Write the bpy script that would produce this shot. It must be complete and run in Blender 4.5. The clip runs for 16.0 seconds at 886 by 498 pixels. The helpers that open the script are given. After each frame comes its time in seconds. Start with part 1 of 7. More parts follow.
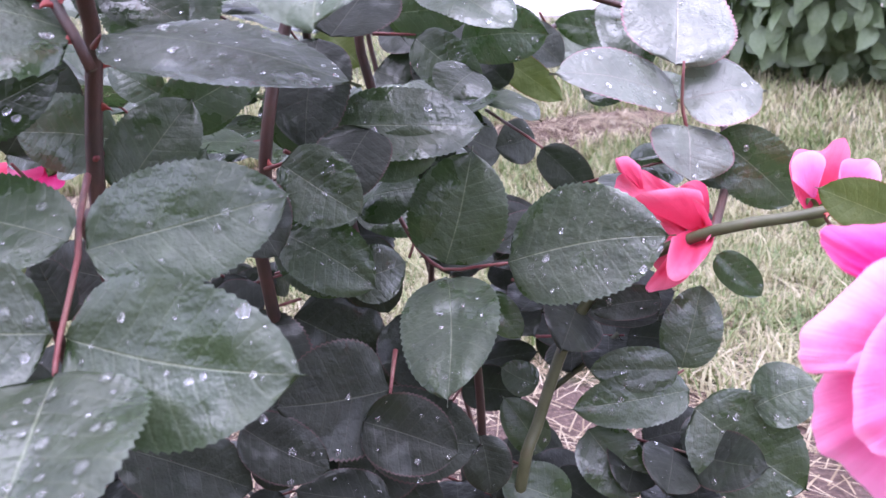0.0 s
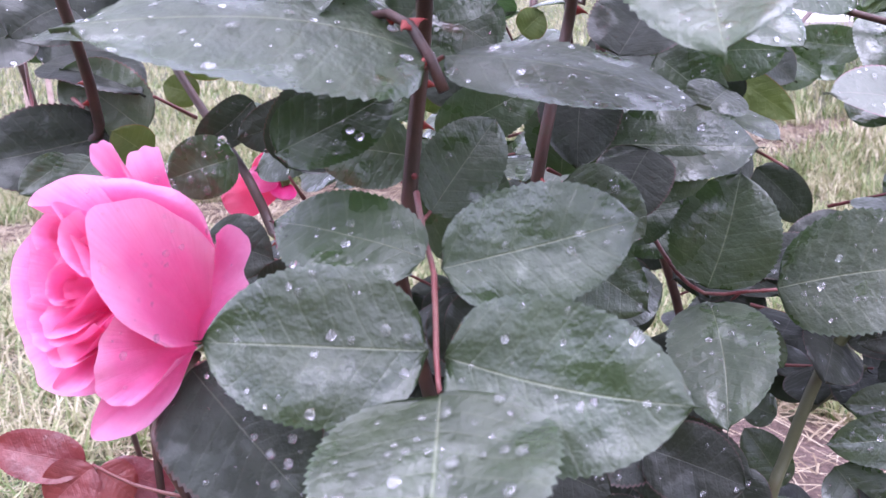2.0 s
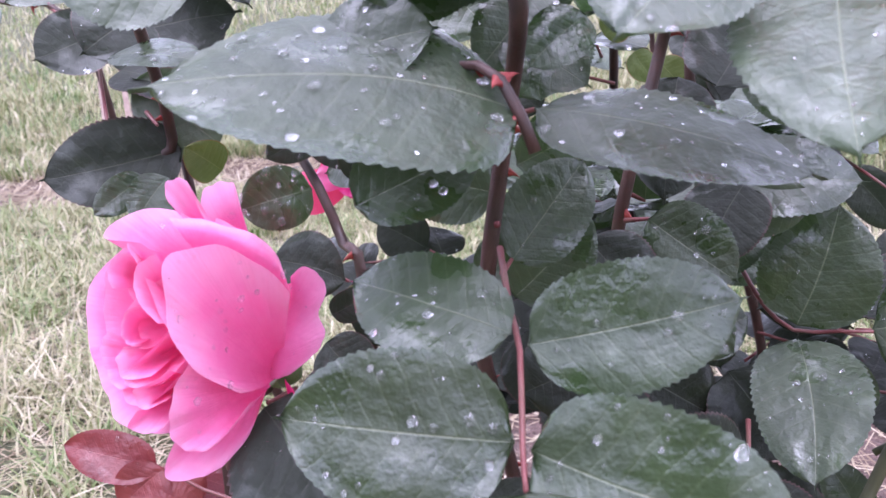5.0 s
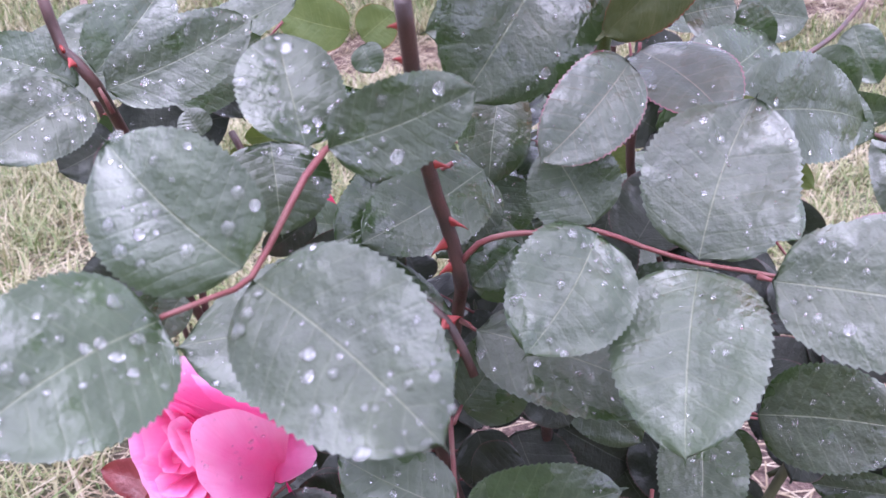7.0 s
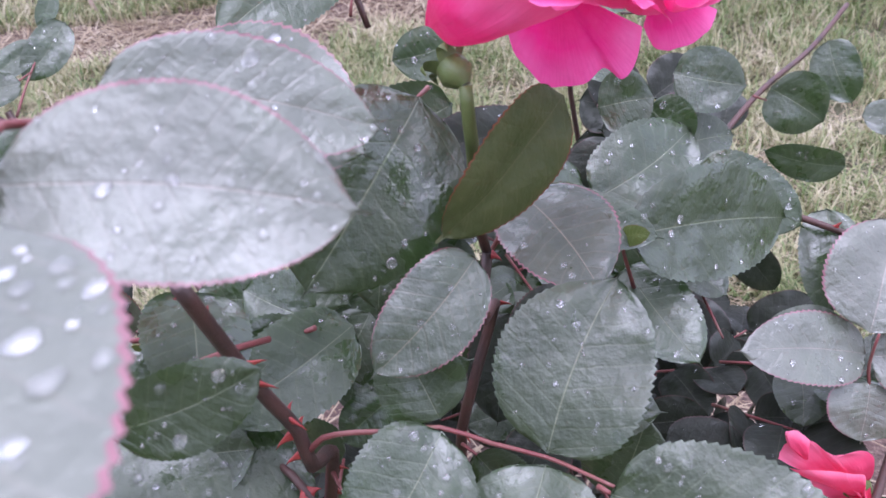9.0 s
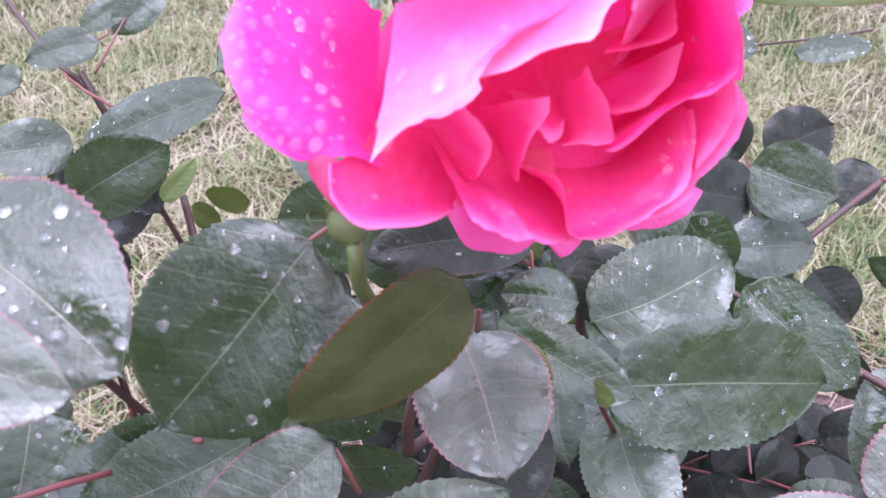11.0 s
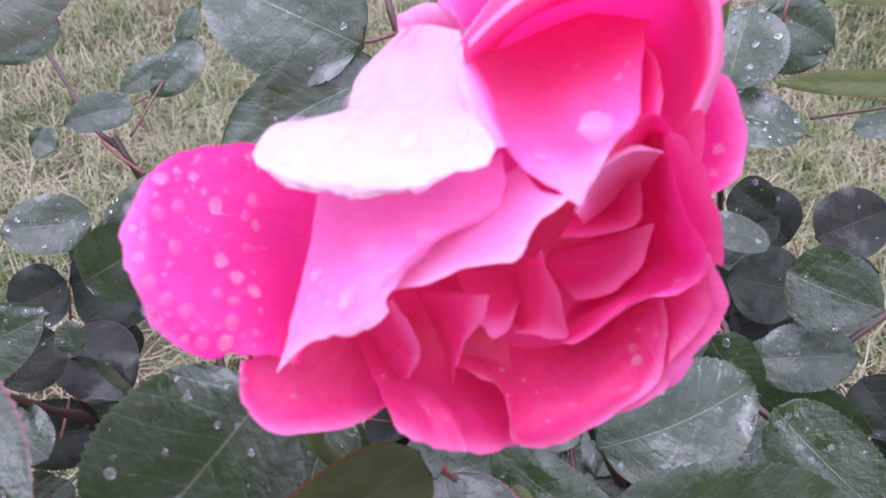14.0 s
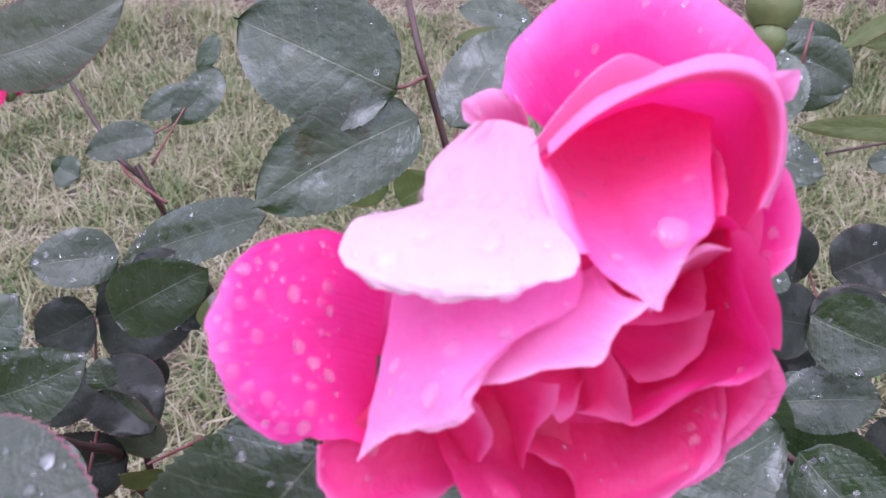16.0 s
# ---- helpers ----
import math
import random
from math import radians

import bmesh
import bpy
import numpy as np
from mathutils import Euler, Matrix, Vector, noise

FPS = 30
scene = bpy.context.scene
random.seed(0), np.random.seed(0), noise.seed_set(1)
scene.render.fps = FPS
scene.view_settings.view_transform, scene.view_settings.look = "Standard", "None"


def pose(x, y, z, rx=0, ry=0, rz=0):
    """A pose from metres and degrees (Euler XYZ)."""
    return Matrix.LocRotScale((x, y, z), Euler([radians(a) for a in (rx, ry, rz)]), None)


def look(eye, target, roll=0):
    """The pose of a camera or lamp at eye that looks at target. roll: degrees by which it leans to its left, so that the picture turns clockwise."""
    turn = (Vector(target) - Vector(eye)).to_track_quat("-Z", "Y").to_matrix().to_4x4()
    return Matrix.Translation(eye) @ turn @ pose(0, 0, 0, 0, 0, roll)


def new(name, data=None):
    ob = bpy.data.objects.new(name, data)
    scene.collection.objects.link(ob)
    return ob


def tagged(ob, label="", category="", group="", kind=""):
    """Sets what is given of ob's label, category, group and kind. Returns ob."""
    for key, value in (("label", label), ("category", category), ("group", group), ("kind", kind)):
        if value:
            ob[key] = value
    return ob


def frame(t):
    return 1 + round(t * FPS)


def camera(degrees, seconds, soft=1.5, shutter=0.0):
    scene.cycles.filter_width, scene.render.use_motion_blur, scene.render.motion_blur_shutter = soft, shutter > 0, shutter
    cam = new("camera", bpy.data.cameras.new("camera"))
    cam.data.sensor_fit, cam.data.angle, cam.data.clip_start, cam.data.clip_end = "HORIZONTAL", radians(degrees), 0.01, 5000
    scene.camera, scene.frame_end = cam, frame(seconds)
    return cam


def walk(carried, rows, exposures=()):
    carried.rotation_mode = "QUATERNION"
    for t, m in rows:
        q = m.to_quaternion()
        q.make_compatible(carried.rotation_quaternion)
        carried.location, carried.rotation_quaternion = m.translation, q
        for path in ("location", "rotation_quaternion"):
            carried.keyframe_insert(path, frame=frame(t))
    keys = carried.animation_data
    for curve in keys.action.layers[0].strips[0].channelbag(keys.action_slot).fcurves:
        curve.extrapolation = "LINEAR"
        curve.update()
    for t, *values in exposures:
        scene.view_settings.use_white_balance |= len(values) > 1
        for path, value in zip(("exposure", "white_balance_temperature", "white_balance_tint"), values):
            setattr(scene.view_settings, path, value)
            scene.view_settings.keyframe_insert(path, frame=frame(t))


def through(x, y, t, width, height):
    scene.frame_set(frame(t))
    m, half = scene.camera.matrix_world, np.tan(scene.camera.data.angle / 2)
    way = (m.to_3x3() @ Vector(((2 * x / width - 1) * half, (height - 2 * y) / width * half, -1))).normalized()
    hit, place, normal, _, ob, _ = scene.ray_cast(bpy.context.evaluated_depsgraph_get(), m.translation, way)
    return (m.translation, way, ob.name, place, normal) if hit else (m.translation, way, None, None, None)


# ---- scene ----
cam = camera(55.7, 16.0, soft=1.5)

PATH = [
    (0, (-0.0000, 0.0000, 0.4597), (-0.0000, 0.9707, 0.2194), -1.85),
    (0.5, (-0.0173, -0.0004, 0.4616), (-0.0566, 0.9708, 0.2267), -1.26),
    (1, (-0.0422, 0.0006, 0.4563), (-0.1189, 0.9699, 0.2230), -1.24),
    (1.5, (-0.0600, -0.0044, 0.4656), (-0.1728, 0.9636, 0.2414), -1.57),
    (2, (-0.0702, -0.0004, 0.4649), (-0.2045, 0.9650, 0.2416), -1.84),
    (2.5, (-0.0781, 0.0017, 0.4645), (-0.2177, 0.9665, 0.2413), -1.82),
    (3, (-0.0885, 0.0066, 0.4632), (-0.2352, 0.9690, 0.2347), -1.27),
    (3.2, (-0.0899, 0.0061, 0.4664), (-0.2374, 0.9704, 0.2464), -1.19),
    (5.3, (-0.0808, 0.0198, 0.5129), (-0.2824, 0.9496, 0.2051), -1.46),
    (5.5, (-0.0812, 0.0131, 0.5326), (-0.2579, 0.9407, 0.2033), -0.65),
    (6, (-0.0785, -0.0009, 0.5661), (-0.2518, 0.9134, 0.2002), 0.16),
    (6.5, (-0.0721, -0.0070, 0.6096), (-0.2576, 0.8915, 0.2118), -0.18),
    (7, (-0.0630, -0.0048, 0.6382), (-0.2394, 0.8779, 0.2027), -0.85),
    (7.5, (-0.0550, 0.0026, 0.6657), (-0.2090, 0.8781, 0.2076), -0.80),
    (8, (-0.0496, 0.0068, 0.6832), (-0.1944, 0.8645, 0.1899), -1.81),
    (8.5, (-0.0231, 0.0300, 0.7038), (-0.1950, 0.8731, 0.1942), -1.90),
    (8.7, (-0.0179, 0.0411, 0.7097), (-0.1974, 0.8817, 0.1986), -1.95),
    (10.8, (0.0422, 0.1569, 0.7554), (-0.3149, 0.8665, 0.1479), 1.03),
    (11, (0.0456, 0.1650, 0.7587), (-0.3222, 0.8778, 0.1614), 1.05),
    (11.5, (0.0486, 0.1904, 0.7670), (-0.3516, 0.8951, 0.1811), -0.27),
    (12, (0.0513, 0.2017, 0.7697), (-0.3763, 0.8956, 0.1904), -0.92),
    (12.5, (0.0432, 0.2079, 0.7719), (-0.3980, 0.8957, 0.1954), -0.61),
    (13, (0.0475, 0.2083, 0.7732), (-0.3921, 0.8959, 0.1953), -0.56),
    (13.5, (0.0461, 0.2090, 0.7731), (-0.3948, 0.8936, 0.1926), -0.27),
    (14, (0.0511, 0.2110, 0.7762), (-0.3946, 0.8976, 0.2019), -0.57),
    (14.5, (0.0601, 0.2149, 0.7855), (-0.3743, 0.9176, 0.2219), -0.44),
    (15, (0.0573, 0.2128, 0.7957), (-0.3858, 0.9186, 0.2431), -0.66),
    (15.5, (0.0455, 0.2074, 0.7965), (-0.3989, 0.9092, 0.2398), -0.30),
    (16, (0.0365, 0.2070, 0.7926), (-0.4103, 0.8993, 0.2260), -0.05),
]
EXPOSURES = [(0.0, 2.15, 5500, 35), (3.0, 2.28, 5500, 35), (5.3, 2.14, 5500, 34), (6.0, 2.00, 5500, 36), (6.5, 2.06, 5500, 36), (7.4, 2.00, 5500, 38), (8.0, 1.72, 5500, 36), (8.6, 1.66, 5500, 31), (10.8, 2.08, 5500, 35), (11.5, 1.78, 5500, 35), (12.5, 1.54, 5500, 35), (14.5, 1.44, 5500, 35), (16.0, 1.30, 5500, 35)]
SKY, SUN = 0.13, 1.0
# a small phone lens that is set for the bush, so that what is a hand's width away goes soft
cam.data.dof.use_dof, cam.data.dof.focus_distance, cam.data.dof.aperture_fstop = True, 0.42, 28.0
walk(cam, [(t, look(eye, target, roll)) for t, eye, target, roll in PATH], EXPOSURES)

# ---- light: a bright overcast sky ----
world = bpy.data.worlds.new("overcast_sky")
scene.world = world
world.use_nodes = True
wn, wl = world.node_tree.nodes, world.node_tree.links
wn.clear()
sky = wn.new("ShaderNodeTexSky")
sky.sky_type, sky.sun_disc = "NISHITA", False
sky.sun_elevation, sky.sun_rotation = radians(77), radians(150)
sky.air_density, sky.dust_density, sky.ozone_density = 1.2, 1.5, 1.0
paler = wn.new("ShaderNodeHueSaturation")
paler.inputs["Saturation"].default_value = 0.13
backing = wn.new("ShaderNodeBackground")
backing.inputs["Strength"].default_value = SKY
out = wn.new("ShaderNodeOutputWorld")
wl.new(sky.outputs["Color"], paler.inputs["Color"])
wl.new(paler.outputs["Color"], backing.inputs["Color"])
wl.new(backing.outputs["Background"], out.inputs["Surface"])
sun = new("sun", bpy.data.lights.new("sun", "SUN"))
sun.data.energy, sun.data.angle, sun.data.color = SUN, radians(75), (1.0, 0.97, 0.93)
sun.matrix_world = look((0, 0, 5), (0.5, 1.0, 0.0))


# ---- materials ----
def shader(name):
    m = bpy.data.materials.new(name)
    m.use_nodes = True
    n, l = m.node_tree.nodes, m.node_tree.links
    return m, n, l, n["Principled BSDF"]


def ramp(n, l, source, *stops):
    r = n.new("ShaderNodeValToRGB")
    e = r.color_ramp.elements
    while len(e) < len(stops):
        e.new(0.5)
    for k, (at, c) in zip(e, stops):
        k.position, k.color = at, (*c, 1) if len(c) == 3 else c
    l.new(source, r.inputs["Fac"])
    return r.outputs["Color"]


def grain(n, l, scale, detail=4.0, coords=None, rough=0.55):
    t = n.new("ShaderNodeTexNoise")
    t.inputs["Scale"].default_value, t.inputs["Detail"].default_value = scale, detail
    t.inputs["Roughness"].default_value = rough
    l.new(coords, t.inputs["Vector"])
    return t.outputs["Fac"]


def mixed(n, l, fac, a, b, mode="MIX"):
    m = n.new("ShaderNodeMix")
    m.data_type, m.blend_type = "RGBA", mode
    for socket, value in ((m.inputs[0], fac), (m.inputs[6], a), (m.inputs[7], b)):
        if isinstance(value, (int, float)):
            socket.default_value = value
        elif isinstance(value, tuple):
            socket.default_value = (*value, 1)
        else:
            l.new(value, socket)
    return m.outputs[2]


def math_node(n, l, op, a, b=0.0, c=0.0):
    m = n.new("ShaderNodeMath")
    m.operation = op
    for socket, value in zip(m.inputs, (a, b, c)):
        if isinstance(value, (int, float)):
            socket.default_value = value
        else:
            l.new(value, socket)
    return m.outputs[0]


def leaf_material(name, dark, light, rib, edge, through, wet=1.0, gloss=0.43, shine=0.72):
    """A rose leaf: UV x runs from base to tip, UV y across, 0.5 on the midrib."""
    m, n, l, b = shader(name)
    uv = n.new("ShaderNodeUVMap").outputs["UV"]
    sep = n.new("ShaderNodeSeparateXYZ")
    l.new(uv, sep.inputs[0])
    u = sep.outputs["X"]
    off = math_node(n, l, "ABSOLUTE", math_node(n, l, "MULTIPLY_ADD", sep.outputs["Y"], 2.0, -1.0))
    place = n.new("ShaderNodeNewGeometry").outputs["Position"]
    who = n.new("ShaderNodeObjectInfo").outputs["Random"]
    blot = grain(n, l, 70, 5, place)
    fine = grain(n, l, 900, 3, place)
    col = ramp(n, l, blot, (0.3, dark), (0.72, light))
    tone = n.new("ShaderNodeHueSaturation")
    l.new(math_node(n, l, "MULTIPLY_ADD", who, 0.5, 0.75), tone.inputs["Value"])
    l.new(math_node(n, l, "MULTIPLY_ADD", who, 0.03, 0.485), tone.inputs["Hue"])
    l.new(col, tone.inputs["Color"])
    col = mixed(n, l, math_node(n, l, "MULTIPLY", fine, 0.35), tone.outputs["Color"], light)
    # lateral veins sweep forward from the midrib
    lane = math_node(n, l, "MULTIPLY", math_node(n, l, "SUBTRACT", u, math_node(n, l, "MULTIPLY", off, 0.17)), 9.0)
    wob = math_node(n, l, "MULTIPLY_ADD", blot, 0.5, -0.25)
    tri = math_node(n, l, "PINGPONG", math_node(n, l, "ADD", lane, wob), 0.5)
    vein = ramp(n, l, tri, (0.0, (1, 1, 1)), (0.09, (0, 0, 0)))
    mid = ramp(n, l, off, (0.004, (1, 1, 1)), (0.021, (0, 0, 0)))
    col = mixed(n, l, math_node(n, l, "MULTIPLY", vein, 0.09), col, rib)
    col = mixed(n, l, math_node(n, l, "MULTIPLY", mid, 0.42), col, rib)
    rim = ramp(n, l, math_node(n, l, "ADD", off, math_node(n, l, "MULTIPLY", blot, 0.06)), (0.985, (0, 0, 0)), (1.02, (1, 1, 1)))
    col = mixed(n, l, math_node(n, l, "MULTIPLY", rim, 0.75), col, edge)
    film = math_node(n, l, "MULTIPLY_ADD", off, 0.10, grain(n, l, 48, 3, place))
    film = ramp(n, l, film, (0.56, (0, 0, 0)), (0.66, (1, 1, 1)))
    film = math_node(n, l, "MULTIPLY", film, wet)
    soaked = mixed(n, l, 1.0, col, (0.62, 0.85, 0.45), "MULTIPLY")
    l.new(mixed(n, l, math_node(n, l, "MULTIPLY", film, 0.5), col, soaked), b.inputs["Base Color"])
    haze = math_node(n, l, "MULTIPLY_ADD", grain(n, l, 110, 4, place), 0.5, gloss - 0.25)
    l.new(math_node(n, l, "MULTIPLY_ADD", film, -0.28, haze), b.inputs["Roughness"])
    b.inputs["Specular IOR Level"].default_value = shine if wet else 0.3
    l.new(math_node(n, l, "MULTIPLY", film, 0.6), b.inputs["Coat Weight"])
    b.inputs["Coat Roughness"].default_value = 0.12
    bump = n.new("ShaderNodeBump")
    bump.inputs["Strength"].default_value, bump.inputs["Distance"].default_value = 0.32, 0.0005
    h = math_node(n, l, "MULTIPLY_ADD", vein, -0.32, math_node(n, l, "MULTIPLY", fine, 0.35))
    l.new(math_node(n, l, "MULTIPLY_ADD", mid, -1.0, h), bump.inputs["Height"])
    swell = n.new("ShaderNodeBump")
    swell.inputs["Strength"].default_value, swell.inputs["Distance"].default_value = 0.50, 0.004
    crinkle = math_node(n, l, "MULTIPLY_ADD", grain(n, l, 260, 2, place), 0.22, blot)
    l.new(math_node(n, l, "ADD", crinkle, math_node(n, l, "MULTIPLY", tri, 0.09)), swell.inputs["Height"])
    l.new(swell.outputs["Normal"], bump.inputs["Normal"])
    l.new(bump.outputs["Normal"], b.inputs["Normal"])
    thin = n.new("ShaderNodeBsdfTranslucent")
    thin.inputs["Color"].default_value = (*through, 1)
    both = n.new("ShaderNodeMixShader")
    both.inputs[0].default_value = 0.13
    l.new(b.outputs[0], both.inputs[1])
    l.new(thin.outputs[0], both.inputs[2])
    l.new(both.outputs[0], n["Material Output"].inputs["Surface"])
    return m


LEAVES = {
    "dark": leaf_material("leaf_dark_green", (0.024, 0.037, 0.017), (0.052, 0.071, 0.036), (0.25, 0.27, 0.17), (0.06, 0.08, 0.05), (0.09, 0.20, 0.04)),
    "edge": leaf_material("leaf_red_margin", (0.031, 0.042, 0.025), (0.060, 0.074, 0.044), (0.30, 0.24, 0.16), (0.22, 0.05, 0.08), (0.12, 0.24, 0.06)),
    # paler than the rest: sky glare on young waxy leaves put into colour
    "waxy_glare": leaf_material("leaf_young_waxy_glare", (0.088, 0.098, 0.074), (0.135, 0.145, 0.112), (0.34, 0.28, 0.24), (0.26, 0.06, 0.10), (0.22, 0.26, 0.16), 0.3, 0.36, 1.0),
    "under": leaf_material("leaf_underside", (0.060, 0.085, 0.026), (0.110, 0.135, 0.045), (0.30, 0.33, 0.14), (0.24, 0.07, 0.04), (0.30, 0.42, 0.06), 0.0, 0.6),
    "bronze": leaf_material("leaf_bronze_underside", (0.034, 0.046, 0.014), (0.066, 0.072, 0.026), (0.12, 0.11, 0.05), (0.20, 0.030, 0.025), (0.10, 0.14, 0.02), 0.0, 0.55),
    "sage": leaf_material("leaf_sage_green", (0.056, 0.066, 0.044), (0.100, 0.110, 0.076), (0.30, 0.27, 0.20), (0.20, 0.06, 0.08), (0.16, 0.26, 0.10), 0.7, 0.42),
    # for plum leaves, and for inner ones whose shade is put into colour
    "plum": leaf_material("leaf_plum_and_shaded", (0.014, 0.017, 0.012), (0.031, 0.035, 0.026), (0.12, 0.12, 0.09), (0.08, 0.04, 0.04), (0.05, 0.09, 0.03), 0.6, 0.56, 0.26),
    "red": leaf_material("leaf_young_red", (0.115, 0.012, 0.018), (0.20, 0.035, 0.040), (0.34, 0.10, 0.09), (0.20, 0.02, 0.03), (0.45, 0.06, 0.05), 0.4),
}


def petal_material(name, deep, mid, pale, through, lip_from=0.91):
    m, n, l, b = shader(name)
    uv = n.new("ShaderNodeUVMap").outputs["UV"]
    sep = n.new("ShaderNodeSeparateXYZ")
    l.new(uv, sep.inputs[0])
    place = n.new("ShaderNodeNewGeometry").outputs["Position"]
    who = n.new("ShaderNodeObjectInfo").outputs["Random"]
    blot = grain(n, l, 90, 4, place)
    f = math_node(n, l, "MULTIPLY_ADD", math_node(n, l, "SUBTRACT", blot, 0.5), 0.35, sep.outputs["X"])
    f = math_node(n, l, "ADD", f, math_node(n, l, "MULTIPLY_ADD", who, 0.24, -0.12))
    col = ramp(n, l, f, (0.1, deep), (0.7, mid), (1.05, pale))
    lip = ramp(n, l, sep.outputs["X"], (lip_from, (0, 0, 0)), (lip_from + 0.07, (1, 1, 1)))
    col = mixed(n, l, math_node(n, l, "MULTIPLY", lip, 0.75 if lip_from > 0.9 else 0.9), col, pale)
    stretch = n.new("ShaderNodeMapping")
    stretch.inputs["Scale"].default_value = (2.0, 46.0, 1.0)
    l.new(uv, stretch.inputs["Vector"])
    veins = grain(n, l, 1.0, 3, stretch.outputs["Vector"])
    col = mixed(n, l, math_node(n, l, "MULTIPLY", veins, 0.36), col, deep)
    col = mixed(n, l, math_node(n, l, "MULTIPLY", grain(n, l, 420, 3, place), 0.22), col, pale)
    l.new(col, b.inputs["Base Color"])
    b.inputs["Roughness"].default_value = 0.42
    b.inputs["Specular IOR Level"].default_value = 0.30
    b.inputs["Sheen Weight"].default_value = 0.04
    b.inputs["Sheen Roughness"].default_value = 0.4
    bump = n.new("ShaderNodeBump")
    bump.inputs["Strength"].default_value, bump.inputs["Distance"].default_value = 0.7, 0.0013
    l.new(math_node(n, l, "MULTIPLY_ADD", veins, 0.35, blot), bump.inputs["Height"])
    l.new(bump.outputs["Normal"], b.inputs["Normal"])
    thin = n.new("ShaderNodeBsdfTranslucent")
    thin.inputs["Color"].default_value = (*through, 1)
    both = n.new("ShaderNodeMixShader")
    both.inputs[0].default_value = 0.34
    l.new(b.outputs[0], both.inputs[1])
    l.new(thin.outputs[0], both.inputs[2])
    l.new(both.outputs[0], n["Material Output"].inputs["Surface"])
    return m


PETALS = {
    # darker towards the foot: shade between the petals put into the deep tone
    "hot": petal_material("petal_hot_pink", (0.68, 0.002, 0.095), (0.91, 0.020, 0.28), (0.95, 0.22, 0.54), (0.95, 0.018, 0.25)),
    "crimson": petal_material("petal_crimson_pink", (0.54, 0.002, 0.065), (0.85, 0.024, 0.22), (0.95, 0.25, 0.55), (0.94, 0.026, 0.22)),
    "magenta": petal_material("petal_magenta_pink", (0.84, 0.007, 0.19), (0.92, 0.048, 0.36), (0.95, 0.23, 0.59), (0.95, 0.05, 0.37)),
    "hood": petal_material("petal_broad_lip", (0.84, 0.003, 0.12), (0.92, 0.035, 0.34), (0.95, 0.36, 0.70), (0.95, 0.03, 0.32), 0.44),
    # deep to pale puts the hollow's shade and sky light into the colour
    "tongue": petal_material("petal_cupped_lit_fade", (0.90, 0.012, 0.20), (0.94, 0.14, 0.48), (0.96, 0.52, 0.80), (0.95, 0.09, 0.40)),
    "soft": petal_material("petal_soft_pink", (0.76, 0.055, 0.25), (0.87, 0.20, 0.45), (0.90, 0.44, 0.67), (0.92, 0.12, 0.36)),
    "coral": petal_material("petal_coral_pink", (0.70, 0.022, 0.09), (0.86, 0.090, 0.21), (0.90, 0.26, 0.40), (0.9, 0.07, 0.17)),
    "blush": petal_material("petal_blush_pink", (0.88, 0.10, 0.44), (0.94, 0.34, 0.66), (0.95, 0.60, 0.82), (0.95, 0.25, 0.55)),
    # nearly white, since the glare on an upturned petal is put into colour
    "pale": petal_material("petal_glare_pale", (0.84, 0.40, 0.58), (0.80, 0.56, 0.66), (0.79, 0.66, 0.71), (0.95, 0.6, 0.72)),
}


def bark_material(name, a, b_, patch, gloss=0.45):
    m, n, l, b = shader(name)
    place = n.new("ShaderNodeNewGeometry").outputs["Position"]
    blot = grain(n, l, 55, 5, place)
    fine = grain(n, l, 1400, 2, place)
    col = ramp(n, l, blot, (0.35, a), (0.6, b_), (0.8, patch))
    col = mixed(n, l, math_node(n, l, "MULTIPLY", fine, 0.3), col, a)
    l.new(col, b.inputs["Base Color"])
    b.inputs["Roughness"].default_value = gloss
    bump = n.new("ShaderNodeBump")
    bump.inputs["Strength"].default_value, bump.inputs["Distance"].default_value = 0.4, 0.0005
    l.new(math_node(n, l, "ADD", fine, blot), bump.inputs["Height"])
    l.new(bump.outputs["Normal"], b.inputs["Normal"])
    return m


CANE = bark_material("cane_red_brown", (0.050, 0.030, 0.026), (0.095, 0.042, 0.034), (0.062, 0.058, 0.034))
OLIVE = bark_material("cane_olive", (0.070, 0.075, 0.034), (0.105, 0.105, 0.052), (0.11, 0.060, 0.045))
STALK = bark_material("petiole_red", (0.17, 0.034, 0.036), (0.20, 0.080, 0.068), (0.15, 0.115, 0.070))
THORN = bark_material("thorn_red", (0.26, 0.030, 0.028), (0.36, 0.060, 0.045), (0.30, 0.10, 0.06))
CALYX = bark_material("calyx_green", (0.085, 0.125, 0.035), (0.15, 0.185, 0.060), (0.17, 0.13, 0.06))

WATER, wn_, wl_, wb = shader("water_drop")
wb.inputs["Base Color"].default_value = (1, 1, 1, 1)
wb.inputs["Transmission Weight"].default_value = 0.9
wb.inputs["Roughness"].default_value = 0.05
wb.inputs["IOR"].default_value = 1.33


def thin_water(n, l, body, share):
    """Lets light straight through a bead, so that it does not black out what it lies on."""
    clear, both = n.new("ShaderNodeBsdfTransparent"), n.new("ShaderNodeMixShader")
    both.inputs[0].default_value = share
    l.new(clear.outputs[0], both.inputs[1])
    l.new(body.outputs[0], both.inputs[2])
    l.new(both.outputs[0], n["Material Output"].inputs["Surface"])


thin_water(wn_, wl_, wb, 0.60)
wb.inputs["Coat Weight"].default_value, wb.inputs["Coat IOR"].default_value, wb.inputs["Coat Roughness"].default_value = 1.0, 1.58, 0.03
wb.inputs["Transmission Weight"].default_value = 0.95
DEW, wn_, wl_, wb = shader("dew_on_petals")
wb.inputs["Base Color"].default_value = (0.95, 0.88, 1.0, 1)
wb.inputs["Roughness"].default_value = 0.04
wb.inputs["Specular IOR Level"].default_value = 0.9
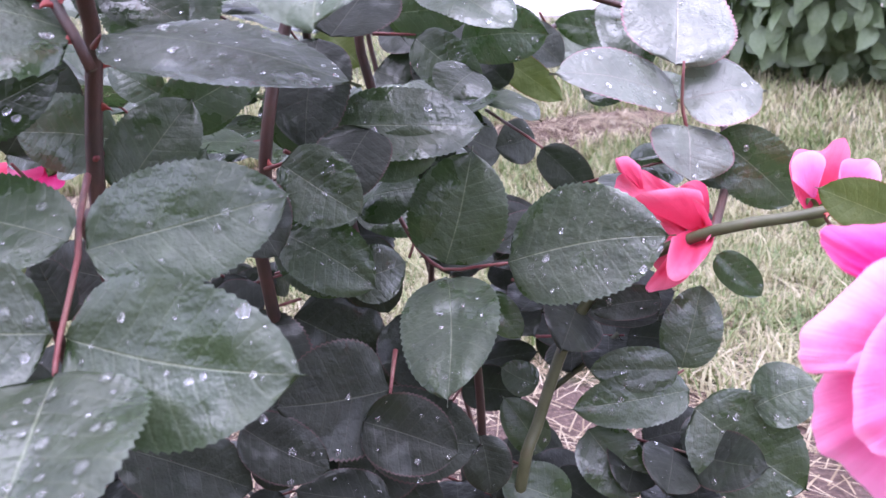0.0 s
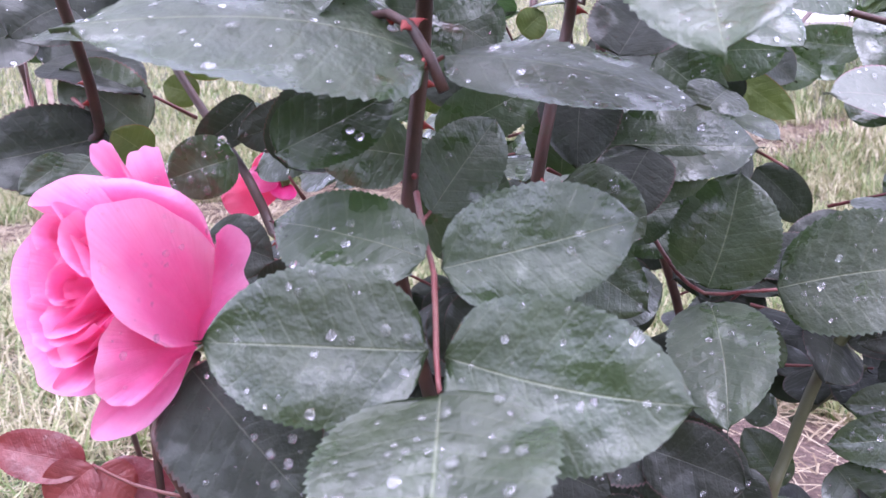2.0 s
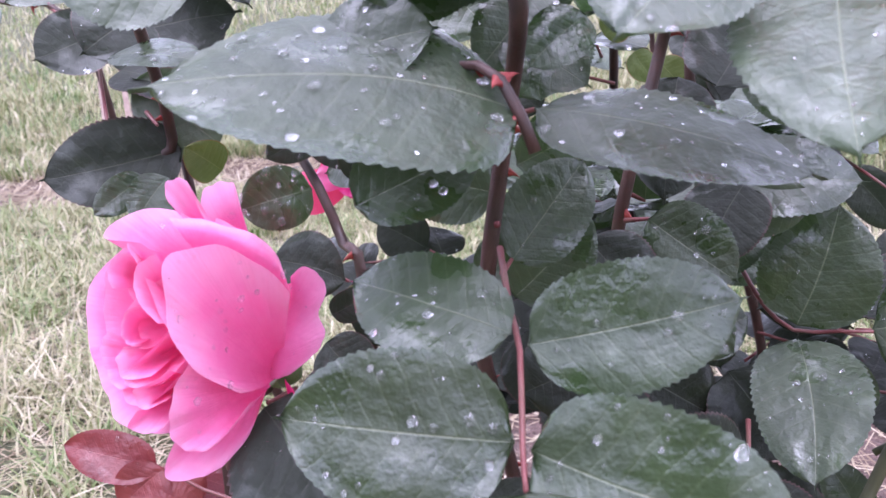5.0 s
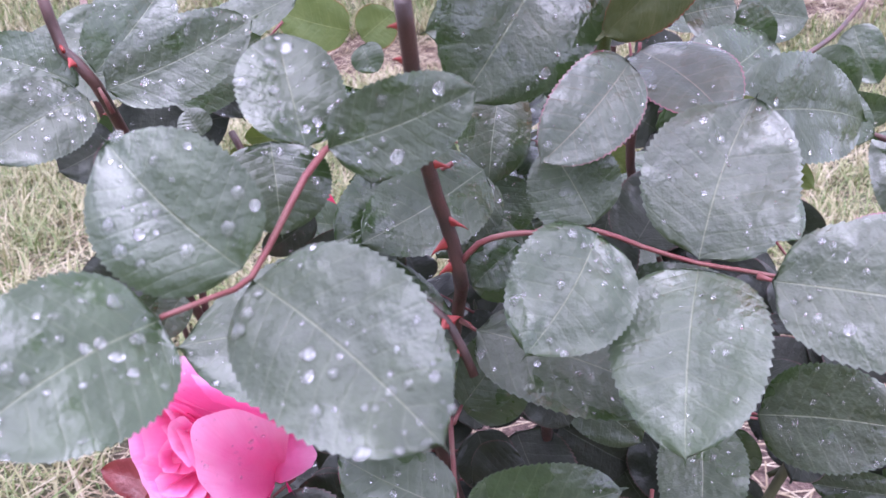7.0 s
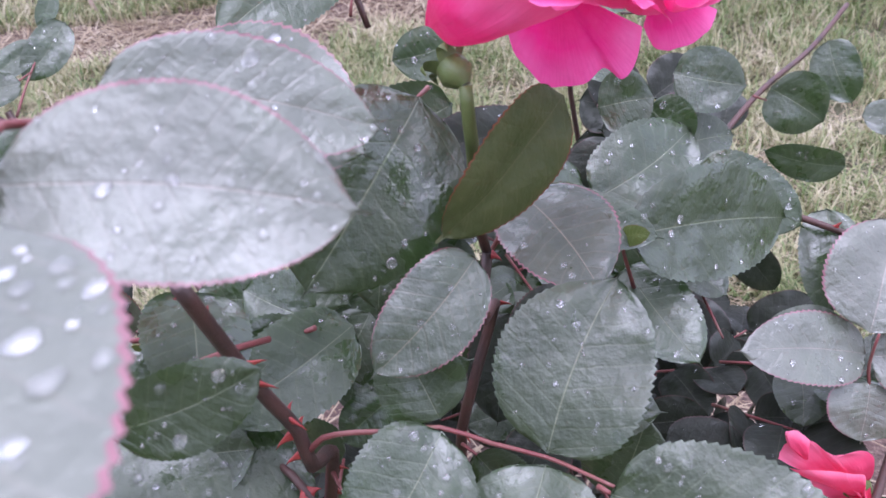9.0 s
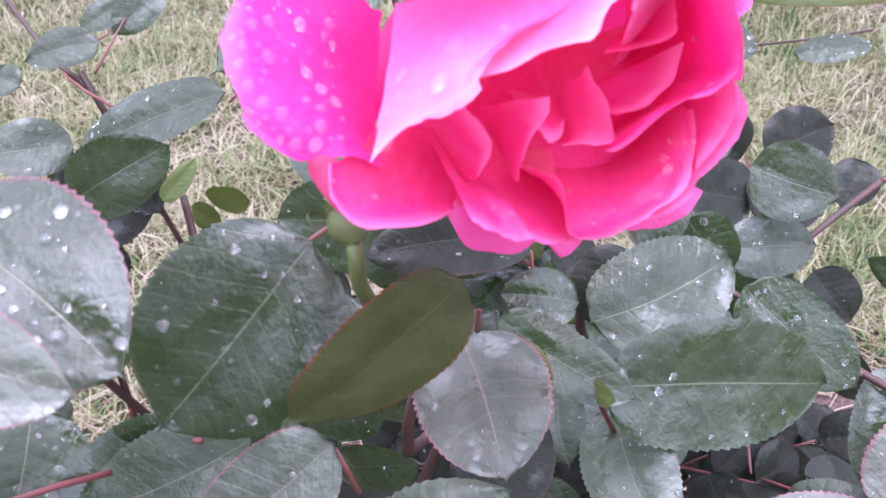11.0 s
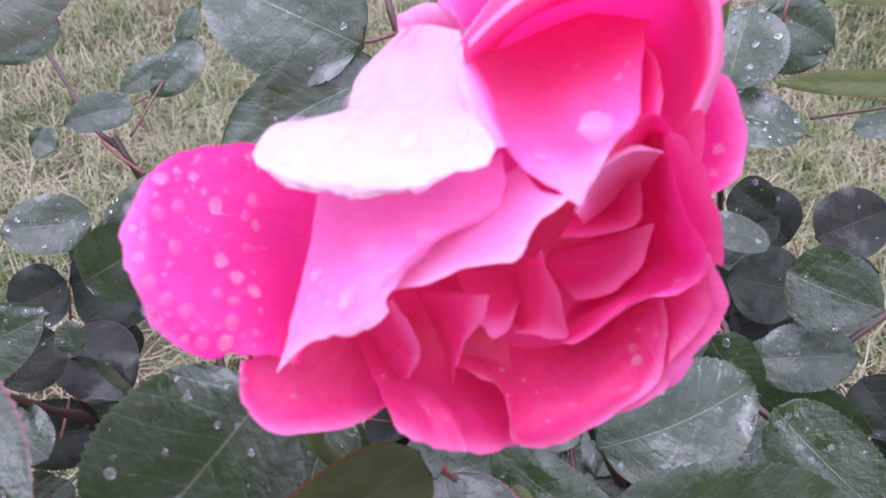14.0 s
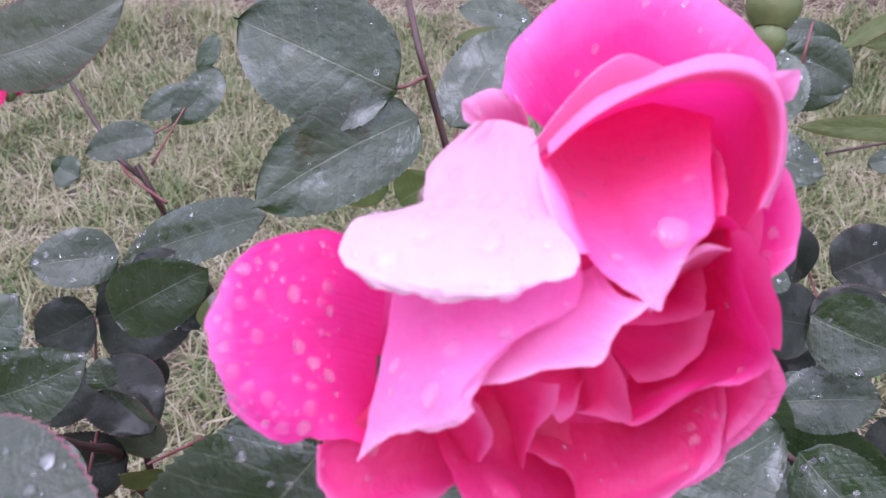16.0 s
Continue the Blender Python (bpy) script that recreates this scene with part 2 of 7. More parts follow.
wb.inputs["Transmission Weight"].default_value, wb.inputs["IOR"].default_value = 0.76, 1.33
thin_water(wn_, wl_, wb, 0.24)


# ---- builders ----
ORIGIN = {}


def place_at(ob, origin, parent=None):
    """Put ob's origin at a point of the world; nothing here is turned."""
    ORIGIN[ob] = Vector(origin)
    ob.location = Vector(origin) - (ORIGIN[parent] if parent else Vector())
    ob.parent = parent
    return ob


def sheet(name, verts, faces, material, parent, origin, label="", uvs=None, smooth=True):
    me = bpy.data.meshes.new(name)
    o = Vector(origin)
    me.from_pydata([tuple(Vector(v) - o) for v in verts], [], faces)
    if uvs is not None:
        layer = me.uv_layers.new(name="UVMap").data
        for loop in me.loops:
            layer[loop.index].uv = uvs[loop.vertex_index]
    me.shade_smooth() if smooth else me.shade_flat()
    me.materials.append(material)
    ob = place_at(new(name, me), origin, parent)
    if label:
        tagged(ob, label)
    return ob


def bush(at, label):
    ob = place_at(new("rose_bush"), at)
    return tagged(ob, label, "rose bush", "rose bushes")


def tube(points, radii, sides=8):
    """Vertices and faces of a bent, tapered, closed rod."""
    pts = [Vector(p) for p in points]
    fine, rr = [], []
    for i in range(len(pts) - 1):
        p0, p1, p2, p3 = pts[max(i - 1, 0)], pts[i], pts[i + 1], pts[min(i + 2, len(pts) - 1)]
        steps = max(2, int((p2 - p1).length / 0.012))
        for k in range(steps):
            s = k / steps
            a = -p0 + 3 * p1 - 3 * p2 + p3
            b = 2 * p0 - 5 * p1 + 4 * p2 - p3
            fine.append(0.5 * (2 * p1 + (p2 - p0) * s + b * s * s + a * s ** 3))
            rr.append(radii[i] + (radii[i + 1] - radii[i]) * s)
    fine.append(pts[-1])
    rr.append(radii[-1])
    verts, faces = [], []
    side = None
    for i, p in enumerate(fine):
        d = (fine[min(i + 1, len(fine) - 1)] - fine[max(i - 1, 0)]).normalized()
        side = d.orthogonal() if side is None else (side - side.dot(d) * d)
        side.normalize()
        other = d.cross(side)
        for k in range(sides):
            a = 2 * math.pi * k / sides
            verts.append(p + rr[i] * (math.cos(a) * side + math.sin(a) * other))
    for i in range(len(fine) - 1):
        for k in range(sides):
            a, b = i * sides + k, i * sides + (k + 1) % sides
            faces.append((a, b, b + sides, a + sides))
    faces.append(tuple(range(sides - 1, -1, -1)))
    faces.append(tuple(range(len(verts) - sides, len(verts))))
    return verts, faces, fine, rr


def cane(plant, points, thick, thin, material=None, thorns=0, seed=1, name="cane"):
    radii = [0.8 * (thick + (thin - thick) * i / (len(points) - 1)) for i in range(len(points))]
    verts, faces, fine, rr = tube(points, radii)
    ob = sheet(name, verts, faces, material or CANE, plant, points[0])
    rng = random.Random(seed)
    for _ in range(thorns):
        i = rng.randrange(1, len(fine) - 1)
        d = (fine[i + 1] - fine[i - 1]).normalized()
        out_ = d.orthogonal()
        out_.rotate(Matrix.Rotation(rng.uniform(0, 6.28), 3, d))
        thorn(ob, fine[i] + out_ * rr[i] * 0.7, out_, d, rng.uniform(0.0030, 0.0052))
    return ob


def thorn(on, root, out_, along, size):
    """A hooked prickle with a long foot, bent downwards."""
    side = along.cross(out_).normalized()
    verts, faces = [], []
    rings = ((0.0, 0.55, 0.20), (0.35, 0.28, 0.12), (0.7, 0.12, 0.06))
    for h, a, b in rings:
        c = root + out_ * size * h - along * size * 0.35 * h * h
        for k in range(6):
            w = 2 * math.pi * k / 6
            verts.append(c + along * (a * size * math.cos(w)) + side * (b * size * math.sin(w)))
    verts.append(root + out_ * size - along * size * 0.45)
    for r in range(2):
        for k in range(6):
            a, b = r * 6 + k, r * 6 + (k + 1) % 6
            faces.append((a, b, b + 6, a + 6))
    for k in range(6):
        faces.append((12 + k, 12 + (k + 1) % 6, 18))
    sheet("thorn", verts, faces, THORN, on, root)


def leaf(plant, points, label="", thick=0.00095):
    """A compound leaf: this is its stalk, which carries the leaflets."""
    radii = [thick * (1.25 - 0.5 * i / (len(points) - 1)) for i in range(len(points))]
    verts, faces, _, _ = tube(points, radii, 6)
    return sheet("leaf", verts, faces, STALK, plant, points[0], label)


HALF = 7
LEAF_WORDS = {
    "waxy_glare": "waxy young leaflet with red margin, sky glare in its pale colour",
    "red": "glossy dark red young leaflet",
    "bronze": "bronze-green leaflet showing its underside",
    "under": "yellow-green translucent leaflet",
    "sage": "grey-green leaflet with pale sheen",
}
PETAL_WORDS = {"pale": "upturned petal, glare painted as almost white", "hood": "hot pink hooded petal with broad rolled lip", "magenta": "magenta-pink petal", "crimson": "deep crimson-pink petal with paler rim", "tongue": "cupped petal, shade and sky light painted as a fade", "blush": "pale blush pink petal"}


def blade_outline(u):
    """Half the breadth of a leaflet: a full oval that ends in a short drawn-out point."""
    t = min(u / 0.955, 1.0) ** 0.90
    body = (4 * t * (1 - t)) ** (0.45 + 0.20 * u ** 3) * (1.05 - 0.10 * u)
    point = 0.17 * max(0.0, 1 - u) ** 0.65 if u > 0.82 else 0.0
    return max(body, point, 0.012 if u < 1 else 0.0)


def leaflet(lf, base, tip, width, normal, look_="dark", bend=0.05, fold=0.22, drops=14, seed=0, size=1.0, rows=46, teeth=1.0):
    """One toothed leaflet from base to tip; normal is the side that it shows, bend arches it, fold lifts its halves."""
    rng = random.Random(seed)
    base, tip = Vector(base), Vector(tip)
    y = tip - base
    length = y.length
    y.normalize()
    n = Vector(normal)
    n = (n - n.dot(y) * y).normalized()
    x = y.cross(n)
    shift, sway, twist = rng.uniform(0, 50), rng.uniform(-0.05, 0.05), rng.uniform(-0.18, 0.18)

    def surface(u, v):
        half = 0.5 * width * blade_outline(u)
        s = half * v
        av = abs(v)
        z = fold * abs(s) * (1 - 0.55 * av) + bend * length * 4 * u * (1 - u)
        z += 0.016 * length * math.cos((u - 0.17 * av) * 9 * 2 * math.pi) * 0.08 * av ** 0.6 * (1 - u)
        z += 0.075 * width * noise.noise((shift + u * 2.6, v * 1.3, shift)) * (0.3 + 0.7 * av)
        z += twist * s * (u - 0.4)
        along = u * length + 0.035 * length * av * av * (0.5 - u)
        s += sway * length * math.sin(u * math.pi)
        return base + y * along + x * s + n * z

    verts, uvs, faces = [], [], []
    for i in range(rows + 1):
        u = i / rows
        for j in range(-HALF, HALF + 1):
            v = math.copysign(abs(j / HALF) ** 0.9, j)
            uu, vv = u, v
            if abs(j) == HALF and 1 < i < rows - 1:
                vv *= 1 + teeth * (0.018 if i % 2 else -0.024)
                uu = u + teeth * (0.45 if i % 2 else -0.1) / rows
            verts.append(surface(min(uu, 1.0), vv))
            uvs.append((u, 0.5 + 0.5 * v))
    w = 2 * HALF + 1
    for i in range(rows):
        for j in range(w - 1):
            a = i * w + j
            faces.append((a, a + 1, a + 1 + w, a + w))
    ob = sheet("leaflet", verts, faces, LEAVES[look_], lf, base, LEAF_WORDS.get(look_, ""), uvs)
    spots = []
    for _ in range(int(drops * 1.7)):
        u, v = rng.uniform(0.06, 0.93), rng.uniform(-0.9, 0.9)
        if noise.noise((u * 3.2, v * 1.5, shift + 20)) < -0.05 and rng.random() < 0.75:
            continue
        p = surface(u, v)
        du, dv = surface(u + 0.01, v) - p, surface(u, v + 0.02) - p
        nn = dv.cross(du).normalized()
        nn = nn if nn.dot(n) > 0 else -nn
        r = size * rng.choice((0.0004, 0.0004, 0.0005, 0.0005, 0.0006, 0.0006, 0.0008, 0.0008, 0.0010, 0.0012, 0.0015, 0.0019))
        spots.append((p + nn * 0.00015, nn, r))
    DROPS.setdefault(lf, []).extend(spots)
    return ob


DROPS = {}


def wet(lf, spots, seed=3):
    """All the beads of water on one leaf or bloom, as real domes that lie on it."""
    rng = random.Random(seed)
    verts, faces, kept = [], [], []
    for p, n, r in sorted(spots, key=lambda q: -q[2]):
        if any((p - q).length < 1.25 * (r + o) for q, o in kept):
            continue
        kept.append((p, r))
        a = n.orthogonal().normalized()
        b = n.cross(a)
        turn, long_, first, m = rng.uniform(0, 6.28), rng.uniform(1.0, 1.3), len(verts), 11
        for h, w in ((-0.02, 0.97), (0.10, 1.0), (0.30, 0.80), (0.42, 0.42)):
            for k in range(m):
                q = turn + 2 * math.pi * k / m
                wob = 1 + 0.06 * math.sin(3 * q + turn) + 0.05 * math.sin(2 * q)
                verts.append(p + n * r * h * 1.1 + r * w * wob * (math.cos(q) * a * long_ + math.sin(q) * b))
        verts.append(p + n * r * 0.53)
        if rng.random() < 0.36:
            faces.append(tuple(first + k for k in range(m - 1, -1, -1)))
        for ring in range(3):
            for k in range(m):
                c, d = first + ring * m + k, first + ring * m + (k + 1) % m
                faces.append((c, d, d + m, c + m))
        for k in range(m):
            faces.append((first + 3 * m + k, first + 3 * m + (k + 1) % m, first + 4 * m))
    if faces:
        tagged(sheet("rainwater", verts, faces, DEW if lf.name.startswith("rose_bloom") else WATER, lf, ORIGIN[lf], "clear round drops of rain water"), kind="stuff")


def bloom(plant, foot, top, radius, label):
    """A rose bloom: this part is its swollen hip with five sepals; the petals are its own parts."""
    foot, top = Vector(foot), Vector(top)
    d = (top - foot).normalized()
    a = d.orthogonal().normalized()
    b = d.cross(a)
    verts, faces = [], []
    prof = ((0.0, 0.30), (0.18, 0.62), (0.45, 1.0), (0.75, 0.92), (1.0, 0.80))
    for h, r in prof:
        for k in range(12):
            w = 2 * math.pi * k / 12
            verts.append(foot + d * h * radius * 1.7 + (a * math.cos(w) + b * math.sin(w)) * r * radius)
    for i in range(4):
        for k in range(12):
            p, q = i * 12 + k, i * 12 + (k + 1) % 12
            faces.append((p, q, q + 12, p + 12))
    ob = sheet("rose_bloom", verts, faces, CALYX, plant, foot, label)
    neck = foot + d * radius * 1.6
    for k in range(5):
        w = 2 * math.pi * k / 5 + 0.4
        o = a * math.cos(w) + b * math.sin(w)
        sv, sf = [], []
        t = d.cross(o)
        for i in range(9):
            u = i / 8
            c = neck + o * radius * (0.8 + 0.9 * math.sin(u * 1.9)) + d * radius * (2.0 * u - 2.1 * u * u)
            half = radius * 0.55 * (1 - u) ** 0.8 + 0.0002
            for j in (-1, 0, 1):
                sv.append(c + t * half * j - o * radius * 0.12 * abs(j))
        for i in range(8):
            for j in range(2):
                p = i * 3 + j
                sf.append((p, p + 1, p + 4, p + 3))
        sheet("sepal", sv, sf, CALYX, ob, neck)
    return ob


def bud(plant, foot, top, radius, label):
    """A closed bud: this part is its round hip; the pink cone and the five sepals that clasp it are its own parts."""
    foot, top = Vector(foot), Vector(top)
    d = (top - foot).normalized()
    a = d.orthogonal().normalized()
    b = d.cross(a)
    tall = (top - foot).length

    def ring(h, r, m=18):
        return [foot + d * h * tall + (a * math.cos(2 * math.pi * k / m) + b * math.sin(2 * math.pi * k / m)) * r * radius for k in range(m)]

    def turned(prof, m=18):
        verts = [p for h, r in prof for p in ring(h, r, m)]
        faces = [(i * m + k, i * m + (k + 1) % m, (i + 1) * m + (k + 1) % m, (i + 1) * m + k) for i in range(len(prof) - 1) for k in range(m)]
        return verts, faces

    v, f = turned(((0.0, 0.28), (0.06, 0.46), (0.13, 0.62), (0.21, 0.68), (0.28, 0.60), (0.32, 0.52)))
    ob = sheet("rose_bud", v, f, CALYX, plant, foot, label)

    def belly(h):
        return 0.52 + 0.46 * math.sin(min(1.0, (h - 0.30) / 0.26) * 1.57) if h < 0.56 else 0.98 * max(0.02, 1 - ((h - 0.56) / 0.46) ** 1.7) ** 0.8

    steps = [0.31 + 0.69 * i / 10 for i in range(11)]
    v, f = turned([(h, 0.94 * belly(h)) for h in steps])
    sheet("petals", v, f, PETALS["coral"], ob, foot + d * 0.3 * tall, "tight cone of furled pink petals")
    for k in range(5):
        w0, sv, sf = 2 * math.pi * k / 5 + 0.55, [], []
        for i, h in enumerate(steps):
            half = 0.66 * (1 - max(0.0, (h - 0.52) / 0.56) ** 1.2)
            for j in range(-3, 4):
                w = w0 + half * j / 3
                sv.append(foot + d * h * tall + (a * math.cos(w) + b * math.sin(w)) * radius * (belly(h) * 1.02 + 0.05 - 0.03 * abs(j) / 3))
        for i in range(10):
            for j in range(6):
                p = i * 7 + j
                sf.append((p, p + 1, p + 8, p + 7))
        sheet("sepal", sv, sf, CALYX, ob, foot + d * 0.3 * tall)
    return ob


def petal(bl, base, tip, width, normal, look_="soft", cup=0.25, arch=0.08, curl=0.0, ruffle=0.03, seed=0, drops=0, square=2.6, size=1.0, full=0.6):
    """One petal from base to tip; cup lifts its sides towards the normal, curl rolls the rim back, full sets how broad it stays near its foot."""
    rng = random.Random(seed)
    base, tip = Vector(base), Vector(tip)
    y = tip - base
    length = y.length
    y.normalize()
    n = Vector(normal)
    n = (n - n.dot(y) * y).normalized()
    x = y.cross(n)
    shift = rng.uniform(0, 90)
    rows, cols = 26, 18

    def surface(u, v):
        av = abs(v)
        w = (0.20 + 0.80 * min(1.0, u / 0.58) ** full)
        if u > 0.58:
            w *= max(0.0, 1 - ((u - 0.58) / 0.42) ** square) ** (1 / square)
        s = 0.5 * width * w * v
        e = max(0.0, u - 0.60) / 0.40
        rim = max(e, max(0.0, av - 0.55) / 0.45 * min(1.0, u * 1.6))
        z = cup * width * 0.5 * (v * w) ** 2 * (0.35 + 0.65 * u) + arch * length * 4 * u * (1 - u)
        z -= curl * length * 0.40 * rim * rim * (0.4 + 0.6 * e)
        along = length * u - abs(curl) * length * 0.10 * e ** 3
        z += ruffle * width * rim * (math.sin(v * 6 + shift) + 0.9 * noise.noise((shift, v * 3.3, u * 2)))
        z += 0.06 * width * noise.noise((v * 1.7, u * 1.9, shift))
        along += 0.06 * length * noise.noise((v * 3.0, shift, 2.0)) * u * u * w
        return base + y * along + x * s + n * z

    verts, uvs, faces = [], [], []
    for i in range(rows + 1):
        for j in range(cols + 1):
            u, v = 1 - (1 - i / rows) ** 1.5, 2 * j / cols - 1
            verts.append(surface(u, v))
            uvs.append((u, 0.5 + 0.5 * v))
    for i in range(rows):
        for j in range(cols):
            a = i * (cols + 1) + j
            faces.append((a, a + 1, a + cols + 2, a + cols + 1))
    ob = sheet("petal", verts, faces, PETALS[look_], bl, base, PETAL_WORDS.get(look_, ""), uvs)
    for _ in range(drops):
        u, v = rng.uniform(0.25, 0.97), rng.uniform(-0.88, 0.88)
        p = surface(u, v)
        nn = (surface(u, v + 0.02) - p).cross(surface(u + 0.01, v) - p).normalized()
        nn = nn if nn.dot(n) > 0 else -nn
        DROPS.setdefault(bl, []).append((p + nn * 0.0002, nn, size * rng.choice((0.0004, 0.0005, 0.0006, 0.0008, 0.0010, 0.0014))))
    return ob


def rim_petal(bl, foot, rim, look_="soft", face=(0, -1, 0.4), bulge=0.1, roll=0.0, ruffle=0.01, drops=0, seed=0, size=1.0, crumple=0.014):
    """A petal that fans out from its foot to a waved rim, drawn through a few points; bulge swells it towards face, roll turns its lip away."""
    rng = random.Random(seed)
    foot, face = Vector(foot), Vector(face).normalized()
    pts = [Vector(p) for p in rim]
    length = sum((p - foot).length for p in pts) / len(pts)
    shift, chord = rng.uniform(0, 90), (pts[-1] - pts[0])

    def lip(v):
        f = v * (len(pts) - 1)
        i = min(int(f), len(pts) - 2)
        s = f - i
        p0, p1, p2, p3 = pts[max(i - 1, 0)], pts[i], pts[i + 1], pts[min(i + 2, len(pts) - 1)]
        return 0.5 * (2 * p1 + (p2 - p0) * s + (2 * p0 - 5 * p1 + 4 * p2 - p3) * s * s + (3 * p1 - p0 - 3 * p2 + p3) * s ** 3)

    def surface(u, v):
        root = foot + chord * 0.16 * (v - 0.5)
        p = root.lerp(lip(v), u)
        e = max(0.0, u - 0.70) / 0.30
        z = bulge * length * 4 * u * (1 - u) * (0.55 + 0.45 * math.sin(v * math.pi)) - roll * length * e * e
        z += ruffle * length * e * math.sin(v * 15 + shift)
        z += 0.05 * length * noise.noise((v * 3.0, u * 2.0, shift)) * min(1.0, 4 * u * (1 - u) + 0.15)
        z += crumple * length * noise.noise((v * 9.0, u * 6.0, shift)) * min(1.0, 3 * u * (1 - u) + 0.2)
        z += 0.020 * length * noise.noise((v * 11.0, u * 4.0, shift)) * u
        return p + face * z + (p - root) * 0.038 * noise.noise((v * 9.0, shift, 1.0)) * u ** 3

    rows, cols = 18, max(20, 6 * (len(pts) - 1))
    verts, uvs, faces = [], [], []
    for i in range(rows + 1):
        for j in range(cols + 1):
            u, v = 1 - (1 - i / rows) ** 1.35, j / cols
            verts.append(surface(u, v))
            uvs.append((u, v))
    for i in range(rows):
        for j in range(cols):
            a = i * (cols + 1) + j
            faces.append((a, a + 1, a + cols + 2, a + cols + 1))
    ob = sheet("petal", verts, faces, PETALS[look_], bl, foot, PETAL_WORDS.get(look_, ""), uvs)
    for _ in range(drops):
        u, v = rng.uniform(0.45, 0.97), rng.uniform(0.06, 0.94)
        p = surface(u, v)
        nn = (surface(u, v + 0.01) - p).cross(surface(u + 0.01, v) - p).normalized()
        nn = nn if nn.dot(face) > 0 else -nn
        DROPS.setdefault(bl, []).append((p + nn * 0.0002, nn, size * rng.choice((0.0004, 0.0005, 0.0006, 0.0008, 0.0010, 0.0014))))
    return ob


def draped(bl, rows, look_="hot", lip=0.0, drops=0, size=1.0, crumple=0.3, scallop=0.65, seed=0, at=None, axes=None):
    """A petal spread over a few bent lines, from its foot to its rim; lip turns the rim under, crumple and scallop are in millimetres."""
    rng = random.Random(seed)
    lines = [[Vector(p) for p in r] for r in rows]
    at, axes = (BLOOM_AT, BLOOM_AXES) if at is None else (at, axes)
    shift = rng.uniform(0, 90)

    def along(pts, f):
        f *= len(pts) - 1
        i = min(int(f), len(pts) - 2)
        s = f - i
        p1, p2 = pts[i], pts[i + 1]
        p0 = pts[i - 1] if i else 2 * p1 - p2
        p3 = pts[i + 2] if i + 2 < len(pts) else 2 * p2 - p1
        return 0.5 * (2 * p1 + (p2 - p0) * s + (2 * p0 - 5 * p1 + 4 * p2 - p3) * s * s + (3 * p1 - p0 - 3 * p2 + p3) * s ** 3)

    def surface(u, v):
        p = along([along(r, v) for r in lines], u)
        e, side = max(0.0, u - 0.85) / 0.15, abs(2 * v - 1) ** 6
        edge = max(e, side * 0.8)
        p.z += crumple * (noise.noise((v * 5, u * 4, shift)) + 0.5 * noise.noise((v * 13, u * 10, shift))) - lip * e * e
        wave = scallop * edge * (noise.noise((p.x * 0.16, p.y * 0.16, shift)) + 0.6 * noise.noise((p.x * 0.45, p.y * 0.45, shift + 5)))
        p.x += wave * (0.7 if v > 0.5 else -0.7)
        p.y -= wave
        return at + axes @ p * 0.001

    nu, nv = 10 * (len(rows) - 1) if len(rows) < 4 else 7 * (len(rows) - 1), 32
    verts = [surface(i / nu, j / nv) for i in range(nu + 1) for j in range(nv + 1)]
    uvs = [(i / nu, j / nv) for i in range(nu + 1) for j in range(nv + 1)]
    faces = []
    for i in range(nu):
        for j in range(nv):
            a = i * (nv + 1) + j
            faces.append((a, a + 1, a + nv + 2, a + nv + 1))
    ob = sheet("petal", verts, faces, PETALS[look_], bl, verts[0], PETAL_WORDS.get(look_, ""), uvs)
    out_ = axes @ Vector((0, 0.3, 1))
    for _ in range(drops):
        u, v = rng.uniform(0.2, 0.96), rng.uniform(0.04, 0.96)
        p = surface(u, v)
        nn = (surface(u, v + 0.01) - p).cross(surface(u + 0.01, v) - p).normalized()
        nn = nn if nn.dot(out_) > 0 else -nn
        DROPS.setdefault(bl, []).append((p + nn * 0.0002, nn, size * rng.choice((0.0003, 0.0003, 0.0004, 0.0004, 0.0005, 0.0006, 0.0008, 0.0010, 0.0014))))
    return ob


# ---- the ground ----
m, n, l, b = shader("soil_and_thatch")
place = n.new("ShaderNodeNewGeometry").outputs["Position"]
big, fine = grain(n, l, 5, 5, place), grain(n, l, 160, 4, place)
earth = ramp(n, l, fine, (0.3, (0.050, 0.030, 0.026)), (0.55, (0.115, 0.070, 0.058)), (0.75, (0.23, 0.17, 0.13)))
turf = ramp(n, l, fine, (0.3, (0.035, 0.040, 0.017)), (0.6, (0.095, 0.092, 0.045)), (0.8, (0.19, 0.17, 0.105)))
sep = n.new("ShaderNodeSeparateXYZ")
l.new(place, sep.inputs[0])
SOIL_AT, SOIL_R = (0.02, 0.62), (0.62, 0.50)
dx = math_node(n, l, "DIVIDE", math_node(n, l, "SUBTRACT", sep.outputs["X"], SOIL_AT[0]), SOIL_R[0])
dy = math_node(n, l, "DIVIDE", math_node(n, l, "SUBTRACT", sep.outputs["Y"], SOIL_AT[1]), SOIL_R[1])
rr_ = math_node(n, l, "ADD", math_node(n, l, "MULTIPLY", dx, dx), math_node(n, l, "MULTIPLY", dy, dy))
rr_ = math_node(n, l, "ADD", rr_, math_node(n, l, "MULTIPLY_ADD", big, 0.9, -0.45))
bed = ramp(n, l, rr_, (0.85, (1, 1, 1)), (1.1, (0, 0, 0)))
TRACK = (2.74, 0.44, 0.17)  # its middle at x = 0, its slope, half its breadth
off_track = math_node(n, l, "SUBTRACT", sep.outputs["Y"], math_node(n, l, "MULTIPLY_ADD", sep.outputs["X"], TRACK[1], TRACK[0]))
off_track = math_node(n, l, "ADD", math_node(n, l, "ABSOLUTE", off_track), math_node(n, l, "MULTIPLY_ADD", big, 0.5, -0.25))
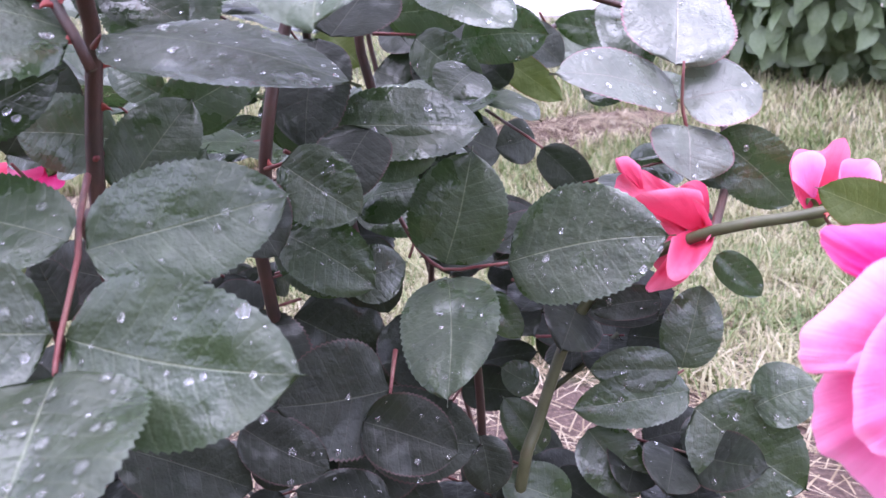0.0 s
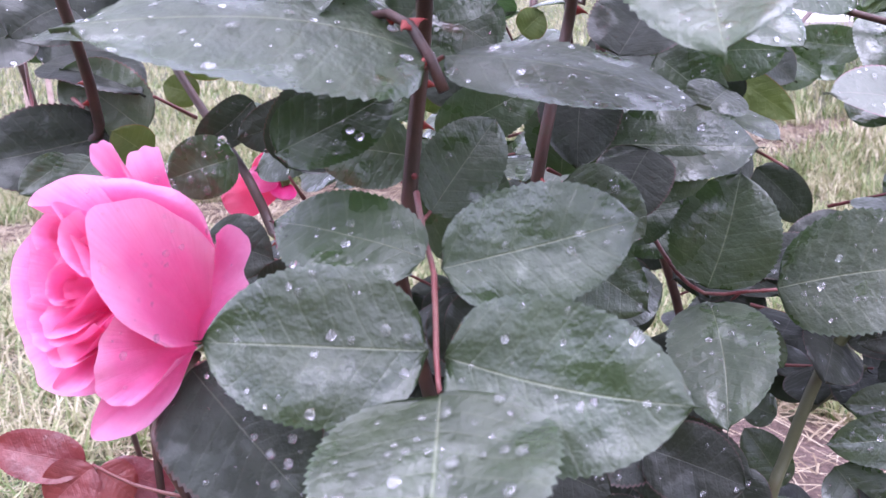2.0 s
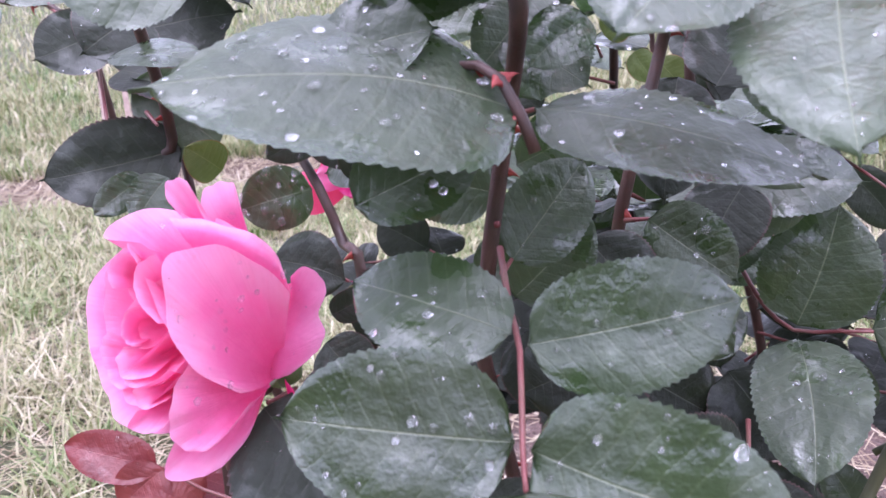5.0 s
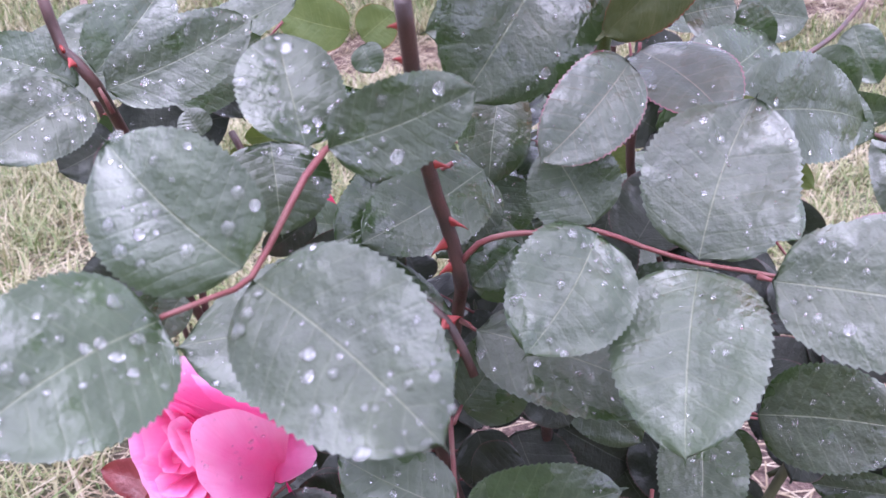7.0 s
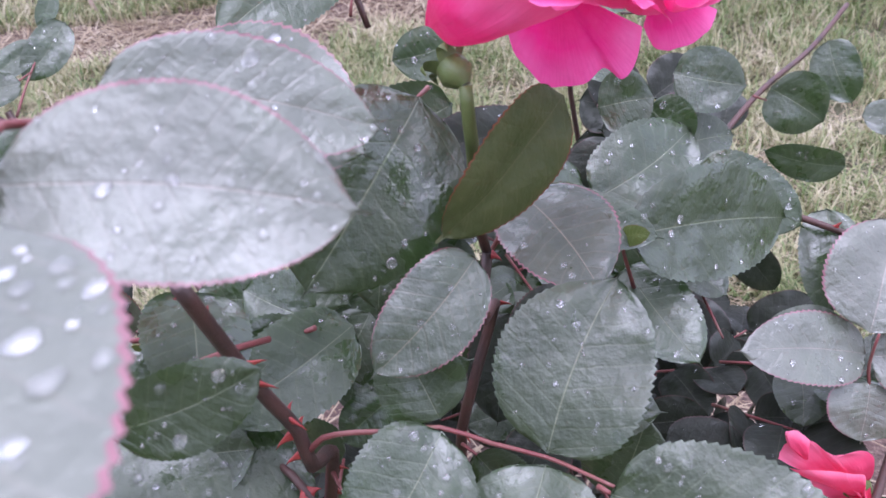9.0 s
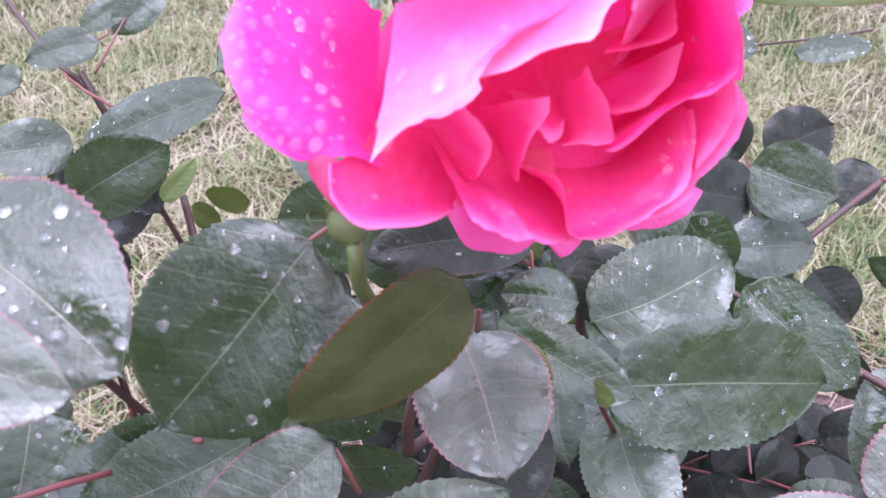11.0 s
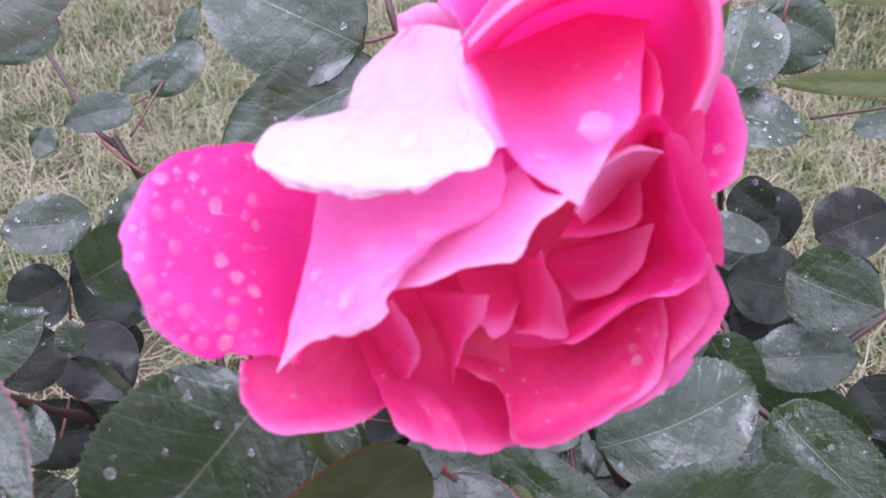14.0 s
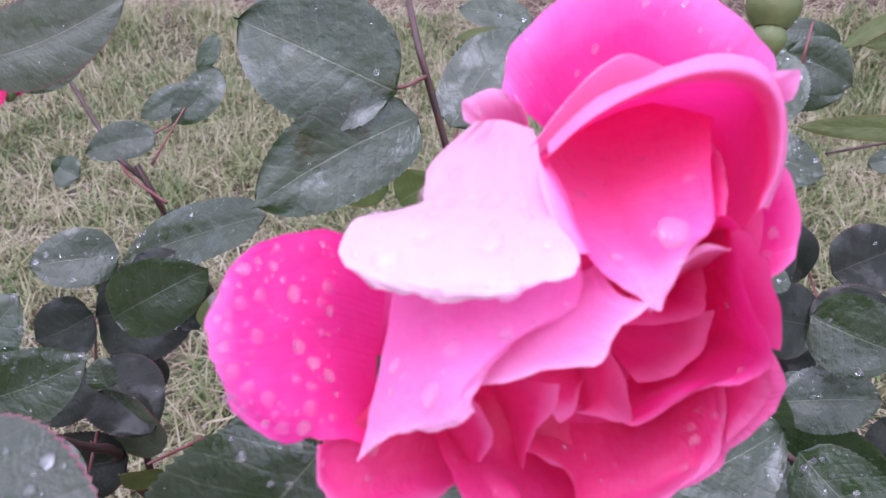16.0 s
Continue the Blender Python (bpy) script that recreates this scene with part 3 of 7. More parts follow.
worn = ramp(n, l, off_track, (TRACK[2], (1, 1, 1)), (TRACK[2] + 0.08, (0, 0, 0)))
bed = math_node(n, l, "MAXIMUM", bed, worn)
l.new(mixed(n, l, bed, turf, earth), b.inputs["Base Color"])
b.inputs["Roughness"].default_value = 0.9
bump = n.new("ShaderNodeBump")
bump.inputs["Strength"].default_value, bump.inputs["Distance"].default_value = 0.8, 0.01
l.new(fine, bump.inputs["Height"])
l.new(bump.outputs["Normal"], b.inputs["Normal"])
GROUND = m

SLOPE, FROM = 0.12, 1.7


def land(x, y):
    """The height of the lawn, which climbs gently beyond the bed."""
    rise = SLOPE * max(0.0, min(y, 40.0) - FROM) * min(1.0, max(0.0, y - FROM) / 1.2 + 0.0)
    return rise + 0.018 * noise.noise((x * 1.7, (y - 1.5) * 1.7, 0)) * (1 if abs(x) < 30 and abs(y) < 40 else 0)


reach = [-900, -60, -12] + [-5 + 0.125 * k for k in range(81)] + [6, 8, 10, 12, 16, 20, 26, 32, 38, 60, 900]
gv, gf = [], []
for yy in reach:
    for xx in reach:
        near = abs(xx) <= 5 and abs(yy) <= 5
        gv.append((xx, yy + 1.5, land(xx, yy + 1.5) + (0.007 * noise.noise((xx * 9, yy * 9, 3)) if near else 0.0)))
for i in range(len(reach) - 1):
    for j in range(len(reach) - 1):
        a = i * len(reach) + j
        gf.append((a, a + 1, a + 1 + len(reach), a + len(reach)))
tagged(sheet("ground", gv, gf, GROUND, None, (0, 0, 0), "lawn soil with a bare reddish-brown bed"), kind="structure")


def blade_material(name, *tints):
    m, n, l, b = shader(name)
    who = n.new("ShaderNodeNewGeometry").outputs["Random Per Island"]
    place = n.new("ShaderNodeNewGeometry").outputs["Position"]
    tuft = math_node(n, l, "MULTIPLY_ADD", grain(n, l, 7, 4, place), 1.5, -0.75)
    who = math_node(n, l, "MULTIPLY_ADD", who, 0.78, math_node(n, l, "ADD", tuft, 0.13))
    col = ramp(n, l, who, *[(k / max(1, len(tints) - 1), t) for k, t in enumerate(tints)])
    l.new(col, b.inputs["Base Color"])
    b.inputs["Roughness"].default_value = 0.5
    thin = n.new("ShaderNodeBsdfTranslucent")
    l.new(col, thin.inputs["Color"])
    both = n.new("ShaderNodeMixShader")
    both.inputs[0].default_value = 0.3
    l.new(b.outputs[0], both.inputs[1])
    l.new(thin.outputs[0], both.inputs[2])
    l.new(both.outputs[0], n["Material Output"].inputs["Surface"])
    return m


GRASS = blade_material("grass_blades", (0.075, 0.125, 0.030), (0.135, 0.195, 0.060), (0.215, 0.26, 0.098), (0.29, 0.29, 0.14), (0.37, 0.34, 0.19), (0.45, 0.40, 0.26), (0.53, 0.47, 0.34))
STRAW = blade_material("straw", (0.21, 0.145, 0.09), (0.34, 0.26, 0.165), (0.44, 0.36, 0.25), (0.54, 0.46, 0.35))


def blades(name, label, count, pick, tall, wide, lean, material, seed, flat=False):
    """Many bent blades as one mesh; pick(rng) gives the foot of one, or None."""
    rng = random.Random(seed)
    verts, faces = [], []
    while count:
        foot = pick(rng)
        if foot is None:
            continue
        count -= 1
        x, y = foot
        z = land(x, y) - 0.002
        far = max(1.0, math.hypot(x, y) / 2.2)
        h, w = rng.uniform(*tall) * min(far, 1.3), rng.uniform(*wide) * min(far, 2.2)
        a, k = rng.uniform(0, 6.283), rng.uniform(*lean)
        dx, dy = math.cos(a), math.sin(a)
        bx, by = -dy * w, dx * w
        if flat:
            z += rng.uniform(0.003, 0.014)
            tilt = rng.uniform(-0.25, 0.25)
            line = [(s * h, tilt * h * (s - 0.5) + 0.0015 * math.sin(s * 3)) for s in (0, 0.5, 1)]
            half = (1, 1, 0.8)
        else:
            line = [(k * h * s * s, h * s * (1 - 0.35 * k * s)) for s in (0, 0.5, 1)]
            half = (1, 0.8, 0.0)
        i = len(verts)
        for (o, up), q in zip(line, half):
            cx, cy, cz = x + dx * o, y + dy * o, z + up
            if q:
                verts += [(cx - bx * q, cy - by * q, cz), (cx + bx * q, cy + by * q, cz)]
            else:
                verts.append((cx, cy, cz))
        faces.append((i, i + 1, i + 3, i + 2))
        faces.append((i + 2, i + 3, i + 5, i + 4) if half[2] else (i + 2, i + 3, i + 4))
    tagged(sheet(name, verts, faces, material, None, (0, 0, 0), label), kind="stuff")


def in_bed(x, y, edge=1.0):
    r = ((x - SOIL_AT[0]) / SOIL_R[0]) ** 2 + ((y - SOIL_AT[1]) / SOIL_R[1]) ** 2
    return r + 0.5 * noise.noise((x * 4, y * 4, 1)) < edge


def on_track(x, y):
    return abs(y - TRACK[0] - TRACK[1] * x) < TRACK[2] + 0.12 * noise.noise((x * 3, y * 3, 4)) and x < 0.9


def lawn_near(rng):
    x, y = rng.gauss(-0.35, 1.35), rng.gauss(1.45, 1.05)
    patch = 0.5 + 1.3 * noise.noise((x * 6, y * 6, 7))
    return None if in_bed(x, y) or on_track(x, y) or rng.random() > 0.22 + 0.9 * patch else (x, y)


def lawn_far(rng):
    y = 2.4 + 9.5 * rng.random() ** 1.6
    x = rng.gauss(-0.1 * y, 0.45 * y + 0.8)
    return None if on_track(x, y) or (6.55 < y < 8.45 and x > 0.7) else (x, y)


def bed_spot(rng):
    x, y = SOIL_AT[0] + rng.uniform(-0.8, 0.8), SOIL_AT[1] + rng.uniform(-0.65, 0.65)
    return (x, y) if in_bed(x, y, 1.25) else None


def thatch_spot(rng):
    x, y = rng.gauss(-0.3, 1.2), rng.gauss(1.4, 1.0)
    return None if in_bed(x, y, 0.7) else (x, y)


blades("lawn_grass", "short green and straw-coloured lawn grass", 120000, lawn_near, (0.026, 0.078), (0.0010, 0.0024), (0.3, 1.5), GRASS, 11)
blades("distant_grass", "pale green lawn further off", 60000, lawn_far, (0.03, 0.07), (0.0012, 0.0022), (0.2, 1.1), GRASS, 12)
blades("straw_litter", "dry straw and clippings on bare soil", 2600, bed_spot, (0.03, 0.11), (0.0006, 0.0014), (0, 1), STRAW, 13, True)
blades("thatch", "dry clippings between the grass", 38000, thatch_spot, (0.02, 0.07), (0.0006, 0.0013), (0, 1), STRAW, 14, True)



def track_spot(rng):
    x = rng.uniform(-2.6, 0.9)
    return (x, TRACK[0] + TRACK[1] * x + rng.gauss(0, 0.14))


blades("dry_litter", "dry straw scattered on the worn strip of earth", 5000, track_spot, (0.03, 0.12), (0.0008, 0.0018), (0, 1), STRAW, 15, True)

# ---- the pale path at the far side of the lawn ----
PAVING = bark_material("pale_pinkish_concrete", (0.36, 0.31, 0.30), (0.45, 0.40, 0.39), (0.40, 0.36, 0.34), 0.85)
pv, pf = [], []
for k in range(25):
    x = 0.7 + 0.35 * k
    for yy in (6.6, 8.4):
        pv += [(x, yy, land(x, yy) - 0.05), (x, yy, land(x, yy) + 0.035)]
for k in range(24):
    i = 4 * k
    pf += [(i + 1, i + 5, i + 7, i + 3), (i, i + 4, i + 5, i + 1), (i + 2, i + 3, i + 7, i + 6)]
pf += [(0, 1, 3, 2), (96, 98, 99, 97)]
tagged(sheet("path", pv, pf, PAVING, None, (0, 7.5, 0), "pale pinkish concrete garden path", None, False), kind="structure")

# ---- the leafy shrub across the lawn ----
SX, SY, SZ = 1.98, 3.85, 0.25
shrub = tagged(place_at(new("shrub"), (SX, SY, SZ)), "rounded green garden shrub with broad leaves", "shrub")
SHRUB_LEAF = leaf_material("shrub_leaf", (0.10, 0.145, 0.065), (0.18, 0.225, 0.12), (0.16, 0.22, 0.09), (0.08, 0.13, 0.04), (0.20, 0.34, 0.06), 0.2, 0.5)
rng = random.Random(5)
cv, cf, cuv = [], [], []
for _ in range(2600):
    d = Vector((rng.gauss(0, 1), rng.gauss(0, 1), rng.gauss(0, 1))).normalized()
    q = rng.uniform(0.72, 1.0)
    c = Vector((SX + d.x * 0.80 * q, SY + d.y * 0.72 * q, SZ + max(0.06, 0.52 + d.z * 0.62 * q)))
    c += 0.12 * Vector((noise.noise(c * 2), noise.noise(c * 2 + Vector((9, 0, 0))), 0))
    nn = (d + Vector((rng.uniform(-.5, .5), rng.uniform(-.5, .5), 0.8))).normalized()
    along = (Vector((d.x, d.y, -0.30)) + 0.8 * Vector((rng.uniform(-1, 1), rng.uniform(-1, 1), rng.uniform(-1, 1)))).normalized()
    along = (along - along.dot(nn) * nn).normalized()
    side, ll = nn.cross(along), rng.uniform(0.085, 0.150)
    i = len(cv)
    for u, hw in ((0, 0.02), (0.25, 0.27), (0.55, 0.31), (0.8, 0.17), (1, 0.0)):
        mid = c + along * ll * u - nn * ll * 0.25 * u * u
        for s in (-1, 0, 1):
            cv.append(mid + side * ll * hw * s + nn * abs(s) * hw * ll * 0.3)
            cuv.append((u, 0.5 + 0.5 * s))
    for r in range(4):
        for k in range(2):
            a = i + r * 3 + k
            cf.append((a, a + 1, a + 4, a + 3))
sheet("crown", cv, cf, SHRUB_LEAF, shrub, (SX, SY, SZ + 0.5), "", cuv)
for k in range(7):
    a = k * 0.9
    v, f, _, _ = tube([(SX + 0.08 * math.cos(a), SY + 0.08 * math.sin(a), SZ - 0.05), (SX + 0.3 * math.cos(a), SY + 0.3 * math.sin(a), SZ + 0.35), (SX + 0.6 * math.cos(a), SY + 0.55 * math.sin(a), SZ + 0.8)], [0.014, 0.01, 0.005], 6)
    sheet("stem", v, f, CANE, shrub, (SX + 0.08 * math.cos(a), SY + 0.08 * math.sin(a), SZ))

# ---- the rose bushes ----
main_bush = bush((0.0, 0.5, 0.0), "rain-wet rose bush with pink blooms and dark toothed leaves")
lawn_bush = bush((-0.45, 0.70, 0.0), "straggling rose bush with small dark leaves beside the lawn")
back_bush = bush((0.2, 0.75, 0.0), "low rose bush with wet grey-green leaves and bare stems")


def stake(x, y, lean, tall, thick):
    z = land(x, y)
    v, f, _, _ = tube([(x, y, z - 0.08), (x + lean * 0.5, y, z + tall * 0.5), (x + lean, y, z + tall)], [thick, thick * 0.95, thick * 0.85], 8)
    ob = sheet("garden_stake", v, f, WOOD, None, (x, y, z))
    return tagged(ob, "thin weathered wooden stake standing in the lawn", "stake", "garden stakes")


WOOD = bark_material("weathered_wood", (0.36, 0.25, 0.22), (0.48, 0.36, 0.32), (0.42, 0.34, 0.28), 0.8)
stake(-1.60, 2.30, 0.01, 0.9, 0.010)
stake(-1.72, 2.62, -0.02, 0.8, 0.010)


# ---- an unseen plain wall behind the walk, added to cut low sky light ----
UNSEEN_WALL = bark_material("unseen_wall_surface", (0.24, 0.21, 0.19), (0.30, 0.27, 0.24), (0.20, 0.19, 0.17), 0.9)
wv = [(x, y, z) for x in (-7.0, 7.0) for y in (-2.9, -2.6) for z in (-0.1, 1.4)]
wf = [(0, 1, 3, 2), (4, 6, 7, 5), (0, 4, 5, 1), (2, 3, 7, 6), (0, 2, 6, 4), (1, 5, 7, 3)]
tagged(sheet("wall_south", wv, wf, UNSEEN_WALL, None, (0, -2.75, 0), "plain grey-brown unseen wall added to block low light", None, False), kind="structure")

# the leaf of five in the middle, low on the main cane
lf = leaf(main_bush, [(-0.1174, 0.2777, 0.4201), (-0.1106, 0.2502, 0.4092), (-0.1061, 0.2368, 0.4023), (-0.1023, 0.2107, 0.3864), (-0.1003, 0.2011, 0.3799)])
leaflet(lf, (-0.1086, 0.2384, 0.4065), (-0.1611, 0.2523, 0.4156), 0.0347, (-0.03, -0.64, 0.77), drops=22, bend=0.1, fold=-0.12, seed=101)
leaflet(lf, (-0.1042, 0.2374, 0.4039), (-0.0433, 0.2507, 0.4169), 0.0370, (0.19, -0.91, 0.36), drops=16, seed=102)
leaflet(lf, (-0.1043, 0.2117, 0.3875), (-0.1714, 0.2113, 0.3894), 0.0438, (0.02, -0.90, 0.43), drops=26, seed=103)
leaflet(lf, (-0.1002, 0.2100, 0.3867), (-0.0336, 0.1957, 0.3798), 0.0439, (-0.14, -0.88, 0.46), drops=26, seed=104)
leaflet(lf, (-0.1001, 0.2011, 0.3796), (-0.0985, 0.1506, 0.3539), 0.0613, (-0.13, -0.45, 0.88), drops=60, bend=0.03, seed=105)

# the pair of leaflets above it
lf = leaf(main_bush, [(-0.1143, 0.2880, 0.4615), (-0.1066, 0.2765, 0.4649)])
leaflet(lf, (-0.1095, 0.2650, 0.4662), (-0.2115, 0.2260, 0.4764), 0.0720, (0.46, -0.35, 0.82), drops=70, bend=0.05, fold=-0.1, seed=106)
leaflet(lf, (-0.1066, 0.2765, 0.4649), (-0.0232, 0.2658, 0.4472), 0.0480, (0.08, -0.35, 0.93), drops=44, fold=-0.15, seed=107)

# dark leaves behind the main cane
lf = leaf(main_bush, [(-0.1206, 0.2936, 0.4235), (-0.1267, 0.3295, 0.4256)])
leaflet(lf, (-0.1273, 0.3346, 0.4257), (-0.1716, 0.3392, 0.4295), 0.0316, (-0.09, -0.99, 0.13), drops=0, seed=108)
lf = leaf(main_bush, [(-0.1184, 0.2901, 0.4073), (-0.1165, 0.3012, 0.4092)])
leaflet(lf, (-0.1165, 0.3011, 0.4086), (-0.0921, 0.3232, 0.4425), 0.0308, (0.25, -0.88, 0.40), drops=2, seed=109)
leaflet(lf, (-0.1242, 0.3773, 0.4282), (-0.0725, 0.3809, 0.4540), 0.0283, (0.04, -1.00, 0.06), drops=4, seed=110)
lf = leaf(main_bush, [(-0.0745, 0.4016, 0.4111), (-0.0682, 0.4068, 0.4072)])
leaflet(lf, (-0.0679, 0.4119, 0.4065), (-0.0588, 0.4261, 0.4606), 0.0404, (-0.03, -0.97, 0.26), drops=6, seed=111)
leaflet(lf, (-0.0497, 0.3960, 0.4228), (0.0246, 0.3973, 0.4201), 0.0383, (-0.10, -0.85, 0.52), drops=16, seed=112)
lf = leaf(main_bush, [(-0.0214, 0.4213, 0.3724), (-0.0121, 0.4090, 0.3586), (-0.0001, 0.3986, 0.3507), (0.0176, 0.3935, 0.3531), (0.0307, 0.3888, 0.3555)])
leaflet(lf, (0.0007, 0.3972, 0.3533), (0.0163, 0.4080, 0.4100), 0.0501, (-0.20, -0.80, 0.56), drops=3, seed=113)
leaflet(lf, (0.0018, 0.3960, 0.3474), (-0.0003, 0.3302, 0.3081), 0.0474, (-0.27, -0.49, 0.83), drops=22, seed=114)
lf = leaf(main_bush, [(0.0263, 0.3987, 0.3521), (0.0322, 0.3945, 0.3542)])
leaflet(lf, (0.0314, 0.3945, 0.3543), (0.1065, 0.3694, 0.3711), 0.0569, (-0.37, -0.80, 0.47), drops=60, seed=115)
lf = leaf(main_bush, [(-0.0771, 0.3682, 0.4074), (-0.0677, 0.3588, 0.4109)])
leaflet(lf, (-0.0682, 0.3588, 0.4109), (-0.0321, 0.3481, 0.3884), 0.0337, (-0.08, -0.95, 0.31), drops=14, seed=116)
leaflet(lf, (-0.0712, 0.3710, 0.3771), (-0.0289, 0.3598, 0.3523), 0.0331, (-0.04, -0.93, 0.36), drops=12, seed=117)
leaflet(lf, (-0.0007, 0.3910, 0.4160), (-0.0411, 0.3928, 0.4025), 0.0238, (-0.07, -0.99, 0.09), drops=2, seed=118)
lf = leaf(main_bush, [(0.0328, 0.5859, 0.4127), (0.0534, 0.5213, 0.4015), (0.0612, 0.4994, 0.3962)])
leaflet(lf, (0.0799, 0.6592, 0.3759), (0.1213, 0.6584, 0.3313), 0.0340, (-0.27, -0.92, 0.28), "plum", drops=2, seed=119)
leaflet(lf, (0.0722, 0.6415, 0.3878), (0.0392, 0.6195, 0.3821), 0.0350, (0.03, -0.99, 0.15), "plum", drops=2, seed=120)
lf = leaf(main_bush, [(-0.0361, 0.4959, 0.4652), (-0.0124, 0.5162, 0.4640)])
leaflet(lf, (-0.0125, 0.5157, 0.4620), (0.0286, 0.4971, 0.4286), 0.0317, (-0.25, -0.94, 0.22), drops=14, seed=121)
leaflet(lf, (-0.0305, 0.5193, 0.4767), (0.0270, 0.5205, 0.4814), 0.0337, (0.02, -1.00, -0.04), drops=6, seed=122)
leaflet(lf, (0.0159, 0.5668, 0.4606), (0.0764, 0.5671, 0.4616), 0.0389, (0.00, -1.00, -0.00), drops=18, seed=123)
leaflet(lf, (0.0419, 0.5952, 0.4504), (0.0869, 0.5766, 0.4166), 0.0240, (-0.27, -0.95, 0.16), "under", drops=0, seed=124)
leaflet(lf, (0.1388, 0.6189, 0.4628), (0.0824, 0.6210, 0.4712), 0.0267, (-0.04, -1.00, -0.03), drops=8, seed=125)
leaflet(lf, (0.0473, 0.5696, 0.4303), (0.0258, 0.5855, 0.4529), 0.0267, (-0.33, -0.89, 0.31), "plum", drops=0, seed=126)
lf = leaf(main_bush, [(-0.0966, 0.4405, 0.4498), (-0.1001, 0.4296, 0.4474)])
leaflet(lf, (-0.1001, 0.4296, 0.4474), (-0.1272, 0.4222, 0.4172), 0.0260, (0.23, -0.97, 0.03), drops=8, seed=127)
leaflet(lf, (-0.0613, 0.5159, 0.4629), (-0.0450, 0.5117, 0.4460), 0.0202, (-0.06, -0.98, 0.18), "under", drops=0, seed=128)
leaflet(lf, (-0.0742, 0.5375, 0.4668), (-0.0607, 0.5331, 0.4493), 0.0175, (-0.03, -0.98, 0.22), "under", drops=0, seed=129)

# the pale five-part leaf at the edge of the lawn
lf = leaf(main_bush, [(0.1407, 0.4480, 0.3760), (0.1327, 0.4515, 0.4110), (0.1299, 0.4518, 0.4246), (0.1297, 0.4499, 0.4458)])
leaflet(lf, (0.1262, 0.4526, 0.4436), (0.1400, 0.5000, 0.4915), 0.0640, (0.10, -0.85, 0.50), "waxy_glare", drops=22, seed=130)
leaflet(lf, (0.1290, 0.4580, 0.4260), (0.0554, 0.4252, 0.4426), 0.0400, (0.16, -0.70, 0.68), "waxy_glare", drops=22, seed=131)
leaflet(lf, (0.1310, 0.4580, 0.4250), (0.1787, 0.4610, 0.4285), 0.0458, (0.09, -0.75, 0.66), "waxy_glare", drops=14, seed=132)
leaflet(lf, (0.1328, 0.4518, 0.4119), (0.1309, 0.4342, 0.3824), 0.0514, (0.30, -0.83, 0.47), "waxy_glare", drops=12, seed=133)
leaflet(lf, (0.1501, 0.4603, 0.4050), (0.1941, 0.4505, 0.3651), 0.0388, (-0.20, -0.98, 0.02), drops=6, seed=134)

# leaves low beside the lawn
lf = leaf(main_bush, [(0.1133, 0.4364, 0.2666), (0.1296, 0.4286, 0.2811)])
leaflet(lf, (0.1286, 0.4298, 0.2816), (0.1429, 0.4460, 0.3261), 0.0327, (-0.26, -0.88, 0.40), drops=8, seed=135)
leaflet(lf, (0.1271, 0.4287, 0.2811), (0.0756, 0.4300, 0.2824), 0.0254, (-0.01, -0.93, 0.38), drops=12, seed=136)
leaflet(lf, (0.1332, 0.4269, 0.2700), (0.0643, 0.4202, 0.2635), 0.0302, (0.05, -0.89, 0.44), drops=14, seed=137)
leaflet(lf, (0.0794, 0.4405, 0.2417), (0.1066, 0.4216, 0.2068), 0.0368, (-0.13, -0.91, 0.40), drops=12, seed=138)
leaflet(lf, (0.1348, 0.4245, 0.2603), (0.1931, 0.4039, 0.2186), 0.0567, (-0.12, -0.95, 0.30), drops=18, seed=139)
leaflet(lf, (0.1643, 0.4151, 0.2637), (0.1966, 0.4086, 0.2790), 0.0350, (-0.40, -0.75, 0.53), drops=10, seed=140)
leaflet(lf, (0.0540, 0.4654, 0.2590), (0.0314, 0.4683, 0.2708), 0.0212, (0.13, -0.88, 0.46), drops=12, seed=141)
leaflet(lf, (0.0531, 0.4376, 0.2299), (0.0309, 0.4456, 0.2620), 0.0243, (0.04, -0.96, 0.26), drops=6, seed=142)
leaflet(lf, (0.0669, 0.4211, 0.2050), (0.0262, 0.4249, 0.2201), 0.0333, (0.08, -0.89, 0.44), drops=4, seed=143)
leaflet(lf, (0.1466, 0.4350, 0.3443), (0.1713, 0.4292, 0.3209), 0.0188, (-0.15, -0.99, 0.09), drops=8, seed=144)
leaflet(lf, (0.1115, 0.4103, 0.3278), (0.0725, 0.4091, 0.3229), 0.0180, (-0.01, -0.94, 0.34), "plum", drops=3, seed=145)
leaflet(lf, (0.0208, 0.4022, 0.3364), (0.0384, 0.3964, 0.3133), 0.0175, (-0.01, -0.97, 0.24), drops=2, seed=146)
leaflet(lf, (0.1497, 0.4551, 0.2174), (0.1130, 0.4586, 0.2316), 0.0303, (0.05, -0.94, 0.35), drops=4, seed=147)
leaflet(lf, (0.1115, 0.4724, 0.2873), (0.1320, 0.4739, 0.2932), 0.0236, (-0.05, -0.92, 0.39), "under", drops=0, seed=148)

# leaves in the heart of the bush, most with shade put into their colour
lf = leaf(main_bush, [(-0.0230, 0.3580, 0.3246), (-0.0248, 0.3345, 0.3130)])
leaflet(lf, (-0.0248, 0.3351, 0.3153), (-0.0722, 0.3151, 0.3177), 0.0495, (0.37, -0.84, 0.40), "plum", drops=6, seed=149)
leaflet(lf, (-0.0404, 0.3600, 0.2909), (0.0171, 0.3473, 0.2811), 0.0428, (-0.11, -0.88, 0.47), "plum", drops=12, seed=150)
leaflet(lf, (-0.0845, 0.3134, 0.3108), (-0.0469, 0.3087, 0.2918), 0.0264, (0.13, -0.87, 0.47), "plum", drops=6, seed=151)
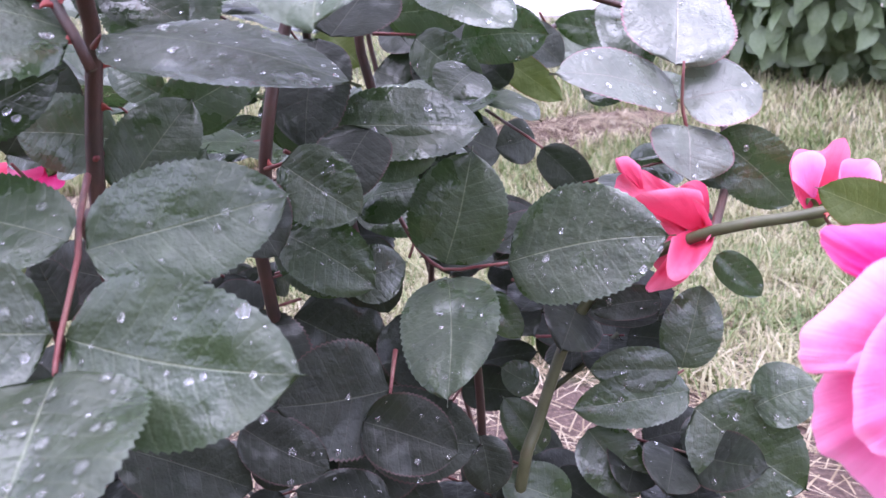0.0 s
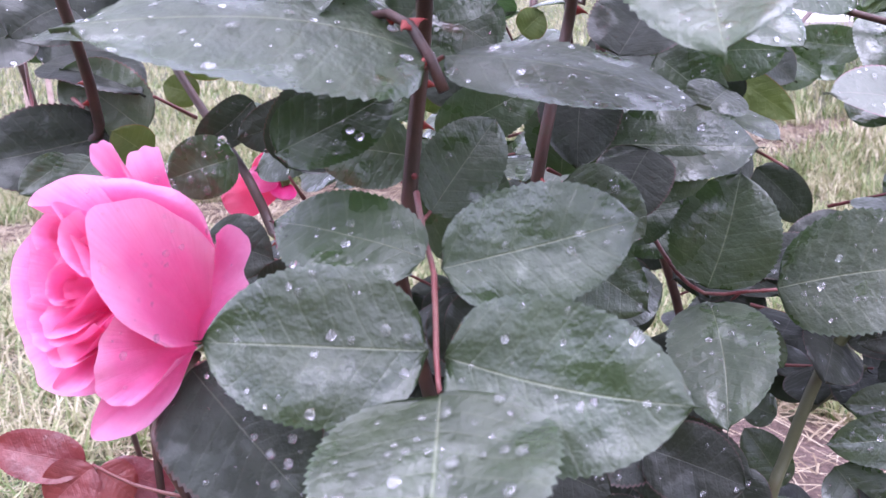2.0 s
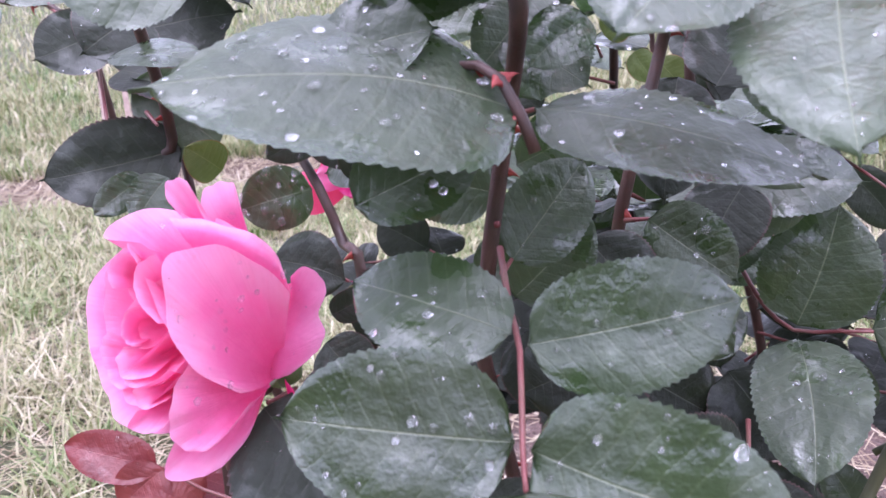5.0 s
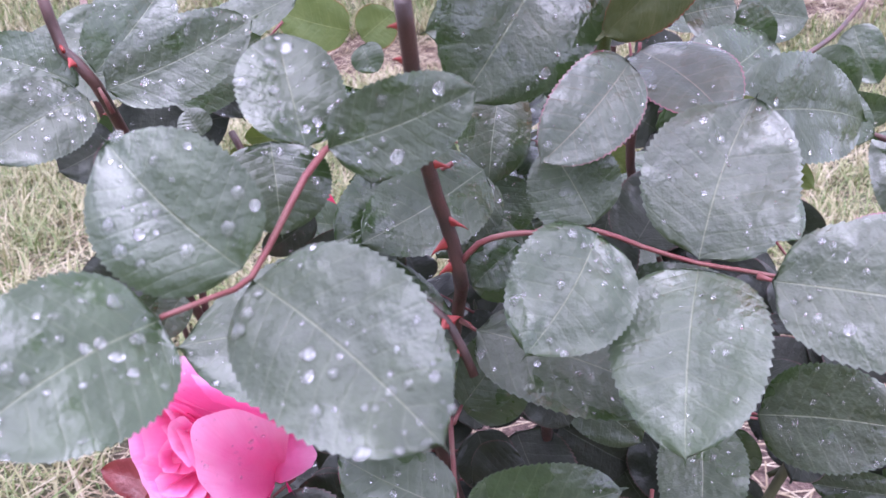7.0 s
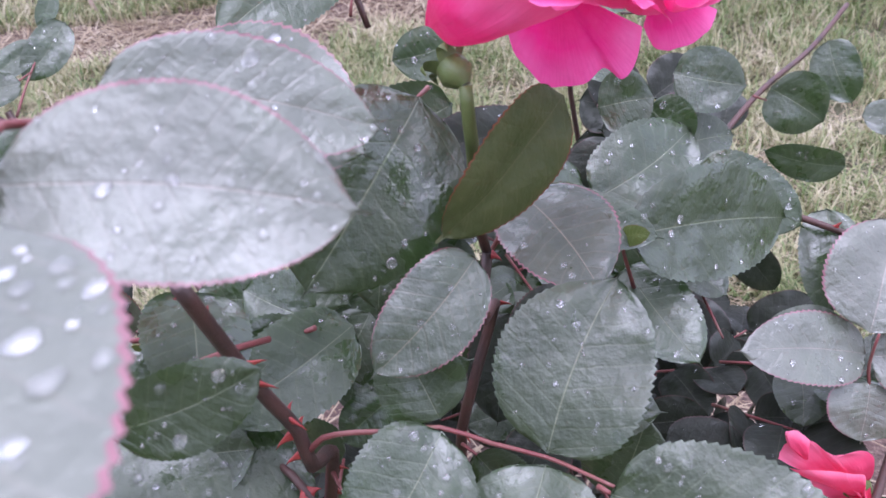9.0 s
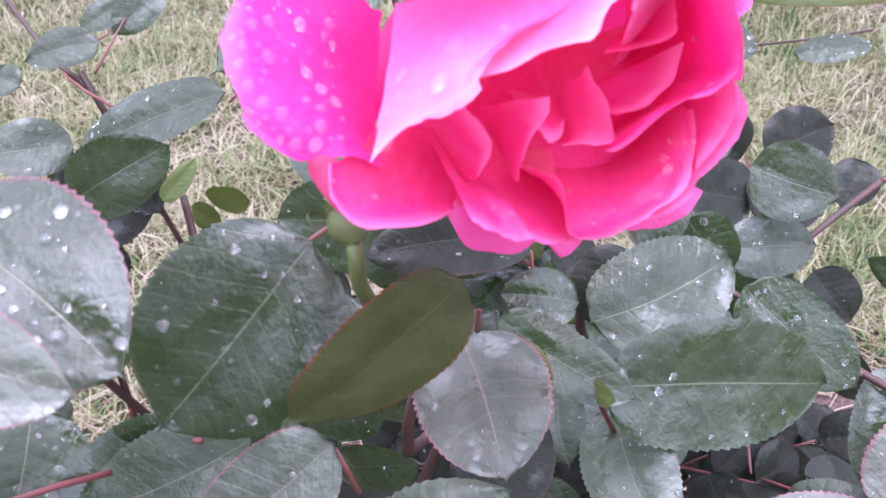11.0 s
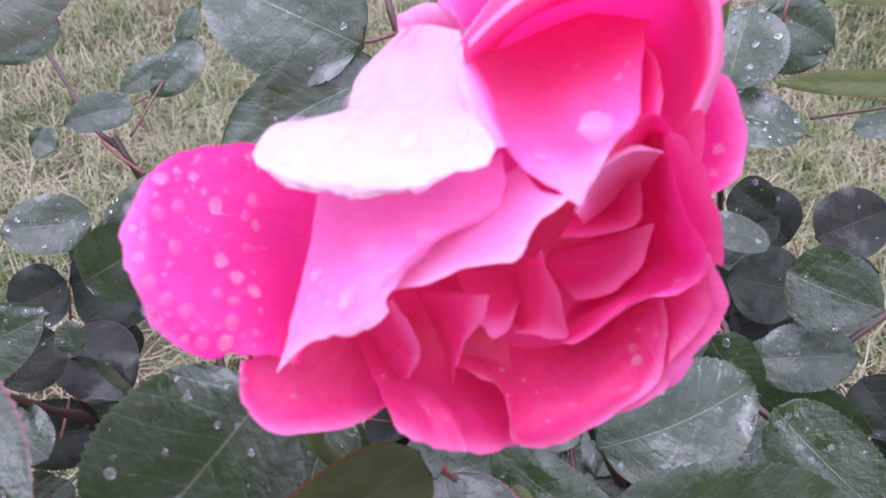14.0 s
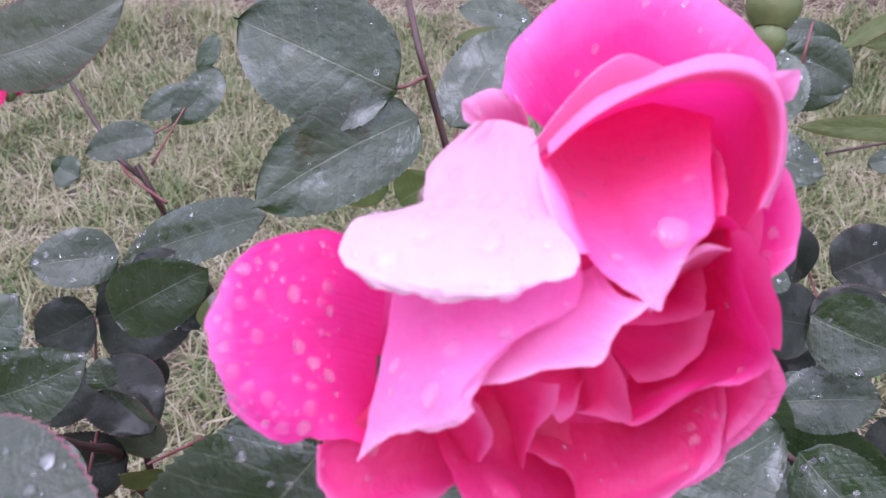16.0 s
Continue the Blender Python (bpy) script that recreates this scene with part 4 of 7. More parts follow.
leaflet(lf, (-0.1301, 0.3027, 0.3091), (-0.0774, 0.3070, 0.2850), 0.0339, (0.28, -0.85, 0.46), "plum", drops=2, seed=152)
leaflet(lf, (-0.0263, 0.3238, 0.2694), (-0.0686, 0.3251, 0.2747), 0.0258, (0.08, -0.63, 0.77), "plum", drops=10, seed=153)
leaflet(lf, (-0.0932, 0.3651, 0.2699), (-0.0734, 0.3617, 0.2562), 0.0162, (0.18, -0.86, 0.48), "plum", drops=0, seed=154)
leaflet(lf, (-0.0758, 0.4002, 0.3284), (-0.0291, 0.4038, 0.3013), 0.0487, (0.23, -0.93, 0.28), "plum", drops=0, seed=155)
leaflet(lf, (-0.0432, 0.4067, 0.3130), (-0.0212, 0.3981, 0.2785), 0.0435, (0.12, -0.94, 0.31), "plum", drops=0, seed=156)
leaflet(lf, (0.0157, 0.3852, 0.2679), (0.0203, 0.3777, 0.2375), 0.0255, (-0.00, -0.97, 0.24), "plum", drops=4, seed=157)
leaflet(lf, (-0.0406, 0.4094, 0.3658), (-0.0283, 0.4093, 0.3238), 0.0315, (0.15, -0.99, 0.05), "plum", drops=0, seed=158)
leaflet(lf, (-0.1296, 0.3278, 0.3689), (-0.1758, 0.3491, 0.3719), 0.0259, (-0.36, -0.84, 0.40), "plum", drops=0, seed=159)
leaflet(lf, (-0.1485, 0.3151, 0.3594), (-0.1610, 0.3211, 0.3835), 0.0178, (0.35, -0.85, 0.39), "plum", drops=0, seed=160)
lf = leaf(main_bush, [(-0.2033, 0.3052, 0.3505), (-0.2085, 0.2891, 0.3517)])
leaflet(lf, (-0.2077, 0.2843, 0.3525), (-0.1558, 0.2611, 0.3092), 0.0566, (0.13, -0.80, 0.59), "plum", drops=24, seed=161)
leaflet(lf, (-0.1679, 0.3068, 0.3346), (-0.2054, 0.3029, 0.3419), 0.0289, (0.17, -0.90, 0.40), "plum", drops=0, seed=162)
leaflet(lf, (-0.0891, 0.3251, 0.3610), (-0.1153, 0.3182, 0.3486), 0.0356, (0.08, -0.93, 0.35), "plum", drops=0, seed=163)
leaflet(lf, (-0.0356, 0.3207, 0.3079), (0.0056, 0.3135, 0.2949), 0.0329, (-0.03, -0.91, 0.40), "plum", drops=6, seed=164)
leaflet(lf, (-0.0493, 0.4004, 0.3463), (-0.0174, 0.4070, 0.3535), 0.0297, (0.12, -0.93, 0.34), drops=8, seed=165)

# leaves by the leftmost bloom
lf = leaf(main_bush, [(-0.2529, 0.4121, 0.4386), (-0.2551, 0.3732, 0.4513)])
leaflet(lf, (-0.2699, 0.3927, 0.4333), (-0.3107, 0.3890, 0.4661), 0.0400, (0.30, -0.90, 0.10), "sage", drops=0, seed=166)
leaflet(lf, (-0.2236, 0.4184, 0.4462), (-0.2550, 0.4080, 0.4227), 0.0221, (0.30, -0.95, 0.03), "plum", drops=12, seed=167)
leaflet(lf, (-0.1806, 0.4029, 0.4410), (-0.2268, 0.3929, 0.4283), 0.0264, (0.20, -0.98, 0.05), "plum", drops=12, seed=168)
leaflet(lf, (-0.1981, 0.3244, 0.4279), (-0.2279, 0.3178, 0.4192), 0.0256, (0.20, -0.98, 0.07), drops=40, seed=169)
leaflet(lf, (-0.3359, 0.4500, 0.4922), (-0.3690, 0.4400, 0.4714), 0.0276, (0.36, -0.92, -0.14), drops=3, seed=170)
leaflet(lf, (-0.2647, 0.5000, 0.4663), (-0.2979, 0.4943, 0.4637), 0.0202, (0.17, -0.99, -0.02), "under", drops=0, seed=171)
leaflet(lf, (-0.3383, 0.4954, 0.4941), (-0.3618, 0.4950, 0.5077), 0.0270, (0.11, -0.98, 0.16), drops=8, seed=172)
leaflet(lf, (-0.2662, 0.3853, 0.4219), (-0.2752, 0.3667, 0.4368), 0.0210, (0.76, -0.59, -0.28), "under", drops=0, seed=173)
leaflet(lf, (-0.2844, 0.4924, 0.4470), (-0.3078, 0.4905, 0.4541), 0.0202, (0.11, -0.99, 0.11), "under", drops=0, seed=174)
leaflet(lf, (-0.2009, 0.3623, 0.3704), (-0.1856, 0.3633, 0.3650), 0.0128, (0.17, -0.94, 0.29), "under", drops=0, seed=175)
leaflet(lf, (-0.1997, 0.3412, 0.3683), (-0.1807, 0.3468, 0.3797), 0.0146, (0.17, -0.97, 0.18), "plum", drops=0, seed=176)
lf = leaf(main_bush, [(-0.2615, 0.3752, 0.2450), (-0.2935, 0.3814, 0.2477), (-0.3177, 0.3841, 0.2573)])
leaflet(lf, (-0.3212, 0.3845, 0.2569), (-0.3750, 0.3782, 0.2693), 0.0276, (0.21, -0.84, 0.50), "red", drops=2, seed=177)
leaflet(lf, (-0.3173, 0.3849, 0.2559), (-0.3388, 0.3716, 0.2357), 0.0298, (0.31, -0.91, 0.27), "red", drops=2, seed=178)
leaflet(lf, (-0.3161, 0.3847, 0.2545), (-0.2981, 0.3878, 0.2340), 0.0241, (0.53, -0.77, 0.36), "red", drops=0, seed=179)
leaflet(lf, (-0.3183, 0.3986, 0.2488), (-0.2730, 0.4107, 0.2267), 0.0219, (0.43, -0.79, 0.44), "red", drops=0, seed=180)

# the near leaf of five over the leftmost bloom
lf = leaf(main_bush, [(-0.1214, 0.2663, 0.5456), (-0.1327, 0.2357, 0.5570), (-0.1347, 0.1964, 0.5655), (-0.1396, 0.1792, 0.5555), (-0.1455, 0.1661, 0.5424), (-0.1487, 0.1525, 0.5441), (-0.1567, 0.1417, 0.5439)])
leaflet(lf, (-0.1477, 0.1665, 0.5441), (-0.1846, 0.1740, 0.5745), 0.0399, (0.24, -0.79, 0.56), drops=46, seed=181)
leaflet(lf, (-0.1444, 0.1658, 0.5414), (-0.0892, 0.1346, 0.5204), 0.0444, (-0.03, -0.68, 0.74), drops=60, seed=182)
leaflet(lf, (-0.1581, 0.1438, 0.5421), (-0.1798, 0.1002, 0.5362), 0.0394, (0.53, -0.37, 0.76), drops=60, seed=183)
leaflet(lf, (-0.1403, 0.1976, 0.5655), (-0.1546, 0.2204, 0.5922), 0.0296, (0.42, -0.57, 0.71), drops=44, seed=184)
leaflet(lf, (-0.1340, 0.1967, 0.5658), (-0.0952, 0.2148, 0.5798), 0.0249, (0.30, -0.90, 0.32), drops=20, seed=185)
lf = leaf(main_bush, [(-0.1668, 0.2655, 0.5393), (-0.1755, 0.2554, 0.5454)])
leaflet(lf, (-0.1716, 0.2469, 0.5495), (-0.1652, 0.2334, 0.5197), 0.0368, (0.35, -0.82, 0.45), drops=18, seed=186)
lf = leaf(main_bush, [(-0.1941, 0.2670, 0.5137), (-0.1983, 0.2612, 0.5148)])
leaflet(lf, (-0.2064, 0.2649, 0.5084), (-0.2512, 0.2508, 0.5129), 0.0470, (0.13, -0.85, 0.51), drops=10, seed=187)

# wet leaves on the left-hand cane
lf = leaf(main_bush, [(-0.2640, 0.3024, 0.5388), (-0.2664, 0.2996, 0.5500)])
leaflet(lf, (-0.2634, 0.2997, 0.5491), (-0.2113, 0.3410, 0.5727), 0.0337, (0.46, -0.80, 0.39), drops=60, seed=188)
leaflet(lf, (-0.2707, 0.2971, 0.5467), (-0.2963, 0.2581, 0.5309), 0.0357, (0.51, -0.59, 0.62), drops=60, seed=189)
leaflet(lf, (-0.2757, 0.3004, 0.5509), (-0.3186, 0.2934, 0.5655), 0.0258, (0.30, -0.81, 0.50), drops=20, seed=190)
leaflet(lf, (-0.2696, 0.3036, 0.5550), (-0.2501, 0.3408, 0.5880), 0.0314, (0.52, -0.70, 0.49), drops=24, seed=191)
leaflet(lf, (-0.2921, 0.3986, 0.5154), (-0.2481, 0.4335, 0.5455), 0.0399, (0.48, -0.83, 0.26), drops=6, seed=192)
leaflet(lf, (-0.2590, 0.3676, 0.5081), (-0.2683, 0.3721, 0.5210), 0.0170, (0.31, -0.80, 0.51), drops=2, seed=194)

# the long red-stalked leaf
lf = leaf(main_bush, [(-0.1094, 0.2588, 0.5026), (-0.1029, 0.2578, 0.5116), (-0.0923, 0.2576, 0.5162), (-0.0808, 0.2601, 0.5165), (-0.0632, 0.2658, 0.5163), (-0.0457, 0.2683, 0.5098), (-0.0264, 0.2714, 0.5036), (-0.0132, 0.2647, 0.5054), (-0.0019, 0.2586, 0.5069)])
leaflet(lf, (-0.0620, 0.2647, 0.5159), (-0.0836, 0.2244, 0.4866), 0.0433, (0.20, -0.64, 0.74), drops=34, seed=195)
leaflet(lf, (-0.0634, 0.2686, 0.5175), (-0.0827, 0.2835, 0.5418), 0.0330, (-0.06, -0.87, 0.49), drops=4, seed=196)
leaflet(lf, (-0.0264, 0.2719, 0.5047), (-0.0068, 0.3188, 0.5527), 0.0550, (-0.03, -0.71, 0.70), drops=30, seed=197)
leaflet(lf, (-0.0263, 0.2696, 0.5023), (-0.0300, 0.2109, 0.4606), 0.0516, (-0.11, -0.57, 0.81), drops=26, seed=198)
lf = leaf(main_bush, [(-0.0084, 0.2589, 0.5063), (-0.0042, 0.2563, 0.5066)])
leaflet(lf, (-0.0046, 0.2562, 0.5066), (0.0771, 0.2400, 0.5032), 0.0497, (-0.12, -0.74, 0.66), drops=60, seed=199)

# leaves between the canes
lf = leaf(main_bush, [(-0.0522, 0.3001, 0.5401), (-0.0554, 0.2945, 0.5645)])
leaflet(lf, (-0.0553, 0.2942, 0.5686), (-0.0838, 0.2578, 0.5407), 0.0304, (0.32, -0.72, 0.62), "edge", drops=16, seed=200)
lf = leaf(main_bush, [(-0.1201, 0.3016, 0.5247), (-0.1291, 0.3026, 0.5190)])
leaflet(lf, (-0.1287, 0.3031, 0.5198), (-0.1618, 0.2833, 0.4931), 0.0361, (0.23, -0.90, 0.38), drops=26, seed=201)
leaflet(lf, (-0.1151, 0.3768, 0.4914), (-0.1114, 0.3955, 0.5279), 0.0318, (0.14, -0.89, 0.44), drops=18, seed=202)
leaflet(lf, (-0.1192, 0.3858, 0.4884), (-0.1127, 0.3707, 0.4552), 0.0509, (0.12, -0.89, 0.43), drops=40, seed=203)
leaflet(lf, (-0.0878, 0.4122, 0.5751), (-0.1525, 0.3901, 0.5566), 0.0404, (0.26, -0.94, 0.21), drops=16, seed=204)
leaflet(lf, (-0.0926, 0.3023, 0.4920), (-0.1104, 0.2907, 0.4757), 0.0206, (0.13, -0.87, 0.47), drops=4, seed=205)
leaflet(lf, (-0.0625, 0.4281, 0.5512), (-0.0948, 0.4156, 0.5389), 0.0226, (0.24, -0.92, 0.30), drops=0, seed=206)
leaflet(lf, (-0.0946, 0.4194, 0.5235), (-0.1328, 0.4197, 0.5397), 0.0290, (0.10, -0.96, 0.25), drops=6, seed=207)
leaflet(lf, (-0.0447, 0.3655, 0.4630), (-0.0271, 0.4048, 0.4897), 0.0414, (0.14, -0.60, 0.79), "plum", drops=0, seed=208)
leaflet(lf, (-0.0925, 0.3495, 0.4040), (-0.0679, 0.3392, 0.3732), 0.0340, (0.17, -0.89, 0.43), "plum", drops=4, seed=209)
leaflet(lf, (-0.0144, 0.4657, 0.5389), (-0.0297, 0.4466, 0.5064), 0.0334, (0.03, -0.87, 0.50), "plum", drops=0, seed=210)
leaflet(lf, (0.0008, 0.4857, 0.5504), (0.0265, 0.4824, 0.5334), 0.0310, (-0.05, -0.99, 0.12), drops=10, seed=211)
leaflet(lf, (-0.0302, 0.3716, 0.4235), (-0.0445, 0.3538, 0.3932), 0.0340, (-0.06, -0.85, 0.53), "plum", drops=0, seed=212)
lf = leaf(main_bush, [(-0.2342, 0.5993, 0.5084), (-0.2174, 0.5855, 0.5197)])
leaflet(lf, (-0.2450, 0.5793, 0.5183), (-0.3017, 0.5755, 0.5336), 0.0404, (0.13, -0.96, 0.24), "under", drops=0, seed=213)
leaflet(lf, (-0.2366, 0.5782, 0.5127), (-0.2143, 0.5915, 0.5306), 0.0323, (0.34, -0.91, 0.25), "under", drops=0, seed=214)
leaflet(lf, (-0.2364, 0.5765, 0.5091), (-0.2230, 0.5701, 0.4907), 0.0243, (0.14, -0.90, 0.42), drops=0, seed=215)
leaflet(lf, (-0.1583, 0.5750, 0.4285), (-0.1447, 0.5673, 0.4533), 0.0206, (-0.16, -0.96, -0.21), "under", drops=0, seed=216)

# the shoot that comes close to the camera
lf = leaf(main_bush, [(-0.1030, 0.1522, 0.6679), (-0.1001, 0.1430, 0.6654), (-0.0966, 0.1336, 0.6643)])
leaflet(lf, (-0.0956, 0.1399, 0.6648), (-0.0685, 0.0439, 0.6487), 0.0540, (0.12, -0.07, 0.99), "waxy_glare", drops=210, size=0.95, bend=0.02, rows=64, seed=7, teeth=0.9)
lf = leaf(main_bush, [(-0.1030, 0.1522, 0.6679), (-0.1099, 0.1672, 0.6656), (-0.1092, 0.1770, 0.6619)])
leaflet(lf, (-0.1073, 0.1580, 0.6593), (-0.0502, 0.1759, 0.6500), 0.0335, (0.32, -0.66, 0.69), "waxy_glare", drops=36, size=0.8, rows=70, teeth=0.5, seed=217)
leaflet(lf, (-0.1205, 0.2068, 0.6562), (-0.0632, 0.2321, 0.6395), 0.0273, (0.47, -0.70, 0.54), "waxy_glare", drops=30, seed=218)
leaflet(lf, (-0.1134, 0.1500, 0.6579), (-0.1254, 0.1407, 0.6662), 0.0146, (0.69, -0.69, 0.22), "edge", drops=10, seed=219)
leaflet(lf, (-0.1089, 0.1518, 0.6594), (-0.1181, 0.1384, 0.6600), 0.0082, (0.80, -0.53, 0.29), "edge", drops=4, seed=220)
lf = leaf(main_bush, [(-0.1382, 0.2555, 0.6473), (-0.1346, 0.2546, 0.6441)])
leaflet(lf, (-0.1382, 0.2527, 0.6441), (-0.0728, 0.2479, 0.6247), 0.0454, (0.22, -0.48, 0.85), "edge", drops=44, seed=221)
leaflet(lf, (-0.1471, 0.2641, 0.5638), (-0.1341, 0.2353, 0.5390), 0.0369, (0.63, -0.32, 0.70), drops=18, seed=222)

# leaves below the great bloom
lf = leaf(main_bush, [(-0.0833, 0.3473, 0.6070), (-0.0805, 0.3316, 0.6118), (-0.0816, 0.3241, 0.6118)])
leaflet(lf, (-0.0805, 0.3250, 0.6122), (-0.1153, 0.2813, 0.5520), 0.0602, (0.39, -0.84, 0.38), drops=40, seed=223)
leaflet(lf, (-0.1093, 0.3145, 0.5182), (-0.1510, 0.2660, 0.5024), 0.0391, (0.40, -0.58, 0.71), drops=16, seed=224)
lf = leaf(main_bush, [(-0.0656, 0.3660, 0.5197), (-0.0513, 0.3646, 0.5508), (-0.0498, 0.3664, 0.5603)])
leaflet(lf, (-0.0495, 0.3641, 0.5574), (-0.0125, 0.3258, 0.5371), 0.0463, (0.03, -0.44, 0.90), "edge", drops=12, seed=225)
leaflet(lf, (-0.0494, 0.3977, 0.5390), (0.0122, 0.3992, 0.5210), 0.0256, (0.21, -0.72, 0.66), drops=18, seed=226)
leaflet(lf, (-0.0278, 0.4345, 0.5281), (-0.0601, 0.4203, 0.5305), 0.0243, (0.35, -0.70, 0.62), drops=14, seed=227)
leaflet(lf, (-0.0315, 0.3790, 0.5478), (-0.0145, 0.3683, 0.5418), 0.0103, (-0.06, -0.56, 0.82), "under", drops=0, seed=228)
lf = leaf(main_bush, [(0.0013, 0.4125, 0.4845), (-0.0051, 0.4024, 0.5091), (-0.0074, 0.3971, 0.5208)])
leaflet(lf, (-0.0043, 0.3983, 0.5217), (0.0786, 0.4704, 0.4993), 0.0555, (0.66, -0.62, 0.42), drops=16, seed=229)
leaflet(lf, (-0.0074, 0.3971, 0.5208), (0.0054, 0.3833, 0.5329), 0.0095, (-0.75, -0.66, 0.05), "under", drops=0, seed=230)
lf = leaf(main_bush, [(0.0259, 0.4990, 0.5060), (0.0002, 0.5265, 0.5203), (-0.0242, 0.5542, 0.5177)])
leaflet(lf, (-0.0214, 0.4320, 0.5214), (0.0246, 0.4860, 0.5410), 0.0480, (0.36, -0.57, 0.74), drops=34, seed=231)
leaflet(lf, (0.0147, 0.5413, 0.5012), (0.0581, 0.5685, 0.5025), 0.0331, (0.41, -0.68, 0.61), drops=16, seed=232)
leaflet(lf, (0.0305, 0.5047, 0.5100), (0.0924, 0.4909, 0.4822), 0.0397, (0.07, -0.83, 0.56), drops=30, seed=233)
leaflet(lf, (-0.0035, 0.4223, 0.4897), (0.0361, 0.3828, 0.4630), 0.0393, (-0.02, -0.57, 0.82), drops=20, seed=234)
leaflet(lf, (0.0205, 0.4711, 0.4437), (0.0028, 0.4504, 0.4299), 0.0340, (0.13, -0.62, 0.77), drops=3, seed=235)
leaflet(lf, (0.0787, 0.4581, 0.4272), (0.1144, 0.4641, 0.4463), 0.0289, (-0.23, -0.71, 0.66), drops=2, seed=237)
leaflet(lf, (0.1071, 0.5188, 0.4815), (0.1107, 0.4783, 0.4320), 0.0350, (-0.14, -0.77, 0.62), drops=2, seed=238)
lf = leaf(main_bush, [(-0.0481, 0.4344, 0.5235), (-0.0524, 0.4367, 0.5452)])
leaflet(lf, (-0.0502, 0.4332, 0.5563), (-0.1088, 0.3874, 0.5537), 0.0291, (0.48, -0.65, 0.59), "plum", drops=26, seed=239)
leaflet(lf, (-0.1154, 0.3926, 0.5306), (-0.1276, 0.3846, 0.5285), 0.0194, (0.36, -0.71, 0.61), "plum", drops=0, seed=240)
leaflet(lf, (-0.0393, 0.4837, 0.5265), (-0.0514, 0.4664, 0.5134), 0.0216, (0.28, -0.70, 0.66), "plum", drops=4, seed=241)
lf = leaf(main_bush, [(-0.0394, 0.3558, 0.5698), (-0.0315, 0.3387, 0.5948)])
leaflet(lf, (-0.0315, 0.3270, 0.6150), (-0.0670, 0.2860, 0.5770), 0.0380, (0.75, -0.66, 0.01), "bronze", drops=0, fold=0.15, bend=0.05, seed=242)

# leaves on the lawn side
lf = leaf(main_bush, [(-0.1842, 0.5340, 0.6264), (-0.1746, 0.5039, 0.6346), (-0.1761, 0.4965, 0.6355)])
leaflet(lf, (-0.1738, 0.4945, 0.6347), (-0.2526, 0.4742, 0.6613), 0.0620, (0.38, -0.76, 0.53), drops=14, seed=243)
leaflet(lf, (-0.1681, 0.5030, 0.6212), (-0.2131, 0.4296, 0.5914), 0.0460, (0.56, -0.66, 0.49), drops=14, seed=244)
lf = leaf(main_bush, [(-0.2706, 0.5163, 0.5359), (-0.2762, 0.5069, 0.5283)])
leaflet(lf, (-0.2389, 0.4663, 0.5615), (-0.3502, 0.4433, 0.4996), 0.0360, (0.39, -0.50, 0.77), drops=40, seed=245)
leaflet(lf, (-0.3323, 0.4376, 0.5183), (-0.3623, 0.3974, 0.5217), 0.0340, (0.46, -0.52, 0.72), drops=30, seed=246)
leaflet(lf, (-0.3100, 0.4341, 0.5289), (-0.2635, 0.4295, 0.4962), 0.0341, (0.44, -0.56, 0.70), "plum", drops=6, seed=247)
leaflet(lf, (-0.2461, 0.4164, 0.5200), (-0.2373, 0.4367, 0.5387), 0.0116, (0.60, -0.66, 0.44), "under", drops=0, seed=248)
lf = leaf(lawn_bush, [(-0.3977, 0.5233, 0.4870), (-0.4542, 0.5333, 0.4991), (-0.4383, 0.5709, 0.5172)])
leaflet(lf, (-0.4360, 0.5557, 0.5146), (-0.4812, 0.5221, 0.5019), 0.0284, (0.36, -0.71, 0.61), drops=8, seed=249)
leaflet(lf, (-0.4833, 0.5174, 0.4976), (-0.4936, 0.5025, 0.4862), 0.0202, (0.68, -0.68, 0.27), drops=2, seed=250)
lf = leaf(lawn_bush, [(-0.4475, 0.5544, 0.4887), (-0.4590, 0.5846, 0.4987), (-0.4614, 0.6134, 0.5175)])
leaflet(lf, (-0.4634, 0.6167, 0.5229), (-0.4907, 0.5824, 0.5029), 0.0233, (0.44, -0.69, 0.58), drops=4, seed=251)
leaflet(lf, (-0.4488, 0.6364, 0.5352), (-0.4686, 0.5933, 0.4991), 0.0317, (0.53, -0.68, 0.52), drops=14, seed=252)
leaflet(lf, (-0.4672, 0.6544, 0.5534), (-0.4709, 0.6308, 0.5281), 0.0160, (0.74, -0.54, 0.40), drops=0, seed=253)
leaflet(lf, (-0.5017, 0.5570, 0.5675), (-0.5410, 0.5128, 0.5449), 0.0323, (0.67, -0.71, 0.22), drops=10, seed=254)
leaflet(lf, (-0.4890, 0.5056, 0.4967), (-0.4729, 0.5102, 0.4900), 0.0243, (0.45, -0.62, 0.64), drops=0, seed=255)
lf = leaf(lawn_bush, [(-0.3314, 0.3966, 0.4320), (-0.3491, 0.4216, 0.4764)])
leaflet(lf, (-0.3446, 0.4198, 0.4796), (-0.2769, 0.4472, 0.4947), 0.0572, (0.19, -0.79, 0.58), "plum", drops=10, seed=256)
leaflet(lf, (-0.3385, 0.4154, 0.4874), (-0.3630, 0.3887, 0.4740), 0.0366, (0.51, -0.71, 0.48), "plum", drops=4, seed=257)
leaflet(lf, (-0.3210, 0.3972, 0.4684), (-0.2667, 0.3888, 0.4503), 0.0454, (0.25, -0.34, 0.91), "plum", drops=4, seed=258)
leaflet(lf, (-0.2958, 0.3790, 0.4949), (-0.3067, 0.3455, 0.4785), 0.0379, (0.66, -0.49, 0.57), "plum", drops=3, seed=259)
